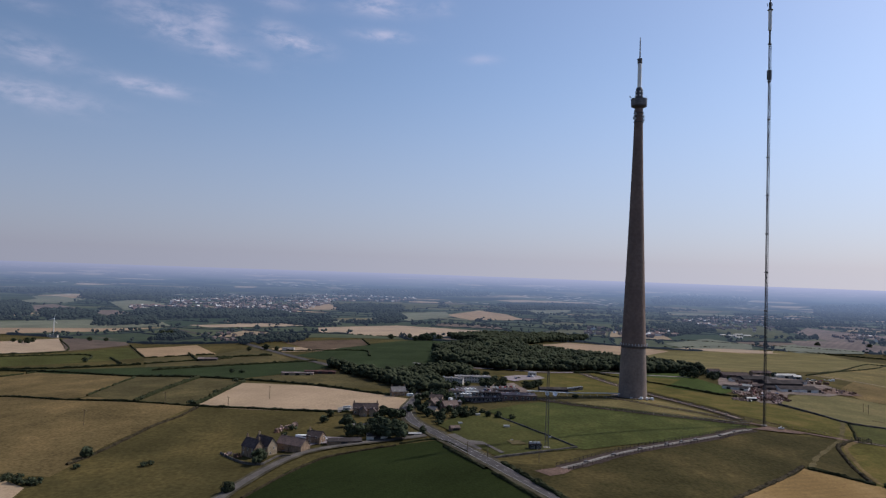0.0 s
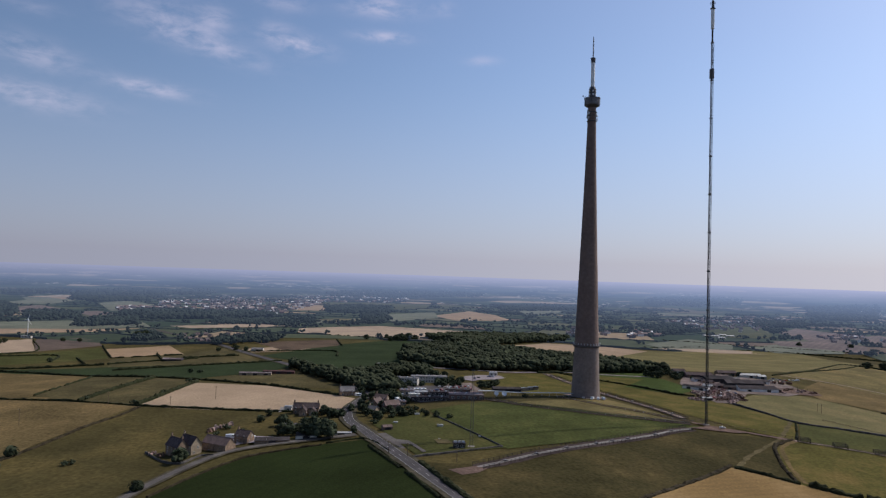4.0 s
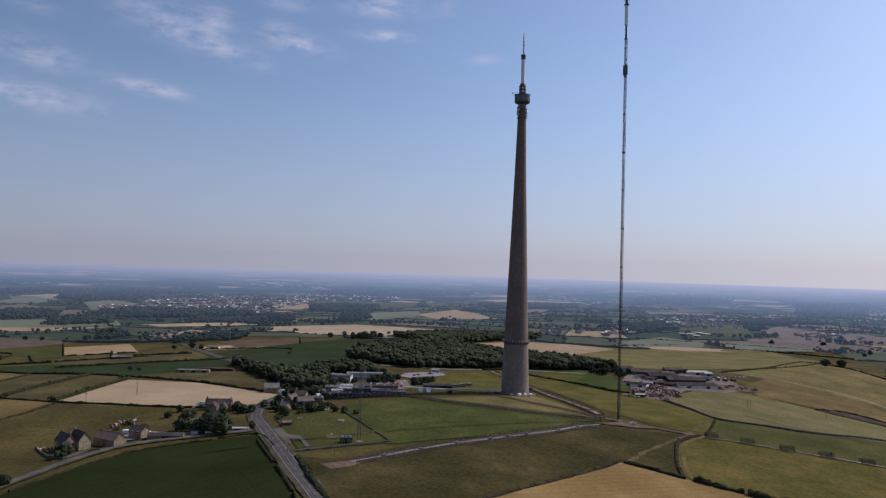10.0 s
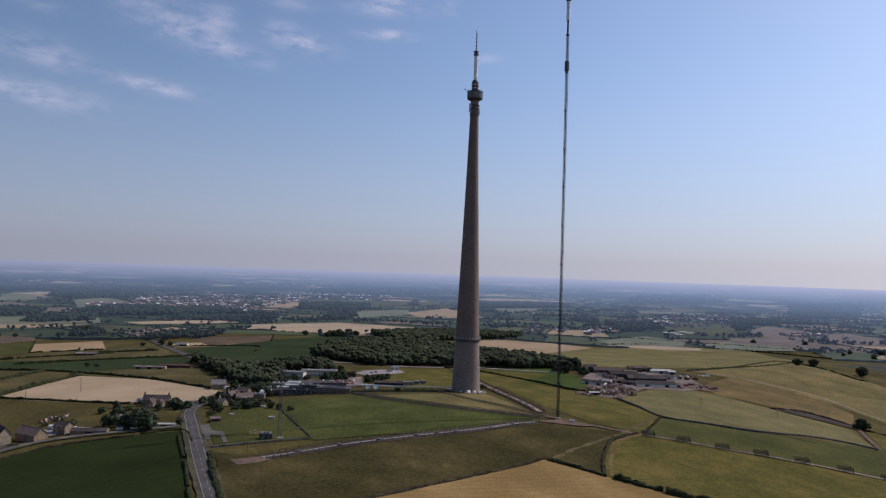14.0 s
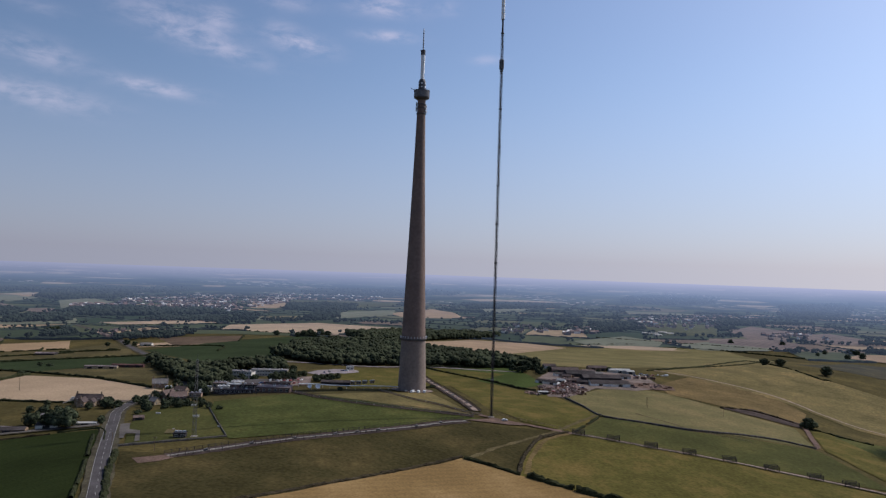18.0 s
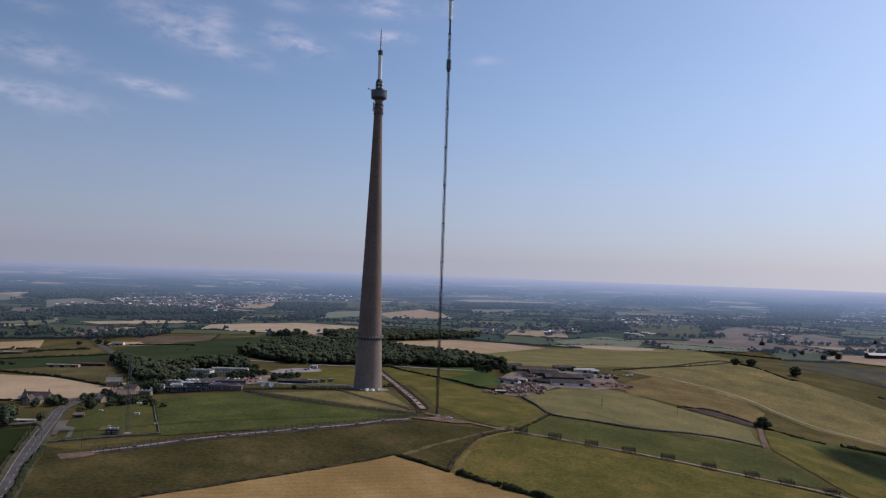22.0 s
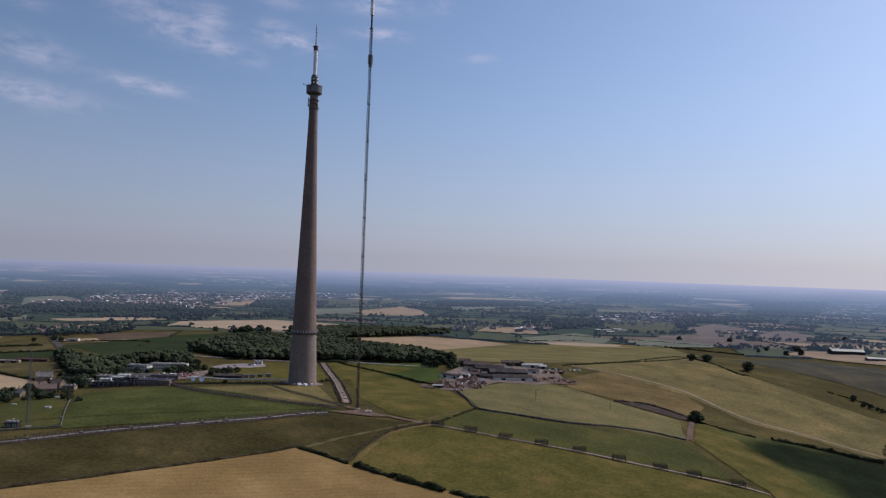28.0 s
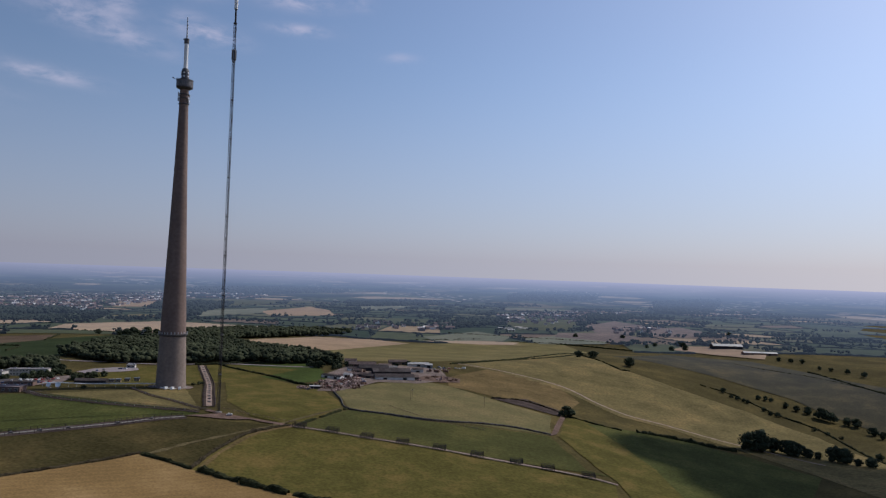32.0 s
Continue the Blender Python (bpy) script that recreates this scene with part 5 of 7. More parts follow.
def tree_proto(seed, R, H, label):
    rng = random.Random(seed)
    t = empty("tree", pose(0, 0, -900), label, "tree")
    bm = bmesh.new()
    r0 = 0.035 * H
    add_rod(bm, (0, 0, -0.5), (0.1, 0, H * 0.4), r0, 8, r0 * 0.55)
    for i in range(6):
        a = i * 1.05 + rng.random()
        add_rod(bm, (0, 0, H * (0.25 + 0.04 * i)), (R * 0.62 * math.cos(a), R * 0.62 * math.sin(a), H * (0.5 + 0.05 * i)), r0 * 0.42, 5, r0 * 0.12)
    part("trunk", bm, "bark", t)
    part("crown", crown_geometry(seed, R, H), "leaf", t)
    return t


BROAD = "dark green broadleaf tree with a rounded uneven crown"
protos = [tree_proto(1, 5.2, 11, BROAD), tree_proto(2, 4.6, 10, BROAD), tree_proto(3, 5.8, 10.5, BROAD), tree_proto(4, 3.6, 11.5, "tall narrow dark green tree")]
bush_proto = empty("bush", pose(0, 0, -900), "low dark green field bush", "bush")
part("stem", ring_profile([(0.22, -0.4), (0.12, 1.2)], 6), "bark", bush_proto)
bush_crown = part("foliage", crown_geometry(9, 2.2, 3.2, 14, 160), "leaf", bush_proto)
tree_rng = random.Random(5)


def plant(x, y, h, k=None, group=""):
    if h < 4.6:
        p, s = bush_proto, h / 3.4
    else:
        p = protos[tree_rng.randrange(3) if k is None else k]
        s = h / 11.0
    t = copy_thing(p, pose(x, y, tz(x, y) - 0.15, 0, 0, tree_rng.uniform(0, 360)) @ Matrix.Diagonal((s * tree_rng.uniform(0.9, 1.12), s * tree_rng.uniform(0.9, 1.12), s, 1)))
    if group:
        t["group"] = group
    return t


def plant_all(places):
    for x, y, h in places:
        plant(x, y, h)


plant_all([(-376, -233, 6.6), (-274, -302, 5.9), (-272, -252, 8.4), (-230, -196, 8.8), (-224, -199, 8.8), (-219, -196, 7.8), (-212, -204, 9.7), (-205, -206, 12.1), (-199, -207, 11.7), (-217, -183, 8.8), (-235, -169, 7.9), (-210, -186, 10.8)])
plant_all([(-184, -196, 5.8), (-173, -156, 6.9), (-252, -136, 6.0), (-253, -155, 5.0), (-208, -140, 6.9), (-204, -142, 6.9), (-200, -140, 5.9), (-218, -145, 5.0), (-239, -146, 4.0), (-164, -148, 3.9), (-140, -144, 4.9), (-133, -148, 4.9)])
plant_all([(-156, -139, 4.9), (-124, -153, 3.9), (-333, -249, 3.2), (-336, -251, 3.2), (-372, -253, 3.3), (-382, -278, 4.5), (-391, 92, 5.4), (-381, 92, 4.3), (-365, 18, 4.2), (-409, -86, 3.7), (-364, -101, 4.2), (-359, -58, 4.2)])
plant_all([(-782, 392, 9.6), (-785, 412, 8.4), (-789, 387, 7.2), (-734, 479, 7.3), (-711, 486, 7.4), (-608, 218, 6.0), (-443, 343, 6.9), (-423, 358, 9.2), (-404, 341, 8.0), (-805, 397, 7.2), (-270, -176, 4.0), (-255, -189, 4.0)])
plant_all([(-272, -191, 3.0), (-657, 574, 15.1), (-642, 568, 16.4), (-635, 582, 13.9), (-205, 571, 11.5), (-191, 586, 13.8), (-180, 601, 10.4), (-262, 567, 9.2), (-234, 650, 8.2), (-196, -120, 5.9), (-209, 539, 11.4), (-201, 546, 13.7)])
plant_all([(-218, 534, 9.1), (-194, 553, 9.1), (-136, 188, 9.4), (141, 185, 7.4), (137, 199, 7.4), (130, 203, 8.4), (361, 10, 10.8), (365, 13, 9.8), (496, 405, 11.4), (515, 398, 12.6), (521, 404, 11.5), (549, 333, 13.9)])
plant_all([(108, 183, 8.4), (119, 175, 10.0), (113, 179, 7.4), (136, 165, 5.2), (155, 168, 5.2), (-59, -38, 4.0), (647, 907, 10.2), (732, 708, 8.9), (763, 741, 10.1), (816, 746, 11.2), (817, 728, 11.3), (1086, 1039, 12.1)])
plant_all([(537, -1, 19.4), (548, -1, 21.7), (566, 3, 16.1), (576, -5, 15.6), (583, -6, 15.0), (594, -7, 9.3), (603, -10, 8.1), (613, -20, 17.3), (619, -25, 15.0), (626, -35, 8.0), (636, -40, 9.2), (648, 253, 8.4)])
plant_all([(649, 233, 5.4), (656, 229, 6.0), (661, 224, 5.4), (663, 218, 5.4), (693, 244, 6.1), (702, 242, 6.7), (708, 239, 5.5), (670, 192, 5.4), (670, 178, 5.4), (676, 172, 6.1), (714, 216, 7.4), (720, 202, 8.0)])
plant_all([(728, 192, 9.8), (732, 169, 14.7), (736, 159, 12.2), (747, 144, 11.0), (752, 135, 11.0), (746, 100, 9.7), (744, 82, 9.6), (689, 121, 4.2), (695, 106, 4.2), (699, 88, 4.2), (669, -8, 8.2), (17, 34, 3.6)])
plant_all([(13, 27, 3.1), (19, 39, 2.7), (752, 893, 10.1), (764, 664, 10.2), (792, 666, 12.6), (894, 484, 7.4), (904, 468, 8.6), (884, 503, 7.4), (893, 407, 6.1), (900, 390, 7.3), (911, 366, 7.3), (915, 335, 8.4)])
plant_all([(-184, -100, 5.9), (-174, -110, 6.9), (-172, -107, 6.4), (-168, -110, 4.9), (-162, -115, 3.9), (-171, -131, 4.9), (-174, -81, 6.0), (-155, -114, 3.9), (-149, -119, 3.9), (-174, -68, 8.0), (-172, -61, 9.0), (-158, -85, 5.9)])
plant_all([(-186, -63, 7.0), (-198, -38, 7.1), (-166, -66, 7.0), (-166, 8, 6.1), (-163, -7, 5.1), (-149, 21, 5.1), (-148, 26, 5.1), (-134, 27, 6.1), (-130, 24, 7.1), (-127, 30, 6.1), (-121, 23, 5.1), (-91, 27, 7.1)])
plant_all([(-87, 30, 8.1), (-83, 38, 7.1), (-80, 44, 7.1), (-76, 58, 6.1), (-163, 103, 9.3), (-157, 104, 8.3), (-147, 98, 8.3), (-140, 101, 7.2), (-121, 70, 5.1), (-114, 35, 6.1), (-119, 33, 6.1), (-166, 17, 4.1)])
plant_all([(-156, 16, 4.1), (-214, -133, 6.0), (-226, -119, 5.0), (-216, -119, 5.0), (-214, -128, 6.0), (-157, -131, 3.9), (-149, -135, 3.9), (-143, -130, 3.9), (-187, -126, 6.9), (-182, -139, 6.9), (-184, -113, 6.9), (-191, -98, 6.0)])
plant_all([(-163, -144, 5.9), (-159, -139, 6.9), (-155, -144, 5.9), (-151, -139, 4.9), (-167, -128, 5.9), (-176, -145, 4.9), (-181, -87, 6.0), (-192, -70, 6.0), (-177, -69, 7.0), (-174, -168, 3.9), (-172, -50, 8.0), (-178, -30, 8.0)])
plant_all([(-181, -50, 7.0), (135, 177, 6.3), (142, 170, 6.3), (150, 186, 7.4), (187, 146, 5.3), (181, 190, 6.3), (207, 187, 5.3), (222, 200, 6.4), (-407, -271, 3.9), (-400, -273, 4.3), (-393, -275, 3.8), (-389, -276, 4.2)])
plant_all([(-134, 45, 7.0), (-129, 47, 6.4), (-124, 50, 6.0), (-120, 60, 7.2), (-114, 58, 6.6), (-111, 64, 6.0), (-93, 34, 7.5), (-150, 92, 9.0), (-136, 96, 8.2), (-128, 92, 7.6), (-161, 24, 6.0), (-171, -12, 9.0), (-168, 2, 8.0)])
plant_all([(-384, -278, 3.6), (-379, -279, 3.3), (-400, -268, 3.4), (-393, -270, 3.8), (-418, -264, 4.1), (-425, -262, 4.5), (-380, -274, 3.1)])


def low_crown(verts, faces, rng, x, y, z, R, H, n=7):
    """One tree of a far wood: a handful of rough clumps, added to a common mesh."""
    for i in range(n):
        th = rng.uniform(0, 6.28)
        rr = R * 0.78 * math.sqrt(rng.random()) if i else 0.0
        cx, cy = x + rr * math.cos(th), y + rr * math.sin(th)
        cz = z + H * (0.72 if i == 0 else rng.uniform(0.34, 0.78))
        s = R * rng.uniform(0.28, 0.62)
        k = len(verts)
        for bx, by, bz in LOWBALL:
            f = s * rng.uniform(0.72, 1.28)
            verts.append((cx + bx * f, cy + by * f, cz + bz * f * 0.85))
        faces.extend(tuple(k + j for j in fc) for fc in LOWFACE)


_b = bmesh.new()
bmesh.ops.create_icosphere(_b, subdivisions=1, radius=1)
LOWBALL = [tuple(v.co) for v in _b.verts]
LOWFACE = [tuple(v.index for v in f.verts) for f in _b.faces]
_b.free()


def inside(p, poly):
    r = False
    for (x1, y1), (x2, y2) in zip(poly, poly[1:] + poly[:1]):
        if (y1 > p[1]) != (y2 > p[1]) and p[0] < (x2 - x1) * (p[1] - y1) / (y2 - y1) + x1:
            r = not r
    return r


def wood(poly, gap, h, label, seed, n=7, name="woodland", category="wood", keep=1.0, leaves="leaf_far"):
    rng = random.Random(seed)
    xs, ys = [p[0] for p in poly], [p[1] for p in poly]
    verts, faces = [], []
    y = min(ys)
    while y < max(ys):
        x = min(xs)
        while x < max(xs):
            px, py = x + rng.uniform(-0.4, 0.4) * gap, y + rng.uniform(-0.4, 0.4) * gap
            if inside((px, py), poly) and rng.random() < keep:
                hh = h * rng.uniform(0.65, 1.25)
                low_crown(verts, faces, rng, px, py, tz(px, py) - 0.3, gap * 0.66 * rng.uniform(0.8, 1.2), hh, n)
            x += gap
        y += gap * 0.9
    tagged(link_mesh(name, verts, faces, leaves, smooth=True), label, category, kind="stuff")


WOOD_LABEL = "dense dark green broadleaf wood with an uneven canopy"
wood([(-183, 219), (-108, 163), (10, 203), (112, 210), (143, 196), (138, 239), (82, 332), (-7, 418), (-54, 462), (-122, 438), (-182, 380)], 8.0, 12.5, WOOD_LABEL, 21, 22)
wood([(-108, 485), (-62, 504), (-24, 621), (32, 762), (118, 847), (145, 905), (63, 923), (-93, 852), (-164, 697)], 9.5, 12.5, WOOD_LABEL, 22, 18)
wood([(-294, 130), (-257, 69), (-225, 18), (-185, -36), (-167, -60), (-168, -35), (-176, 27), (-184, 66), (-170, 86), (-141, 112), (-150, 140), (-178, 136), (-196, 115), (-220, 82), (-250, 96), (-305, 173)], 7.0, 11.0, "dense dark trees along the road and behind the offices", 23, 18)
wood([(-650, 533), (-610, 518), (-628, 611), (-689, 665)], 8, 13, "clump of dark trees by the hamlet", 25, leaves="leaf_distant")
wood([(-478, 432), (-405, 460), (-396, 527), (-482, 627), (-509, 545)], 9, 9, "trees round the hamlet", 26, keep=0.6, leaves="leaf_distant")
wood([(-667, 973), (-541, 995), (-473, 947), (-544, 1134), (-679, 1103)], 10, 9, "dark belt of trees", 27, leaves="leaf_distant")


# far woods, in the leaf with painted haze
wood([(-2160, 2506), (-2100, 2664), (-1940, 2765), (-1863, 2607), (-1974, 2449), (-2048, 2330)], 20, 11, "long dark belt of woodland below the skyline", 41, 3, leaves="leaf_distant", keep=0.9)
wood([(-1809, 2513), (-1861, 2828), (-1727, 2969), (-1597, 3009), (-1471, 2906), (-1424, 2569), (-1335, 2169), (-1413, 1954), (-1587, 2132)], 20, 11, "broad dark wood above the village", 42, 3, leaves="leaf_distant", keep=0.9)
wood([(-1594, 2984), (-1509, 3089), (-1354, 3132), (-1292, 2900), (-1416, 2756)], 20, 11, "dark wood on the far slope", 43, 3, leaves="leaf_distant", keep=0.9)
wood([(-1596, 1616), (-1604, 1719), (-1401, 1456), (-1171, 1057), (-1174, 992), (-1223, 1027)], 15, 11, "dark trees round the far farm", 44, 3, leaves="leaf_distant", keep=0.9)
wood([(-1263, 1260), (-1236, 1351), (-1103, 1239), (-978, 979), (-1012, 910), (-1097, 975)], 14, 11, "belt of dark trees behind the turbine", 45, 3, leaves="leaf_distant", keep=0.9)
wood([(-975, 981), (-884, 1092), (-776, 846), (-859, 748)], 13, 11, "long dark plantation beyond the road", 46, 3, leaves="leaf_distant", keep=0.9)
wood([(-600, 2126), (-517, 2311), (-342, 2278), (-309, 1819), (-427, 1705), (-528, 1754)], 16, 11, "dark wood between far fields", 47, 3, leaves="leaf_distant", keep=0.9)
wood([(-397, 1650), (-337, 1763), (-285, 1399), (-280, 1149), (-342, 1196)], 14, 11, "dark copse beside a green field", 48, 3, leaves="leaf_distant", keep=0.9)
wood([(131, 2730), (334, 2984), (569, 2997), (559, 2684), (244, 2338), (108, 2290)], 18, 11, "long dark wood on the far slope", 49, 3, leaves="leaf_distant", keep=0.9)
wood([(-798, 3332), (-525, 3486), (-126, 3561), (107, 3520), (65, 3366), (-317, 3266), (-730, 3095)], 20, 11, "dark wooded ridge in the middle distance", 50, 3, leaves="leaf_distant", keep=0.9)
wood([(1012, 3420), (1314, 3541), (1603, 3435), (1469, 3196), (1187, 3096), (966, 3157)], 22, 11, "wooded far hillside with painted blue haze", 51, 3, leaves="leaf_distant", keep=0.9)
wood([(1769, 3067), (2174, 3107), (1715, 2373), (1539, 2352), (1539, 2626)], 20, 11, "wooded far valley side with painted blue haze", 52, 3, leaves="leaf_distant", keep=0.9)
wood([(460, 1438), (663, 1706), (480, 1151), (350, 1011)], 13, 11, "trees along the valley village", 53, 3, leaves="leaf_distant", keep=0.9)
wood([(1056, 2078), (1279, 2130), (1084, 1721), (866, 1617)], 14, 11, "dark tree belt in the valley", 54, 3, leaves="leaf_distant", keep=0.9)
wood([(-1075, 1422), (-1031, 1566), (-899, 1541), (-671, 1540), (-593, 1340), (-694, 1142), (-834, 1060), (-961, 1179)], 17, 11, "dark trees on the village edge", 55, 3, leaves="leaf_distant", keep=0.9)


def far_woods():
    """Hedgerows with standing trees between the far fields, and small copses."""
    rng = random.Random(77)
    verts, faces = [], []
    lows = [(min(x for x, y in c), max(x for x, y in c), min(y for x, y in c), max(y for x, y in c), c) for c in CLEARINGS]

    def clear(x, y):
        return any(a < x < b and c < y < d and inside((x, y), q) for a, b, c, d, q in lows)

    for (p, q) in far_hedges:
        L = math.hypot(q[0] - p[0], q[1] - p[1])
        r = math.hypot(p[0], p[1] + 640)
        if rng.random() < 0.12:
            continue
        n = max(2, int(L / 9))
        wooded = noise.noise((p[0] / 420.0, p[1] / 420.0, 7.7)) + rng.uniform(-0.25, 0.25)
        prev = None
        for k in range(n + 1):
            t = k / n
            x, y = p[0] + (q[0] - p[0]) * t + rng.uniform(-1.5, 1.5), p[1] + (q[1] - p[1]) * t + rng.uniform(-1.5, 1.5)
            if clear(x, y):
                prev = None
                continue
            z = tz(x, y) + 0.6
            w, h = rng.uniform(1.6, 3.4), rng.uniform(2.0, 4.2)
            dx, dy = -(q[1] - p[1]) / L * w, (q[0] - p[0]) / L * w
            m = len(verts)
            verts += [(x - dx, y - dy, z - 0.8), (x - dx * 0.6, y - dy * 0.6, z + h * 0.8), (x + dx * 0.3, y + dy * 0.3, z + h), (x + dx, y + dy, z - 0.8)]
            if prev is not None:
                faces.extend((prev + i, prev + i + 1, m + i + 1, m + i) for i in range(3))
            prev = m
            if rng.random() < (0.34 if wooded > 0.1 else 0.09):
                low_crown(verts, faces, rng, x, y, z, rng.uniform(4, 7), rng.uniform(8, 13), 3)
    for n in range(120):
        a, r = radians(rng.uniform(50, 132)), rng.uniform(1500, 3700)
        cx, cy = r * math.cos(a), -640 + r * math.sin(a)
        lx, ly = rng.uniform(30, 150), rng.uniform(15, 45)
        for i in range(int(lx * ly / 70)):
            u, v = rng.uniform(-1, 1), rng.uniform(-1, 1)
            x, y = cx + u * lx, cy + v * ly + 12 * math.sin(u * 3 + n)
            if not clear(x, y):
                low_crown(verts, faces, rng, x, y, tz(x, y), rng.uniform(5, 8), rng.uniform(8, 13), 3)
    # the far hedgerows share the leaf with painted haze
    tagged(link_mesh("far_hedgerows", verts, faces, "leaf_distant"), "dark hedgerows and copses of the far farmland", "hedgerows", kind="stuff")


far_woods()
# ---- buildings ----


def wall_shell(L, W, H, rh, gable=True):
    """Four walls; the two ends rise to the ridge when gabled."""
    bm = bmesh.new()
    x, y = L / 2, W / 2
    b = [bm.verts.new(p) for p in ((-x, -y, -1.2), (x, -y, -1.2), (x, y, -1.2), (-x, y, -1.2))]
    t = [bm.verts.new(p) for p in ((-x, -y, H), (x, -y, H), (x, y, H), (-x, y, H))]
    bm.faces.new((b[0], b[1], t[1], t[0]))
    bm.faces.new((b[2], b[3], t[3], t[2]))
    if gable:
        g = [bm.verts.new((x, 0, H + rh)), bm.verts.new((-x, 0, H + rh))]
        bm.faces.new((b[1], b[2], t[2], g[0], t[1]))
        bm.faces.new((b[3], b[0], t[0], g[1], t[3]))
    else:
        bm.faces.new((b[1], b[2], t[2], t[1]))
        bm.faces.new((b[3], b[0], t[0], t[3]))
        bm.faces.new(t)
    return bm


def roof_slope(L, W, H, rh, side, over=0.35, thick=0.18):
    bm = bmesh.new()
    y0, y1 = side * (W / 2 + over), 0.0
    z0, z1 = H - over * rh / (W / 2), H + rh
    x = L / 2 + over
    lo = [bm.verts.new(p) for p in ((-x, y0, z0), (x, y0, z0), (x, y1, z1), (-x, y1, z1))]
    hi = [bm.verts.new((v.co.x, v.co.y, v.co.z + thick)) for v in lo]
    bm.faces.new(lo)
    bm.faces.new(hi)
    for k in range(4):
        bm.faces.new((lo[k], lo[(k + 1) % 4], hi[(k + 1) % 4], hi[k]))
    bmesh.ops.recalc_face_normals(bm, faces=bm.faces[:])
    return bm


def window(parent, x, y, z, w, h, ax, frame_mat="white_wall"):
    """A window set into a wall whose outward way is ax ('x+', 'x-', 'y+', 'y-')."""
    s = 1 if ax[1] == "+" else -1
    along_x = ax[0] == "y"
    win = bmesh.new()
    for dx, dz, sx, sz in ((0, h / 2 + 0.04, w + 0.24, 0.12), (0, -h / 2 - 0.04, w + 0.24, 0.12), (-w / 2, 0, 0.12, h), (w / 2, 0, 0.12, h), (0, 0, 0.07, h)):
        if along_x:
            add_box(win, x + dx, y + s * 0.03, z + dz, sx, 0.12, sz)
        else:
            add_box(win, x + s * 0.03, y + dx, z + dz, 0.12, sx, sz)
    f = part("window", win, frame_mat, parent)
    g = bmesh.new()
    if along_x:
        add_box(g, x, y + s * 0.02, z, w, 0.05, h)
    else:
        add_box(g, x + s * 0.02, y, z, 0.05, w, h)
    part("pane", g, "glass", f)


def house(x, y, rz, L, W, H, rh, wall, roof, label, name="house", category="house", chimneys=2, win=True, door=True, group="", upper=True):
    o = empty(name, pose(x, y, tz(x, y), 0, 0, rz), label, category, group)
    part("wall", wall_shell(L, W, H, rh), wall, o)
    for s in (-1, 1):
        part("roof", roof_slope(L, W, H, rh, s), roof, o)
    bm = bmesh.new()
    add_box(bm, 0, 0, H + rh + 0.16, L + 0.7, 0.32, 0.16)
    part("ridge", bm, roof, o)
    for c in range(chimneys):
        cx = (-L / 2 + 0.6) if c == 0 else (L / 2 - 0.6 if c == 1 else 0)
        bm = bmesh.new()
        add_box(bm, cx, 0, H + rh + 0.5, 0.9, 0.7, 2.2)
        ch = part("chimney", bm, wall, o)
        for k in (-0.2, 0.2):
            pot = ring_profile([(0.13, H + rh + 1.55), (0.11, H + rh + 2.15)], 8)
            bmesh.ops.translate(pot, verts=pot.verts, vec=(cx + k, 0, 0))
            part("chimney_pot", pot, "red_tile", ch)
    if win:
        n = max(2, int(L / 3.2))
        for s in ("y-", "y+"):
            yy = -W / 2 if s == "y-" else W / 2
            for k in range(n):
                xx = -L / 2 + (k + 0.5) * L / n
                for z in ((1.5, 4.1) if upper and H > 4 else (1.4,)):
                    if z < 2 and door and k == n // 2 and s == "y-":
                        continue
                    window(o, xx, yy, z, 1.0, 1.25, s)
        for s in ("x+", "x-"):
            xx = L / 2 if s == "x+" else -L / 2
            window(o, xx, -W * 0.2, 1.5, 0.9, 1.2, s)
            if upper and H > 4:
                window(o, xx, W * 0.15, 4.1, 0.9, 1.2, s)
    if door:
        bm = bmesh.new()
        n = max(2, int(L / 3.2))
        add_box(bm, -L / 2 + (n // 2 + 0.5) * L / n, -W / 2 - 0.04, 1.03, 1.0, 0.1, 2.06)
        part("door", bm, "timber", o)
    return o


def shed(x, y, rz, L, W, H, rh, wall, roof, label, name="shed", bays=0, doors=2, lights=True):
    """A long agricultural or industrial shed with sheeted bays."""
    o = empty(name, pose(x, y, tz(x, y), 0, 0, rz), label, "shed")
    part("wall", wall_shell(L, W, H, rh), wall, o)
    n = bays or max(2, int(L / 6))
    for s in (-1, 1):
        for k in range(n):
            bm = roof_slope(L / n - 0.7 - 0.05, W, H, rh, s)
            bmesh.ops.translate(bm, verts=bm.verts, vec=(-L / 2 + (k + 0.5) * L / n, 0, 0))
            part("roof_sheet", bm, roof, o)
            if lights and k % 2 and s < 0:
                bm = roof_slope(0.9 - 0.7, W * 0.8, H + 0.22, rh * 0.8, s, thick=0.06)
                bmesh.ops.translate(bm, verts=bm.verts, vec=(-L / 2 + (k + 0.5) * L / n, 0, rh * 0.1))
                part("rooflight", bm, "pale_sheet", o)
    for k in range(doors):
        bm = bmesh.new()
        add_box(bm, -L / 2 + (k + 0.5) * L / doors, -W / 2 - 0.05, H * 0.4, min(4.2, L / doors * 0.6), 0.12, H * 0.8)
        part("roller_door", bm, "dark_sheet", o)
    bm = bmesh.new()
    add_rod(bm, (-L / 2, -W / 2 - 0.45, H - 0.15), (L / 2, -W / 2 - 0.45, H - 0.15), 0.1)
    part("gutter", bm, "dark_sheet", o)
    return o


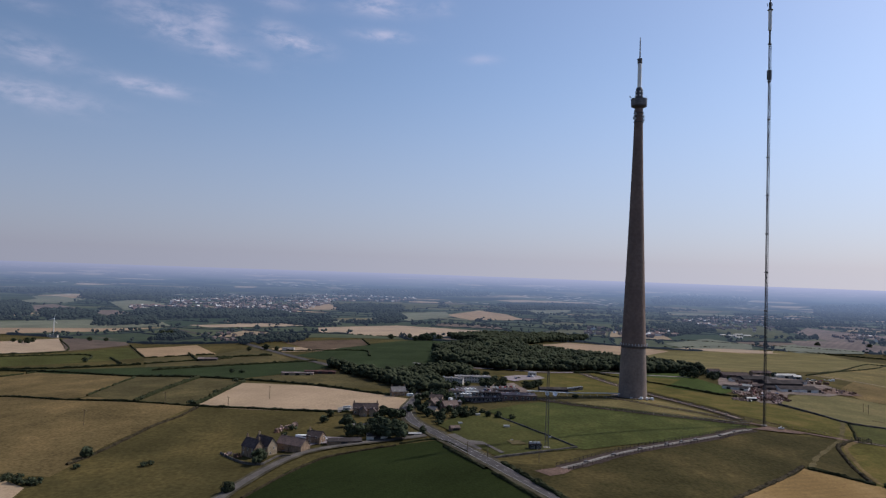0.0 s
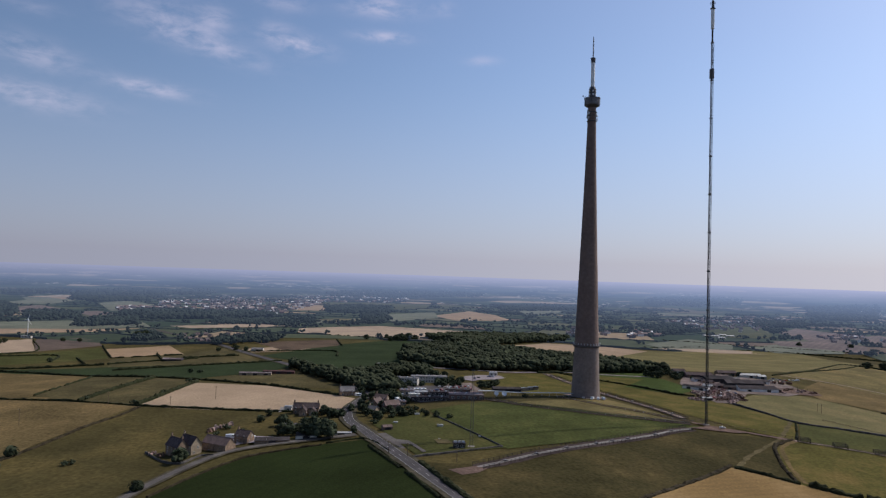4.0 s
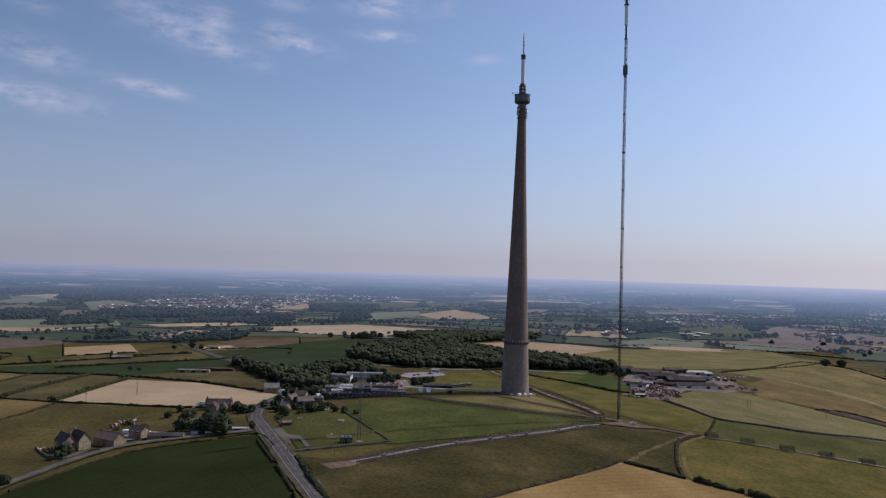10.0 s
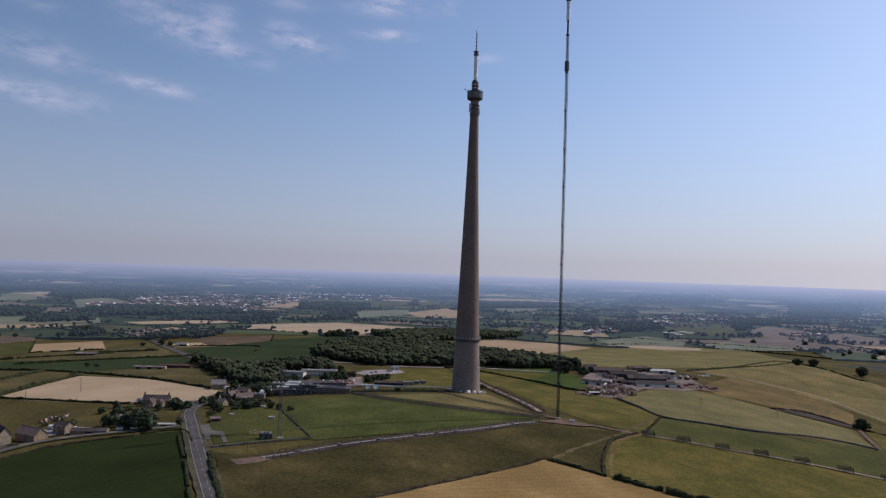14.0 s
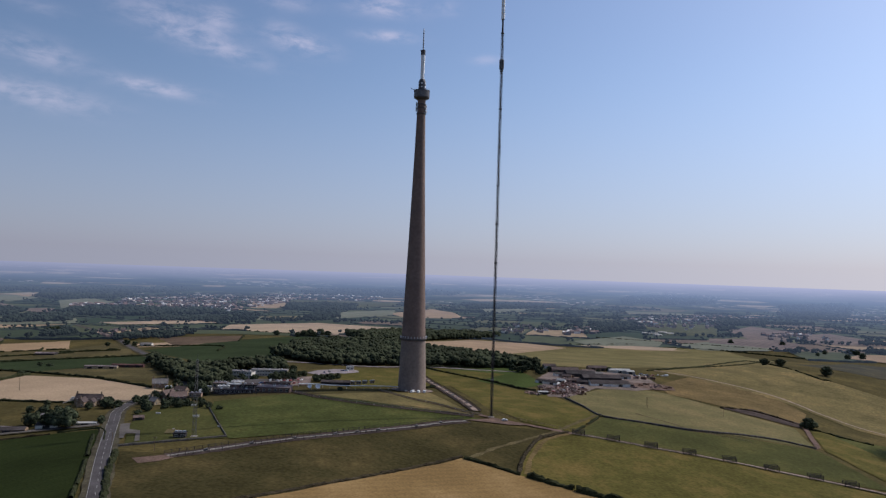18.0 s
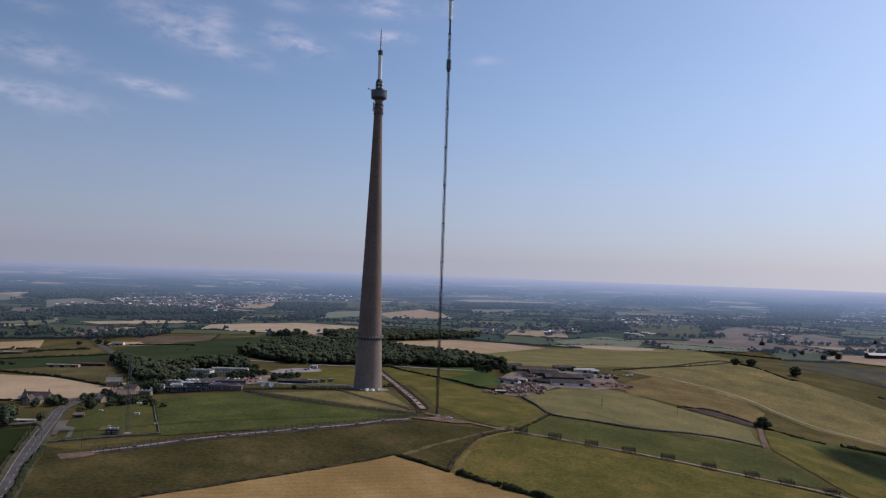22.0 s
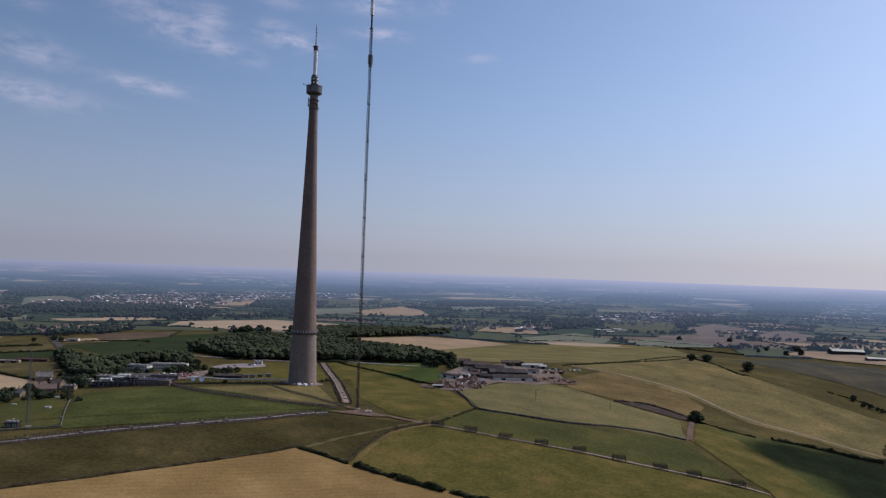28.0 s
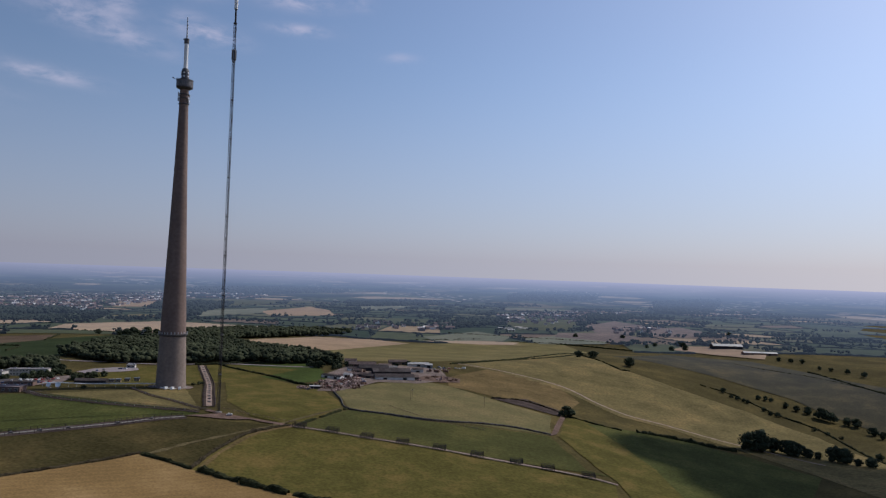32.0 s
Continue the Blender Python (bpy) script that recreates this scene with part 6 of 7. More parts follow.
def flat_block(x, y, rz, L, W, H, wall, label, name="office_block", floors=2, bays=10, roof="slate_pale", band=None):
    o = empty(name, pose(x, y, tz(x, y), 0, 0, rz), label, "building")
    part("wall", wall_shell(L, W, H, 0, False), wall, o)
    bm = bmesh.new()
    add_box(bm, 0, 0, H + 0.15, L + 0.7, W + 0.7, 0.3)
    part("roof", bm, roof, o)
    for s in (-1, 1):
        bm = bmesh.new()
        add_box(bm, 0, s * (W / 2 + 0.38), H + 0.2, L + 0.9, 0.1, 0.55)
        part("fascia", bm, "pale_sheet" if wall == "white_wall" else roof, o)
    fh = H / floors
    for s in ("y-", "y+"):
        yy = -W / 2 if s == "y-" else W / 2
        for f in range(floors):
            for k in range(bays):
                window(o, -L / 2 + (k + 0.5) * L / bays, yy, (f + 0.58) * fh, min(2.0, L / bays * 0.62), fh * 0.42, s)
    for k in range(3):
        bm = bmesh.new()
        add_box(bm, -L / 3 + k * L / 3, 0.5, H + 0.75, 1.6, 1.4, 0.9)
        part("roof_unit", bm, "galv", o)
    return o


STONE_HOUSE = "old gritstone house with a dark slate roof and chimneys"
# farm by the lane
house(-280.0, -235.6, -38, 12.0, 6.8, 5.6, 4.2, "stone", "slate", "tall gabled gritstone farmhouse with a dark slate roof", chimneys=2)
# the wing's paler stone imitates sunlight on its gable
house(-273.8, -231.9, -38, 12.9, 6.8, 5.6, 4.4, "stone_pale", "slate", "gabled wing of the farmhouse, stone paler for its sunlit gable", chimneys=1)
house(-258.7, -226.9, -26, 17.7, 8.4, 4.1, 3.5, "stone", "red_tile", "long low stone barn with a brown roof", "barn", "barn", 0, False, True)
house(-248.4, -211.4, -20, 9.3, 6.9, 4.3, 2.9, "stone", "slate", "small stone cottage with a slate roof", chimneys=1)
shed(-230.4, -215.3, 12, 20.5, 5.8, 2.1, 1.3, "stone", "grey_sheet", "low grey-roofed stone outbuilding by the lane", doors=1, lights=False)
shed(-223.2, -182.9, 8, 13.8, 6.9, 2.9, 1.8, "timber", "slate_pale", "grey-roofed timber shed among trees", doors=1, lights=False)
shed(-211.8, -205.9, 8, 12.7, 4.9, 2.3, 1.2, "white_wall", "dark_sheet", "low white-walled shed by the lane", doors=1, lights=False)
shed(-191.5, -200.1, 8, 13.6, 3.4, 1.6, 0.5, "pale_sheet", "pale_sheet", "low pale sheeted store by the junction", doors=1, lights=False)
shed(-164.0, -188.0, 20, 6.5, 4.5, 2.2, 1.0, "brick", "red_tile", "small brown shed at the compound's edge", doors=1, lights=False)
# pair of cottages beside the stubble: a long range with two forward gables
house(-228.0, -124.9, 6, 18.0, 7.0, 4.2, 3.2, "stone", "slate", "long gritstone cottage range with a slate roof and chimneys", chimneys=2)
house(-228.7, -133.3, 96, 8.0, 5.0, 3.8, 2.6, "stone", "slate", "gabled stone cottage front with a dark roof", chimneys=1)
house(-221.8, -133.3, 96, 6.0, 4.5, 3.4, 2.2, "stone_pale", "slate", "pale stone gabled cottage front", chimneys=0)
flat_block(-243.0, -116.6, 6, 5.0, 4.0, 2.6, "white_wall", "small white outhouse beside the cottages", "outhouse", 1, 1, "pale_sheet")
# roadside houses
house(-209.8, -43.9, 20, 12.1, 7.1, 4.2, 3.6, "stone", "slate_pale", "gritstone house with a pale slate roof beside the road", chimneys=2, group="roadside houses")
house(-179.0, -105.2, 70, 10.9, 6.9, 4.4, 3.0, "stone", "red_tile", "stone house with a brown tiled roof", chimneys=1, group="roadside houses")
house(-167.0, -115.7, 30, 11.8, 6.9, 4.3, 3.0, "brick", "red_tile", "brown brick house with a tiled roof", chimneys=1, group="roadside houses")
house(-179.1, -127.9, -30, 6.9, 5.4, 3.0, 2.2, "stone_pale", "slate_pale", "small pale cottage among garden trees", chimneys=1, group="roadside houses")
house(-176.9, -83.2, -15, 9.9, 6.9, 4.2, 2.8, "stone", "red_tile", STONE_HOUSE, chimneys=1, group="roadside houses")
flat_block(-161.8, -93.5, 6, 8.9, 5.9, 3.0, "stone", "low flat-roofed house among bushes", "house", 1, 3, "pink_roof")
flat_block(-163.7, -60.2, 10, 6.0, 5.0, 3.4, "white_wall", "small white-fronted gatehouse by the trees", "gatehouse", 1, 2, "grey_sheet")
flat_block(-152.5, -55.5, 12, 9.0, 4.5, 3.6, "white_wall", "small white plant room with a pale roof", "plant_room", 1, 2, "white_front")
flat_block(-148.5, -30.5, 8, 10.0, 4.0, 4.6, "stone_pale", "pale store with a white roof", "store", 1, 3, "white_front")
# transmitting station
flat_block(-163.8, 34.9, -8, 22.5, 9.2, 6.1, "white_wall", "white two-storey office block with rows of windows", bays=9, roof="slate_pale")
flat_block(-142.8, 56.2, 6, 34.8, 9.2, 5.9, "white_wall", "long white two-storey office block with rows of windows", bays=13, roof="slate_pale")
flat_block(-159.6, -41.5, 6, 11.0, 9.0, 5.0, "stone_pale", "pale flat-roofed block beside the trees", floors=1, bays=3, roof="pink_roof")
# dark wall colour stands in for shade on the hall's front
flat_block(-139.5, -70.6, 6, 29.7, 7.9, 3.0, "dark_sheet", "long low station hall, walls darkened for shade, slate-grey flat roof", floors=1, bays=8, roof="grey_sheet")
flat_block(-147.7, -42.7, 4, 16.0, 8.0, 4.0, "brick", "low brick hall with a pale sheeted flat roof", floors=1, bays=4, roof="pale_sheet")
flat_block(-132.2, -43.0, 4, 17.9, 8.0, 3.8, "dark_sheet", "low dark-walled station building", floors=1, bays=5, roof="grey_sheet")
flat_block(-109.7, -59.8, 3, 27.6, 13.8, 4.3, "brick", "low brown-brick transmitter hall with a pinkish flat roof", floors=1, bays=6, roof="pink_roof")
flat_block(-116.1, -18.2, 3, 22.0, 9.0, 3.6, "brick", "low brick annexe with a flat roof", floors=1, bays=4, roof="grey_sheet")
flat_block(-74.4, 132.5, 5, 8.3, 5.2, 3.5, "white_wall", "small white cabin beside the concrete lot", "cabin", 1, 2, "pale_sheet")
shed(-70.4, 10.8, 3, 26.3, 8.1, 2.8, 1.4, "dark_sheet", "grey_sheet", "long dark low shed near the tower", doors=2, lights=False)
for x, y in [(-56, 18), (-51, 21), (-46, 30), (-40, 38)]:
    flat_block(x, y, 8, 4.5, 3.0, 2.4, "stone_pale", "small pale equipment cabin", "cabin", 1, 2, "grey_sheet")
# scrapyard
shed(201.4, 109.3, 4, 41.8, 16.7, 3.2, 2.3, "white_front", "grey_sheet", "long dark-roofed shed with a pale front", "barn")
shed(199.1, 137.9, 4, 41.9, 17.9, 3.8, 2.8, "dark_sheet", "grey_sheet", "large dark sheeted shed with a grey roof", "barn")
shed(180.0, 158.9, 6, 33.6, 15.7, 4.0, 2.6, "dark_sheet", "dark_sheet", "dark sheeted shed with a dark roof", "barn")
shed(167.4, 184.8, 4, 31.7, 12.7, 3.8, 2.3, "brick", "slate", "brick shed with a dark slate roof", "barn", lights=False)
shed(136.8, 103.9, -42, 27.0, 6.2, 3.1, 1.2, "white_front", "dark_sheet", "long low white-sided shed at the yard's edge", doors=2, lights=False)
shed(233.8, 199.7, 4, 26.1, 9.6, 3.2, 1.5, "white_wall", "pale_sheet", "white-walled store with a pale roof", doors=1, lights=False)
shed(245.7, 195.3, 2, 9.9, 7.6, 3.0, 1.3, "pale_sheet", "pale_sheet", "pale sheeted store behind the barns", doors=1, lights=False)
shed(153.5, 210.9, 6, 14.8, 8.5, 4.2, 2.1, "white_wall", "slate", "white-walled store with a slate roof", doors=1, lights=False)
shed(210.6, 211.3, 4, 23.5, 10.7, 3.6, 2.0, "stone", "slate", "stone barn with a slate roof", "barn", lights=False)
shed(122.7, 35.5, 3, 10.2, 4.1, 2.7, 0.8, "dark_sheet", "pale_sheet", "small dark field shelter by the hedge", doors=1, lights=False)
for x, y, a, L, W, wl, rf in ((174.2, 173.5, 8, 16.9, 9.5, "brick", "slate"), (193.5, 180.6, 4, 14.8, 9.5, "dark_sheet", "red_tile"), (164.4, 118.2, 4, 14.6, 8.3, "dark_sheet", "slate"), (174.2, 110.1, -10, 12.5, 7.3, "brick", "grey_sheet"), (229.6, 155.9, 4, 12.7, 8.5, "white_front", "grey_sheet"), (201.1, 166.5, 6, 12.7, 7.4, "dark_sheet", "slate_pale"), (163.1, 142.1, -20, 10.5, 6.3, "stone", "slate"), (157.1, 155.9, 12, 12.6, 6.3, "white_front", "grey_sheet"), (222.7, 109.0, 4, 9.4, 6.3, "dark_sheet", "red_tile"), (152.2, 113.1, -40, 9.4, 5.2, "white_front", "pale_sheet")):
    shed(x, y, a, L, W, 3.0, 1.6, wl, rf, "small weathered lean-to shed in the scrapyard", doors=1, lights=False)
# far barns and farms
shed(887.8, 687.2, -6, 59.7, 19.9, 7.5, 3.7, "dark_sheet", "pale_sheet", "long far barn with a pale roof", "barn")
shed(898.1, 585.6, -10, 62.4, 12.5, 4.4, 2.0, "brick", "pale_sheet", "long low far barn with a pale roof", "barn", lights=False)
for x, y, L in ((525.9, 1072.2, 23.4), (563.8, 1122.4, 19.8), (569.9, 1089.4, 20.9), (508.1, 1081.4, 13.0), (524.8, 1028.1, 18.1)):
    shed(x, y, 8, L, 9, 4.0, 1.6, "white_wall", "pale_sheet", "white-walled far farm building", "barn", doors=2, lights=False)
# two long sheds stand in for the roadside row of trailers
shed(-319.7, 77.3, 6, 32.0, 4.8, 2.6, 0.7, "stone_pale", "pink_roof", "long low pale shed standing in for trailers by the road", doors=3, lights=False)
shed(-299.5, 92.7, 4, 32.0, 4.8, 2.8, 0.7, "red_clad", "red_clad", "long low red-clad shed standing in for trailers by the road", doors=3, lights=False)
shed(-460.4, 224.3, 10, 22.6, 13.6, 2.5, 1.0, "dark_sheet", "pink_roof", "low pinkish-roofed poultry shed among fields", doors=1, lights=False)
shed(-388.0, 342.3, 5, 16.0, 8.0, 3.4, 1.7, "white_wall", "slate_pale", "white farm store by the road", doors=1, lights=False)

# ---- hamlets and villages ----
# walls and roofs use copies with distance haze painted in
village_proto = [
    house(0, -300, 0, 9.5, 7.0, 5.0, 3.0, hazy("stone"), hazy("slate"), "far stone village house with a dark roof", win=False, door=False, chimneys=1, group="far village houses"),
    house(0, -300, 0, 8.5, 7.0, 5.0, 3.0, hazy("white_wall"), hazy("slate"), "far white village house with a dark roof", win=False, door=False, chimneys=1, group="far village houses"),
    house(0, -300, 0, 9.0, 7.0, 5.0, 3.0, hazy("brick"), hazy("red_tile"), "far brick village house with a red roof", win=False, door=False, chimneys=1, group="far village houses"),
]


def village(poly, n, seed, scale=1.0, kinds=(0, 0, 1, 2, 2)):
    rng = random.Random(seed)
    xs, ys = [p[0] for p in poly], [p[1] for p in poly]
    k, tries, put = 0, 0, []
    while k < n and tries < 6000:
        tries += 1
        x, y = rng.uniform(min(xs), max(xs)), rng.uniform(min(ys), max(ys))
        if not inside((x, y), poly) or any(abs(x - a) + abs(y - b) < 13 * scale for a, b in put):
            continue
        put.append((x, y))
        s = scale * rng.uniform(0.85, 1.2)
        copy_thing(village_proto[rng.choice(kinds)], pose(x, y, tz(x, y) + 0.4 * scale, 0, 0, rng.choice((10, 100, 55, -20)) + rng.uniform(-12, 12)) @ Matrix.Diagonal((s, s, s, 1)))
        k += 1


village([(-616, 588), (-519, 480), (-456, 484), (-436, 555), (-536, 671), (-627, 667)], 30, 1, 0.72, (0, 2, 2))
village([(-803, 1425), (-780, 1611), (-777, 1984), (-1029, 2594), (-1099, 2354), (-975, 1834)], 60, 2, 1.0)
village([(521, 1278), (654, 1257), (880, 1549), (950, 1869), (663, 1602)], 40, 3, 1.0)
village([(152, 975), (248, 1008), (302, 1154), (206, 1192)], 24, 4)
village([(-870, 2583), (-704, 2939), (-628, 3170), (-864, 3127)], 22, 5, 1.1)
village([(733, 917), (946, 1051), (1086, 1374), (871, 1201)], 16, 6)
village([(1673, 2493), (1811, 2142), (2122, 2570), (1964, 2801)], 30, 7, 1.1)
for p in village_proto:
    for o in (*p.children_recursive, p):
        bpy.data.objects.remove(o)

def far_town(poly, n, seed, label):
    """Rows of small far houses, too many and too distant to tell apart."""
    rng = random.Random(seed)
    xs, ys = [p[0] for p in poly], [p[1] for p in poly]
    verts, faces, k, tries = [], [], 0, 0
    while k < n and tries < 20 * n:
        tries += 1
        x, y = rng.uniform(min(xs), max(xs)), rng.uniform(min(ys), max(ys))
        if not inside((x, y), poly) or noise.noise((x / 140.0, y / 140.0, seed)) < -0.12:
            continue
        k += 1
        a = rng.choice((0.2, 0.2, 1.7, 0.9)) + rng.uniform(-0.15, 0.15)
        c, d = math.cos(a), math.sin(a)
        L, W, H, rh = rng.uniform(4, 8), rng.uniform(3.2, 4.2), rng.uniform(4.6, 5.6), rng.uniform(2.2, 3.2)
        z = tz(x, y) + 1.2

        def at(u, v, h):
            verts.append((x + u * c - v * d, y + u * d + v * c, z + h))
            return len(verts) - 1

        w = [at(u, v, h) for h in (-1.5, H) for u, v in ((-L, -W), (L, -W), (L, W), (-L, W))]
        faces += [(w[i], w[(i + 1) % 4], w[4 + (i + 1) % 4], w[4 + i]) for i in range(4)]
        g = [at(u * 1.05, v * 1.08, H - 0.1) for u, v in ((-L, -W), (L, -W), (L, W), (-L, W))] + [at(-L, 0, H + rh), at(L, 0, H + rh)]
        faces += [(g[0], g[1], g[5], g[4]), (g[2], g[3], g[4], g[5]), (g[1], g[2], g[5]), (g[3], g[0], g[4])]
    tagged(link_mesh("far_town", verts, faces, "town"), label, "houses", kind="stuff")


# town colours, with painted haze glowing over them
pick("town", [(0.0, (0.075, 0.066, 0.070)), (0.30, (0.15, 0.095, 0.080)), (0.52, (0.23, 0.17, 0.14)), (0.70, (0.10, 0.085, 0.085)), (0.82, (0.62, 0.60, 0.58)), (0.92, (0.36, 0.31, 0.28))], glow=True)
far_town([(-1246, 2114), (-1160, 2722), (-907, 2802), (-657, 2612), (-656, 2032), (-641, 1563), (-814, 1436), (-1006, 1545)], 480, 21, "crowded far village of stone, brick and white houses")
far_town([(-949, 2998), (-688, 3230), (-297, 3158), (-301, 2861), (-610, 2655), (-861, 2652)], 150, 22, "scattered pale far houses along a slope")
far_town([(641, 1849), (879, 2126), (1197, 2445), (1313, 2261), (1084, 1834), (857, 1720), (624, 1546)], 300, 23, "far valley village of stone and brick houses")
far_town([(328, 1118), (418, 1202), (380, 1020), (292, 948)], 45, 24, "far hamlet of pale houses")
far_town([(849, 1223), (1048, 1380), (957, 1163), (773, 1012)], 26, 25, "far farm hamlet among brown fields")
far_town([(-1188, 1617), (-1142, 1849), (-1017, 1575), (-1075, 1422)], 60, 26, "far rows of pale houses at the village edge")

# ---- vehicles and scrap ----


def car_proto(name, paint, label, van=False):
    o = empty(name, pose(0, 0, -900), label, "van" if van else "car")
    L, W, H = (5.2, 2.0, 2.2) if van else (4.3, 1.75, 1.42)
    bm = bmesh.new()
    prof = [(-L / 2, 0.3), (-L / 2, 1.0), (-L / 2 + 0.3, H if van else 1.0), (L * 0.18 if van else -L * 0.30, H if van else 1.02), (L * 0.28, 1.05), (L / 2 - 0.1, 0.85), (L / 2, 0.35)]
    a = [bm.verts.new((x, -W / 2, z)) for x, z in prof]
    b = [bm.verts.new((x, W / 2, z)) for x, z in prof]
    bm.faces.new(a)
    bm.faces.new(b[::-1])
    for k in range(len(prof)):
        bm.faces.new((a[k], b[k], b[(k + 1) % len(prof)], a[(k + 1) % len(prof)]))
    bmesh.ops.recalc_face_normals(bm, faces=bm.faces[:])
    bmesh.ops.bevel(bm, geom=bm.edges[:], offset=0.06, segments=1, affect="EDGES")
    part("body", bm, paint, o)
    bm = bmesh.new()
    if van:
        add_box(bm, L * 0.21, 0, 1.62, 0.5, W * 0.9, 0.6)
        part("windscreen", bm, "glass", o)
    else:
        cab = [(-L * 0.36, 1.0), (-L * 0.24, H), (L * 0.08, H), (L * 0.26, 1.0)]
        a = [bm.verts.new((x, -W * 0.44, z)) for x, z in cab]
        b = [bm.verts.new((x, W * 0.44, z)) for x, z in cab]
        bm.faces.new(a)
        bm.faces.new(b[::-1])
        for k in range(4):
            bm.faces.new((a[k], b[k], b[(k + 1) % 4], a[(k + 1) % 4]))
        bmesh.ops.recalc_face_normals(bm, faces=bm.faces[:])
        part("cabin_glass", bm, "glass", o)
        bm = bmesh.new()
        add_box(bm, -L * 0.08, 0, H + 0.02, L * 0.32, W * 0.84, 0.05)
        part("roof", bm, paint, o)
    for sx in (-1, 1):
        for sy in (-1, 1):
            w = part("wheel", ring_profile([(0.2, -0.1), (0.33, -0.1), (0.33, 0.1), (0.2, 0.1)], 14), "rubber", o)
            w.matrix_basis = Matrix.Translation((sx * L * 0.31, sy * (W / 2 - 0.08), 0.33)) @ Matrix.Rotation(math.pi / 2, 4, "X")
    return o


cars = [car_proto("car", m, t) for m, t in (("car_white", "white hatchback parked on asphalt"), ("car_red", "dark red car parked outdoors"), ("car_blue", "dark blue car parked outdoors"), ("car_black", "black hatchback parked on asphalt"), ("car_silver", "silver hatchback parked on asphalt"))]
van = car_proto("van", "car_white", "white panel van parked on the track", True)


def park(o, x, y, a, group=""):
    c = copy_thing(o, pose(x, y, tz(x, y) + 0.72, 0, 0, a))
    if group:
        c["group"] = group


rng = random.Random(31)
for x, y in [(-132, 16), (-129, 16), (-125, 14), (-122, 15), (-119, 16), (-116, 16), (-114, 18), (-112, 24), (-108, 25), (-105, 26), (-117, -6), (-113, -5), (-109, -2), (-106, -1), (-103, 5)]:
    park(cars[rng.randrange(5)], x, y, 90 + rng.uniform(-6, 6), "cars in the car park")
for x, y in [(-156, -66), (-152, -69), (-134, -8), (-131, -7), (-120, -36), (-118, -40), (-142, -20), (-139, -21), (-136, -19), (-129, -24), (-126, -22), (-96, 96), (-92, 103), (-80, 116), (-76, 119)]:
    park(cars[rng.randrange(5)], x, y, rng.uniform(0, 180), "cars at the station")
park(cars[0], 73.6, -127.8, 10)
# vans stand in for small white panels beside the tower
for x, y, a in ((2, -22, 60), (7, -21, 75), (12, -18, 100)):
    park(van, x, y, a, "white vans at the tower's foot")
for x, y, a in ((-165.3, -70.2, 60), (-163.4, -62.7, 70), (-243.8, -207.9, 4.9), (-260.2, -201.8, 19.8), (-234.1, -213.4, 11.7)):
    park(van, x, y, a, "white vans")
for x, y, a in ((-256.6, -203.5, 9.9), (-199.2, -52.2, 20.1)):
    o = empty("caravan", pose(x, y, tz(x, y) + 0.7, 0, 0, a), "white touring caravan parked by the buildings", "caravan")
    bm = bmesh.new()
    add_box(bm, 0, 0, 1.5, 5.6, 2.2, 2.1)
    bmesh.ops.bevel(bm, geom=bm.edges[:], offset=0.3, segments=2, affect="EDGES")
    part("body", bm, "white_grp", o)
    bm = bmesh.new()
    add_box(bm, 0.4, -1.11, 1.7, 3.2, 0.05, 0.7)
    part("window", bm, "glass", o)
    for sy in (-1, 1):
        w = part("wheel", ring_profile([(0.2, -0.1), (0.33, -0.1), (0.33, 0.1), (0.2, 0.1)], 14), "rubber", o)
        w.matrix_basis = Matrix.Translation((0, sy * 1.0, 0.33)) @ Matrix.Rotation(math.pi / 2, 4, "X")
for x, y in [(246, 175), (251, 177), (259, 184), (264, 187), (270, 186), (278, 193), (282, 192), (258, 192), (288, 195), (144, 78), (150, 92), (146, 102), (147, 64), (154, 80), (157, 121), (164, 101), (135, 50), (126, 37), (118, 26), (168, 96), (169, 83)]:
    park(rng.choice(cars + [van]), x, y, rng.uniform(0, 180), "vehicles in the scrapyard")


def scrap_heap(x, y, r, h, n, seed):
    rr = random.Random(seed)
    bm = bmesh.new()
    for i in range(n):
        a, d = rr.uniform(0, 6.28), r * math.sqrt(rr.random())
        z = h * (1 - d / r) * rr.random() + 0.2
        m = Matrix.Translation((d * math.cos(a), d * math.sin(a), z)) @ Euler((rr.uniform(0, 3), rr.uniform(0, 3), rr.uniform(0, 3))).to_matrix().to_4x4() @ Matrix.Diagonal((rr.uniform(0.4, 3.4), rr.uniform(0.3, 1.8), rr.uniform(0.1, 1.0), 1))
        bmesh.ops.create_cube(bm, size=1, matrix=m)
    o = part("scrap_heap", bm, rr.choice(("scrap", "scrap", "rust")))
    o.matrix_basis = pose(x, y, tz(x, y) + 0.6)
    tagged(o, "heap of rusty scrap metal and timber", "scrap", kind="stuff")


for i, (x, y) in enumerate([(153, 127), (153, 106), (153, 86), (152, 65), (160, 81), (146, 72), (144, 42), (161, 149), (155, 59), (163, 76), (138, 76), (114, 33), (110, 38), (168, 69)] + [(161, 134), (160, 115), (159, 98), (156, 73), (154, 45), (146, 85), (143, 52), (146, 99), (145, 119), (159, 47), (143, 27), (132, 38), (127, 59), (128, 81)]):
    scrap_heap(x, y, 4.5 + (i % 3) * 1.5, 2.2, 34, i)
for i, (x, y) in enumerate([(238, 118), (246, 128), (256, 122), (262, 112), (268, 118), (250, 113), (243, 160), (262, 176), (228, 104)]):
    scrap_heap(x, y, 2.6 + (i % 3), 1.1, 16, 60 + i)
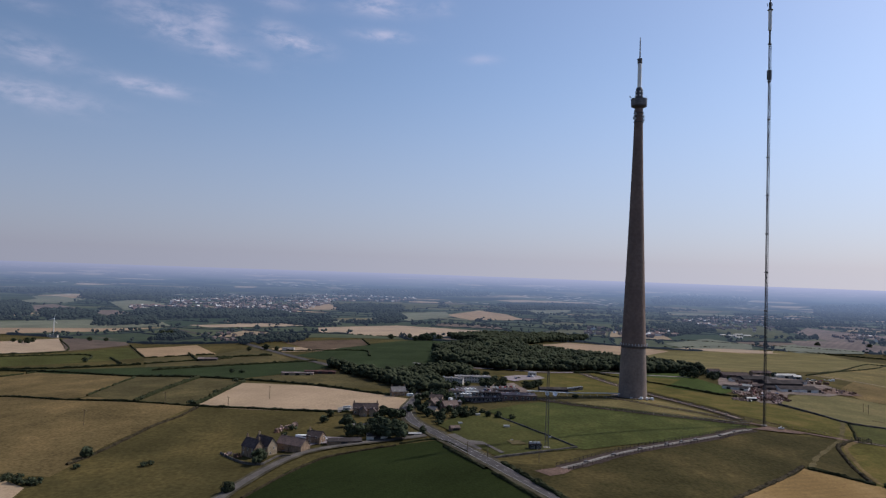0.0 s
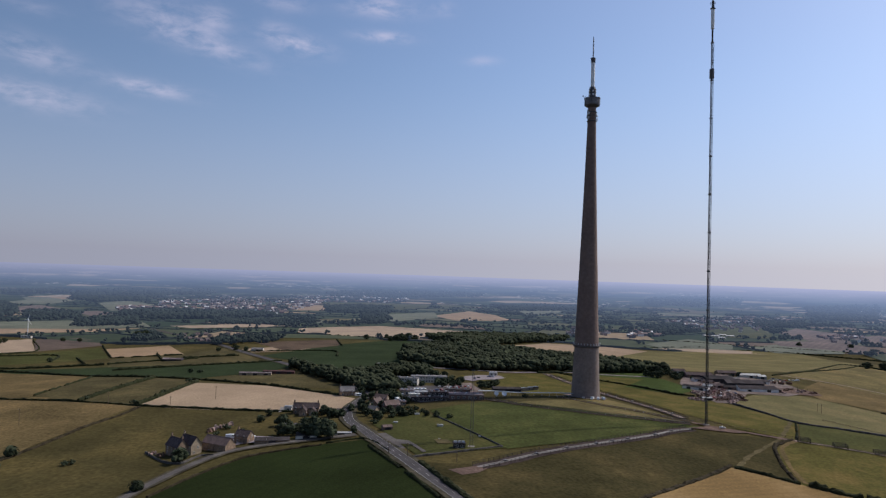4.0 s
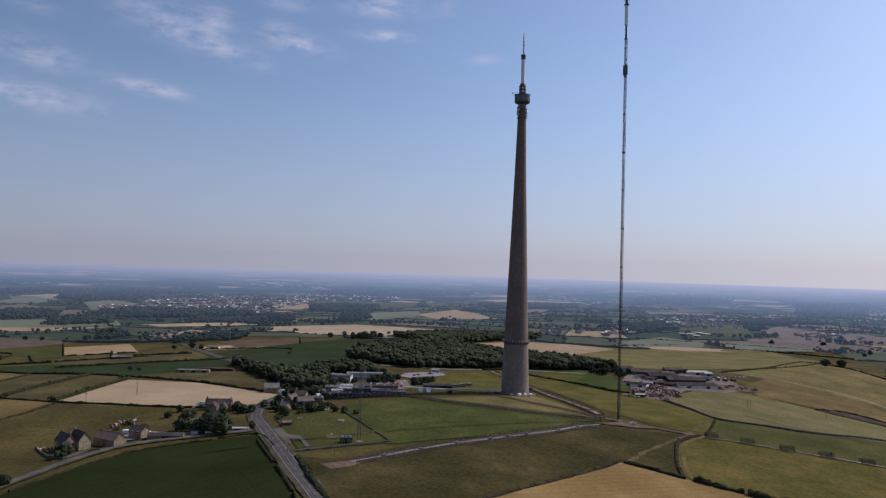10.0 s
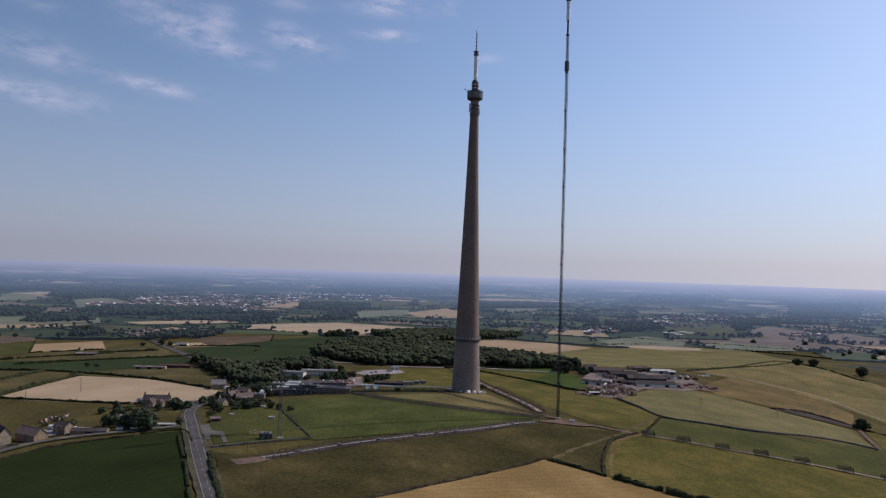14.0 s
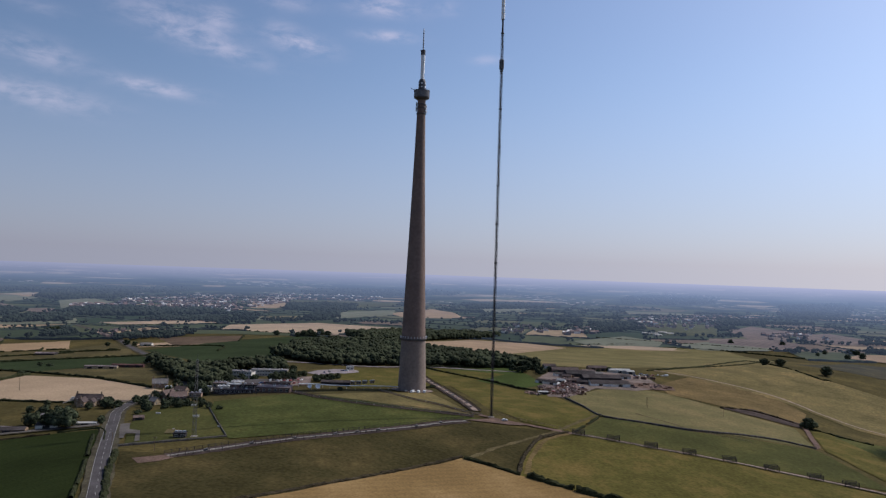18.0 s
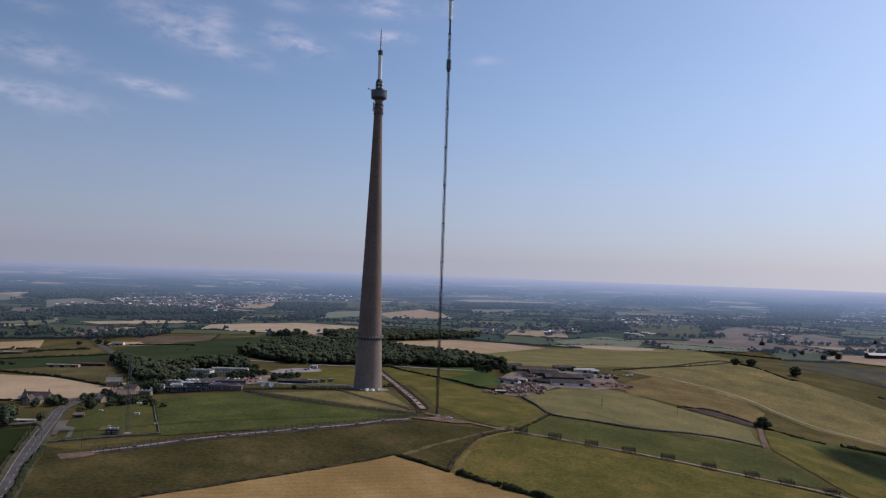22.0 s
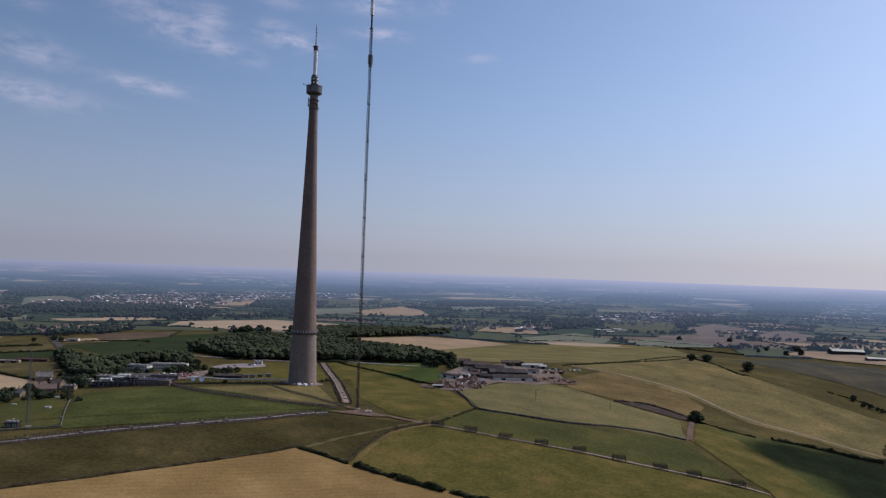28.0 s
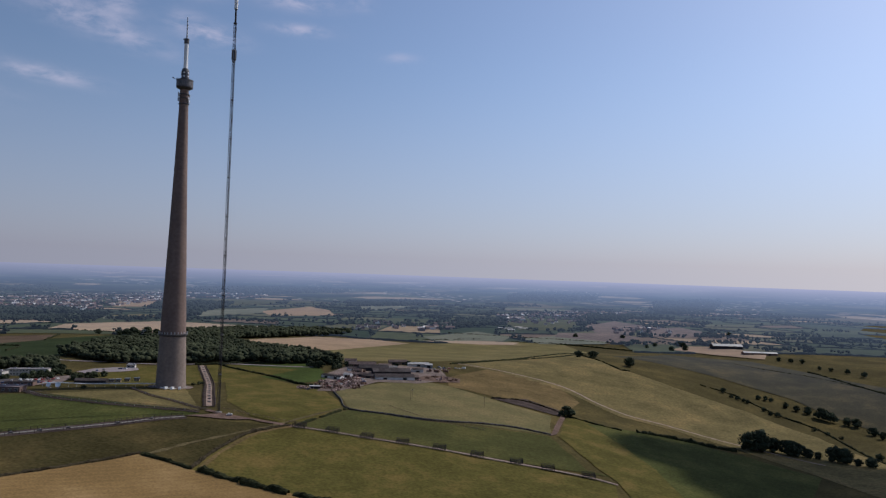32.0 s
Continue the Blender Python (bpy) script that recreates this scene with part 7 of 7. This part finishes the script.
for x, y in ((247, 121), (254, 126), (260, 117), (265, 114), (241, 112)):
    o = empty("scrapyard_post", pose(x, y, tz(x, y) + 0.5), "dark upright post among the scrap", "post", "posts among the scrap")
    bm = bmesh.new()
    add_rod(bm, (0, 0, -0.3), (0.2, 0, 4.6), 0.16, 6, 0.12)
    part("shaft", bm, "timber", o)
    bm = bmesh.new()
    add_rod(bm, (-0.7, 0, 4.0), (0.9, 0, 4.1), 0.09, 5)
    part("crossbar", bm, "timber", o)
for i, (x, y) in enumerate([(-279, -184), (-278, -179), (-276, -174), (-273, -169), (-271, -165), (-294, -234), (-288, -239)]):
    scrap_heap(x, y, 2.4, 0.6, 8, 90 + i)
container = empty("container", pose(0, 0, -900), "rusty steel shipping container", "container")
bm = bmesh.new()
add_box(bm, 0, 0, 1.3, 6.1, 2.4, 2.6)
part("body", bm, "rust", container)
for k in range(12):
    bm = bmesh.new()
    add_box(bm, -2.8 + k * 0.51, -1.22, 1.3, 0.2, 0.06, 2.4)
    part("rib", bm, "rust", container)
bm = bmesh.new()
add_box(bm, 3.08, 0, 1.3, 0.06, 2.2, 2.4)
part("door", bm, "dark_sheet", container)
for x, y in [(164, 54), (168, 172), (168, 143), (245, 161), (252, 158), (132, 61), (168, 116), (263, 162)]:
    copy_thing(container, pose(x, y, tz(x, y) + 0.7, 0, 0, rng.uniform(0, 180)))
for o in (*cars, van, container, *protos, bush_proto):
    for c in (*o.children_recursive, o):
        bpy.data.objects.remove(c)

# ---- station equipment ----


def lattice_mast(x, y, H, w):
    o = empty("lattice_mast", pose(x, y, tz(x, y)), "slender galvanised lattice radio mast in the compound", "mast")
    for j in range(int(H / 4)):
        bm = bmesh.new()
        z0, z1 = j * 4.0, (j + 1) * 4.0
        f0, f1 = w * (1 - 0.5 * z0 / H), w * (1 - 0.5 * z1 / H)
        c = ((-1, -1), (1, -1), (1, 1), (-1, 1))
        for i in range(4):
            (a, b), (d, e) = c[i], c[(i + 1) % 4]
            add_rod(bm, (a * f0, b * f0, z0), (a * f1, b * f1, z1), 0.09, 5)
            add_rod(bm, (a * f0, b * f0, z0), (d * f1, e * f1, z1), 0.05, 4)
            add_rod(bm, (a * f0, b * f0, z0), (d * f0, e * f0, z0), 0.05, 4)
        part("lattice_section", bm, "mast_grey", o)
    bm = bmesh.new()
    add_rod(bm, (0, 0, H - 1), (0, 0, H + 3), 0.06)
    part("whip_aerial", bm, "mast_grey", o)
    bm = bmesh.new()
    add_box(bm, 0, 0, 0.1, 3.6, 3.6, 0.9)
    part("base_block", bm, "concrete_slab", o)


lattice_mast(-111.9, -234.1, 44.1, 0.95)
flat_block(-118.9, -236.7, 5, 6.7, 3.8, 2.7, "dark_sheet", "dark equipment hut at the lattice mast", "hut", 1, 2, "grey_sheet")
for x, y, s in ((-159.8, -168.0, 0.7), (-130.1, -180.7, 0.9), (-146.7, -139.0, 0.8), (-105.7, -209.0, 0.5), (-130.3, -217.1, 0.3)):
    o = empty("cabinet", pose(x, y, tz(x, y) + 0.4, 0, 0, 10) @ Matrix.Diagonal((s, s, s * 0.65, 1)), "small white equipment cabinet in the grass compound", "cabinet")
    bm = bmesh.new()
    add_box(bm, 0, 0, 0.9, 4.0, 2.0, 1.8)
    bmesh.ops.bevel(bm, geom=bm.edges[:], offset=0.05, segments=1, affect="EDGES")
    part("body", bm, "white_wall", o)
    bm = bmesh.new()
    add_box(bm, 0, 0, 1.86, 4.4, 2.4, 0.14)
    part("lid", bm, "pale_sheet", o)


def satellite_dish(x, y, az, d=5.2):
    o = empty("satellite_dish", pose(x, y, tz(x, y) + 0.6, 0, 0, az), "large white satellite dish on a steel mount", "dish")
    prof = [(0.02 + d / 2 * k / 8, 0.16 * d * (k / 8) ** 2) for k in range(9)]
    bm = ring_profile(prof + [(d / 2, 0.16 * d + 0.06)] + [(r, z - 0.09) for r, z in prof[::-1]], 32, False)
    dish = part("reflector", bm, "white_grp", o, "white parabolic reflector", smooth=True)
    dish.matrix_basis = Matrix.Translation((0, -0.4, 2.9)) @ Matrix.Rotation(radians(62), 4, "X")
    bm = bmesh.new()
    add_rod(bm, (0, 0, 0), (0, 0, 2.9), 0.25, 8)
    add_rod(bm, (-1.2, 0.9, 0), (0, 0, 3.0), 0.09)
    add_rod(bm, (1.2, 0.9, 0), (0, 0, 3.0), 0.09)
    part("mount", bm, "galv", o)
    bm = bmesh.new()
    for a in (0, 2.1, 4.2):
        add_rod(bm, (d * 0.4 * math.cos(a), d * 0.4 * math.sin(a), d * 0.12), (0, 0, d * 0.42), 0.04)
    bmesh.ops.create_cone(bm, cap_ends=True, segments=8, radius1=0.2, radius2=0.16, depth=0.5, matrix=Matrix.Translation((0, 0, d * 0.42)))
    feed = part("feed_horn", bm, "galv", o)
    feed.matrix_basis = dish.matrix_basis.copy()


satellite_dish(-83.6, -43.0, -6, 3.6)
satellite_dish(-77.0, -41.6, 4, 4.2)


def conduit(pts, label, name="cable_gantry", h=2.6, every=7.0, r=0.35, material="pale_sheet"):
    """A covered cable run carried on short posts."""
    line = smooth_line(pts, 3.5)
    x0, y0 = line[0]
    o = empty(name, pose(x0, y0, tz(x0, y0)), label, "gantry")
    for k in range(0, len(line) - 1):
        a, b = line[k], line[k + 1]
        bm = bmesh.new()
        add_rod(bm, (a[0] - x0, a[1] - y0, tz(*a) + h - tz(x0, y0)), (b[0] - x0, b[1] - y0, tz(*b) + h - tz(x0, y0)), r, 4)
        part("duct", bm, material, o)
        if k % 2 == 0:
            bm = bmesh.new()
            add_rod(bm, (a[0] - x0, a[1] - y0, tz(*a) - 0.3 - tz(x0, y0)), (a[0] - x0, a[1] - y0, tz(*a) + h - tz(x0, y0)), 0.12, 6)
            part("post", bm, "galv", o)


conduit([(-98, -20), (-84, -19), (-70, -23), (-56, -21), (-38, -13), (-24, -6), (-10, -3)], "pale covered cable run from the hall to the tower", h=3.0, r=0.42, material="duct")
conduit([(-28, -18), (-18, -36), (4, -70), (24, -89), (46, -110), (58, -115)], "long grey cable run from tower to mast", h=1.6, r=0.15, material="mast_grey")
conduit([(-92, -60), (-70, -86), (-45, -104), (-15, -115), (20, -120), (52, -122)], "grey cable run from the hall to the mast", h=1.4, r=0.16, material="mast_grey")


def fence(pts, h, every, label, post="timber", rails=2, off=0.0, group=""):
    """Posts along a line with thin rails between them."""
    line = smooth_line(pts, every)
    if off:
        sh = []
        for i, p in enumerate(line):
            a, b = line[max(0, i - 1)], line[min(len(line) - 1, i + 1)]
            d = Vector((b[0] - a[0], b[1] - a[1])).normalized()
            sh.append((p[0] - d.y * off, p[1] + d.x * off))
        line = sh
    x0, y0 = line[0]
    z0 = tz(x0, y0)
    o = empty("fence", pose(x0, y0, z0), label, "fence", group)
    bm = bmesh.new()
    add_box(bm, 0, 0, h / 2 - 0.2, 0.2, 0.2, h + 0.4)
    first = part("post", bm, post, o)
    for k, p in enumerate(line):
        q = first if k == 0 else first.copy()
        if k:
            scene.collection.objects.link(q)
        q.location = (p[0] - x0, p[1] - y0, tz(*p) + 0.6 - z0)
    for r in range(rails):
        verts, faces = [], []
        z = 0.6 + h * (r + 1) / rails - 0.15
        for p in line:
            verts += [(p[0] - x0, p[1] - y0, tz(*p) + z - z0 - 0.07), (p[0] - x0, p[1] - y0, tz(*p) + z - z0 + 0.07), (p[0] - x0 + 0.07, p[1] - y0 + 0.07, tz(*p) + z - z0 + 0.07), (p[0] - x0 + 0.07, p[1] - y0 + 0.07, tz(*p) + z - z0 - 0.07)]
        for k in range(len(line) - 1):
            for s in range(4):
                faces.append((k * 4 + s, k * 4 + (s + 1) % 4, k * 4 + 4 + (s + 1) % 4, k * 4 + 4 + s))
        link_mesh("rail", verts, faces, post, o)


for s in (STRIP_W, STRIP_N):
    for off in (-4.0, 4.0):
        fence(s, 1.9, 3.6, "dark steel mesh fence along the concrete strip", "dark_sheet", 3, off)
fence([(-96, -64), (-72, -92), (-46, -110), (-15, -121), (20, -126), (50, -128)], 1.8, 4.0, "dark station boundary fence", "dark_sheet", 3)
fence([(-158, -72), (-145, -87), (-115, -82), (-96, -70)], 2.4, 3.0, "dark close station fence beside the pasture", "dark_sheet", 5)
fence([(60, -111), (88, -126), (122, -141)], 1.4, 4.0, "timber post and rail fence by the track", "timber", 2, 4.5)
fence([(122, -138), (168, -150), (217, -162)], 1.2, 5.0, "timber post and wire fence along the strip", "timber", 2, -5.0)
fence([(190, -45), (223, -87), (262, -101)], 1.2, 5.0, "timber post and wire field fence", "timber", 2)


fence([(-92, -60), (-70, -86), (-45, -104), (-15, -115), (20, -120), (52, -122)], 1.1, 5.0, "thin timber post and wire fence along the cable run", "timber", 2, 5.0)
fence([(-30, -22), (-20, -40), (2, -74), (22, -93), (44, -113), (56, -118)], 1.1, 5.0, "thin timber post and wire fence below the tower", "timber", 2, 3.0)


def gantry(x, y, a):
    """A fenced steel frame that straddles the concrete strip."""
    o = empty("mesh_cage", pose(x, y, tz(x, y) + 0.7, 0, 0, a), "dark steel mesh cage standing over the strip", "cage", "frames along the strip")
    for sx in (-1, 1):
        for sy in (-1, 1):
            bm = bmesh.new()
            add_rod(bm, (sx * 4.2, sy * 2.3, -0.6), (sx * 4.2, sy * 2.3, 3.0), 0.2, 6)
            part("post", bm, "dark_sheet", o)
    for z in (0.5, 1.3, 2.1, 2.9):
        for sy in (-1, 1):
            bm = bmesh.new()
            add_rod(bm, (-4.2, sy * 2.3, z), (4.2, sy * 2.3, z), 0.13, 5)
            part("rail", bm, "dark_sheet", o)
    for k in range(7):
        for sy in (-1, 1):
            bm = bmesh.new()
            add_rod(bm, (-3.6 + k * 1.2, sy * 2.3, 0.1), (-3.6 + k * 1.2, sy * 2.3, 2.9), 0.09, 4)
            part("bar", bm, "dark_sheet", o)


pts = [(124, -143), (147, -148), (171, -155), (195, -160), (220, -165), (245, -171), (271, -176), (292, -179), (319, -183)]
for i, (x, y) in enumerate(pts):
    q = pts[min(i + 1, len(pts) - 1)]
    p = pts[max(0, i - 1)]
    gantry(x, y, math.degrees(math.atan2(q[1] - p[1], q[0] - p[0])))
# dark anchor blocks along the other two strips
for s in (STRIP_W, STRIP_N):
    ln = smooth_line(s, 15.0)
    for k, (x, y) in enumerate(ln[1:-1]):
        o = empty("anchor_block", pose(x, y, tz(x, y) + 0.7, 0, 0, 20), "dark steel anchor block on the concrete strip", "block", "anchor blocks")
        bm = bmesh.new()
        add_box(bm, 0, 0, 0.35, 2.2, 1.6, 0.7)
        bmesh.ops.bevel(bm, geom=bm.edges[:], offset=0.06, segments=1, affect="EDGES")
        part("body", bm, "tower_dark", o)
        bm = bmesh.new()
        add_rod(bm, (0, 0, 0.6), (0.6, 0, 1.4), 0.1)
        part("shackle", bm, "galv", o)


def utility_pole(x, y, h):
    o = empty("utility_pole", pose(x, y, tz(x, y)), "wooden overhead-line pole standing in a field", "pole", "utility poles")
    part("shaft", ring_profile([(0.20, -0.4), (0.14, h)], 8), "timber", o)
    bm = bmesh.new()
    add_box(bm, 0, 0, h - 0.5, 2.2, 0.14, 0.16)
    arm = part("crossarm", bm, "timber", o)
    for k in (-0.95, 0, 0.95):
        bm = ring_profile([(0.06, h - 0.4), (0.09, h - 0.25), (0.05, h - 0.08)], 8)
        bmesh.ops.translate(bm, verts=bm.verts, vec=(k, 0, 0))
        part("insulator", bm, "pale_sheet", arm)


for x, y, h in ((-310.8, -73.5, 10.4), (-412.4, -166.3, 11.0), (-383.2, -102.6, 9.5), (211.2, -3.4, 9.1), (279.3, -2.2, 9.1), (-120.7, -267.2, 7.6), (-157.8, -251.2, 7.6), (-147.2, -258.5, 7.6), (-332.5, -111.3, 8.3), (213.4, 7.9, 8.2)):
    utility_pole(x, y, h)


def wind_turbine(x, y, h):
    o = empty("wind_turbine", pose(x, y, tz(x, y)), "small white three-bladed wind turbine on a farm", "turbine")
    part("tower", ring_profile([(0.75, -0.5), (0.4, h)], 16), "white_grp", o)
    bm = bmesh.new()
    add_box(bm, 0, 0.4, h + 0.3, 1.1, 2.6, 1.1)
    part("nacelle", bm, "white_grp", o)
    for k in range(3):
        bm = bmesh.new()
        a = k * 2.094 + 0.35
        q = Matrix.Translation((0, -1.1, h + 0.3)) @ Matrix.Rotation(a, 4, "Y")
        vs = [bm.verts.new(q @ Vector(p)) for p in ((-0.35, 0, 0.4), (0.35, 0.1, 0.4), (0.5, 0.1, 2.2), (0.12, 0, 9.0), (-0.12, 0, 9.0))]
        f = bm.faces.new(vs)
        ex = bmesh.ops.extrude_face_region(bm, geom=[f])
        bmesh.ops.translate(bm, verts=[v for v in ex["geom"] if isinstance(v, bmesh.types.BMVert)], vec=(0, 0.14, 0))
        part("blade", bm, "white_grp", o)
    hub = part("hub", ring_profile([(0.6, -0.5), (0.45, 0.4), (0.1, 0.6)], 12), "white_grp", o)
    hub.matrix_basis = Matrix.Translation((0, -0.9, h + 0.3)) @ Matrix.Rotation(math.pi / 2, 4, "X")


wind_turbine(-808.4, 508.7, 28.9)
flat_block(-803.5, 499.9, 0, 16.8, 7.2, 3.6, "white_wall", "low white building at the turbine's foot", "farm_building", 1, 3, "pale_sheet")
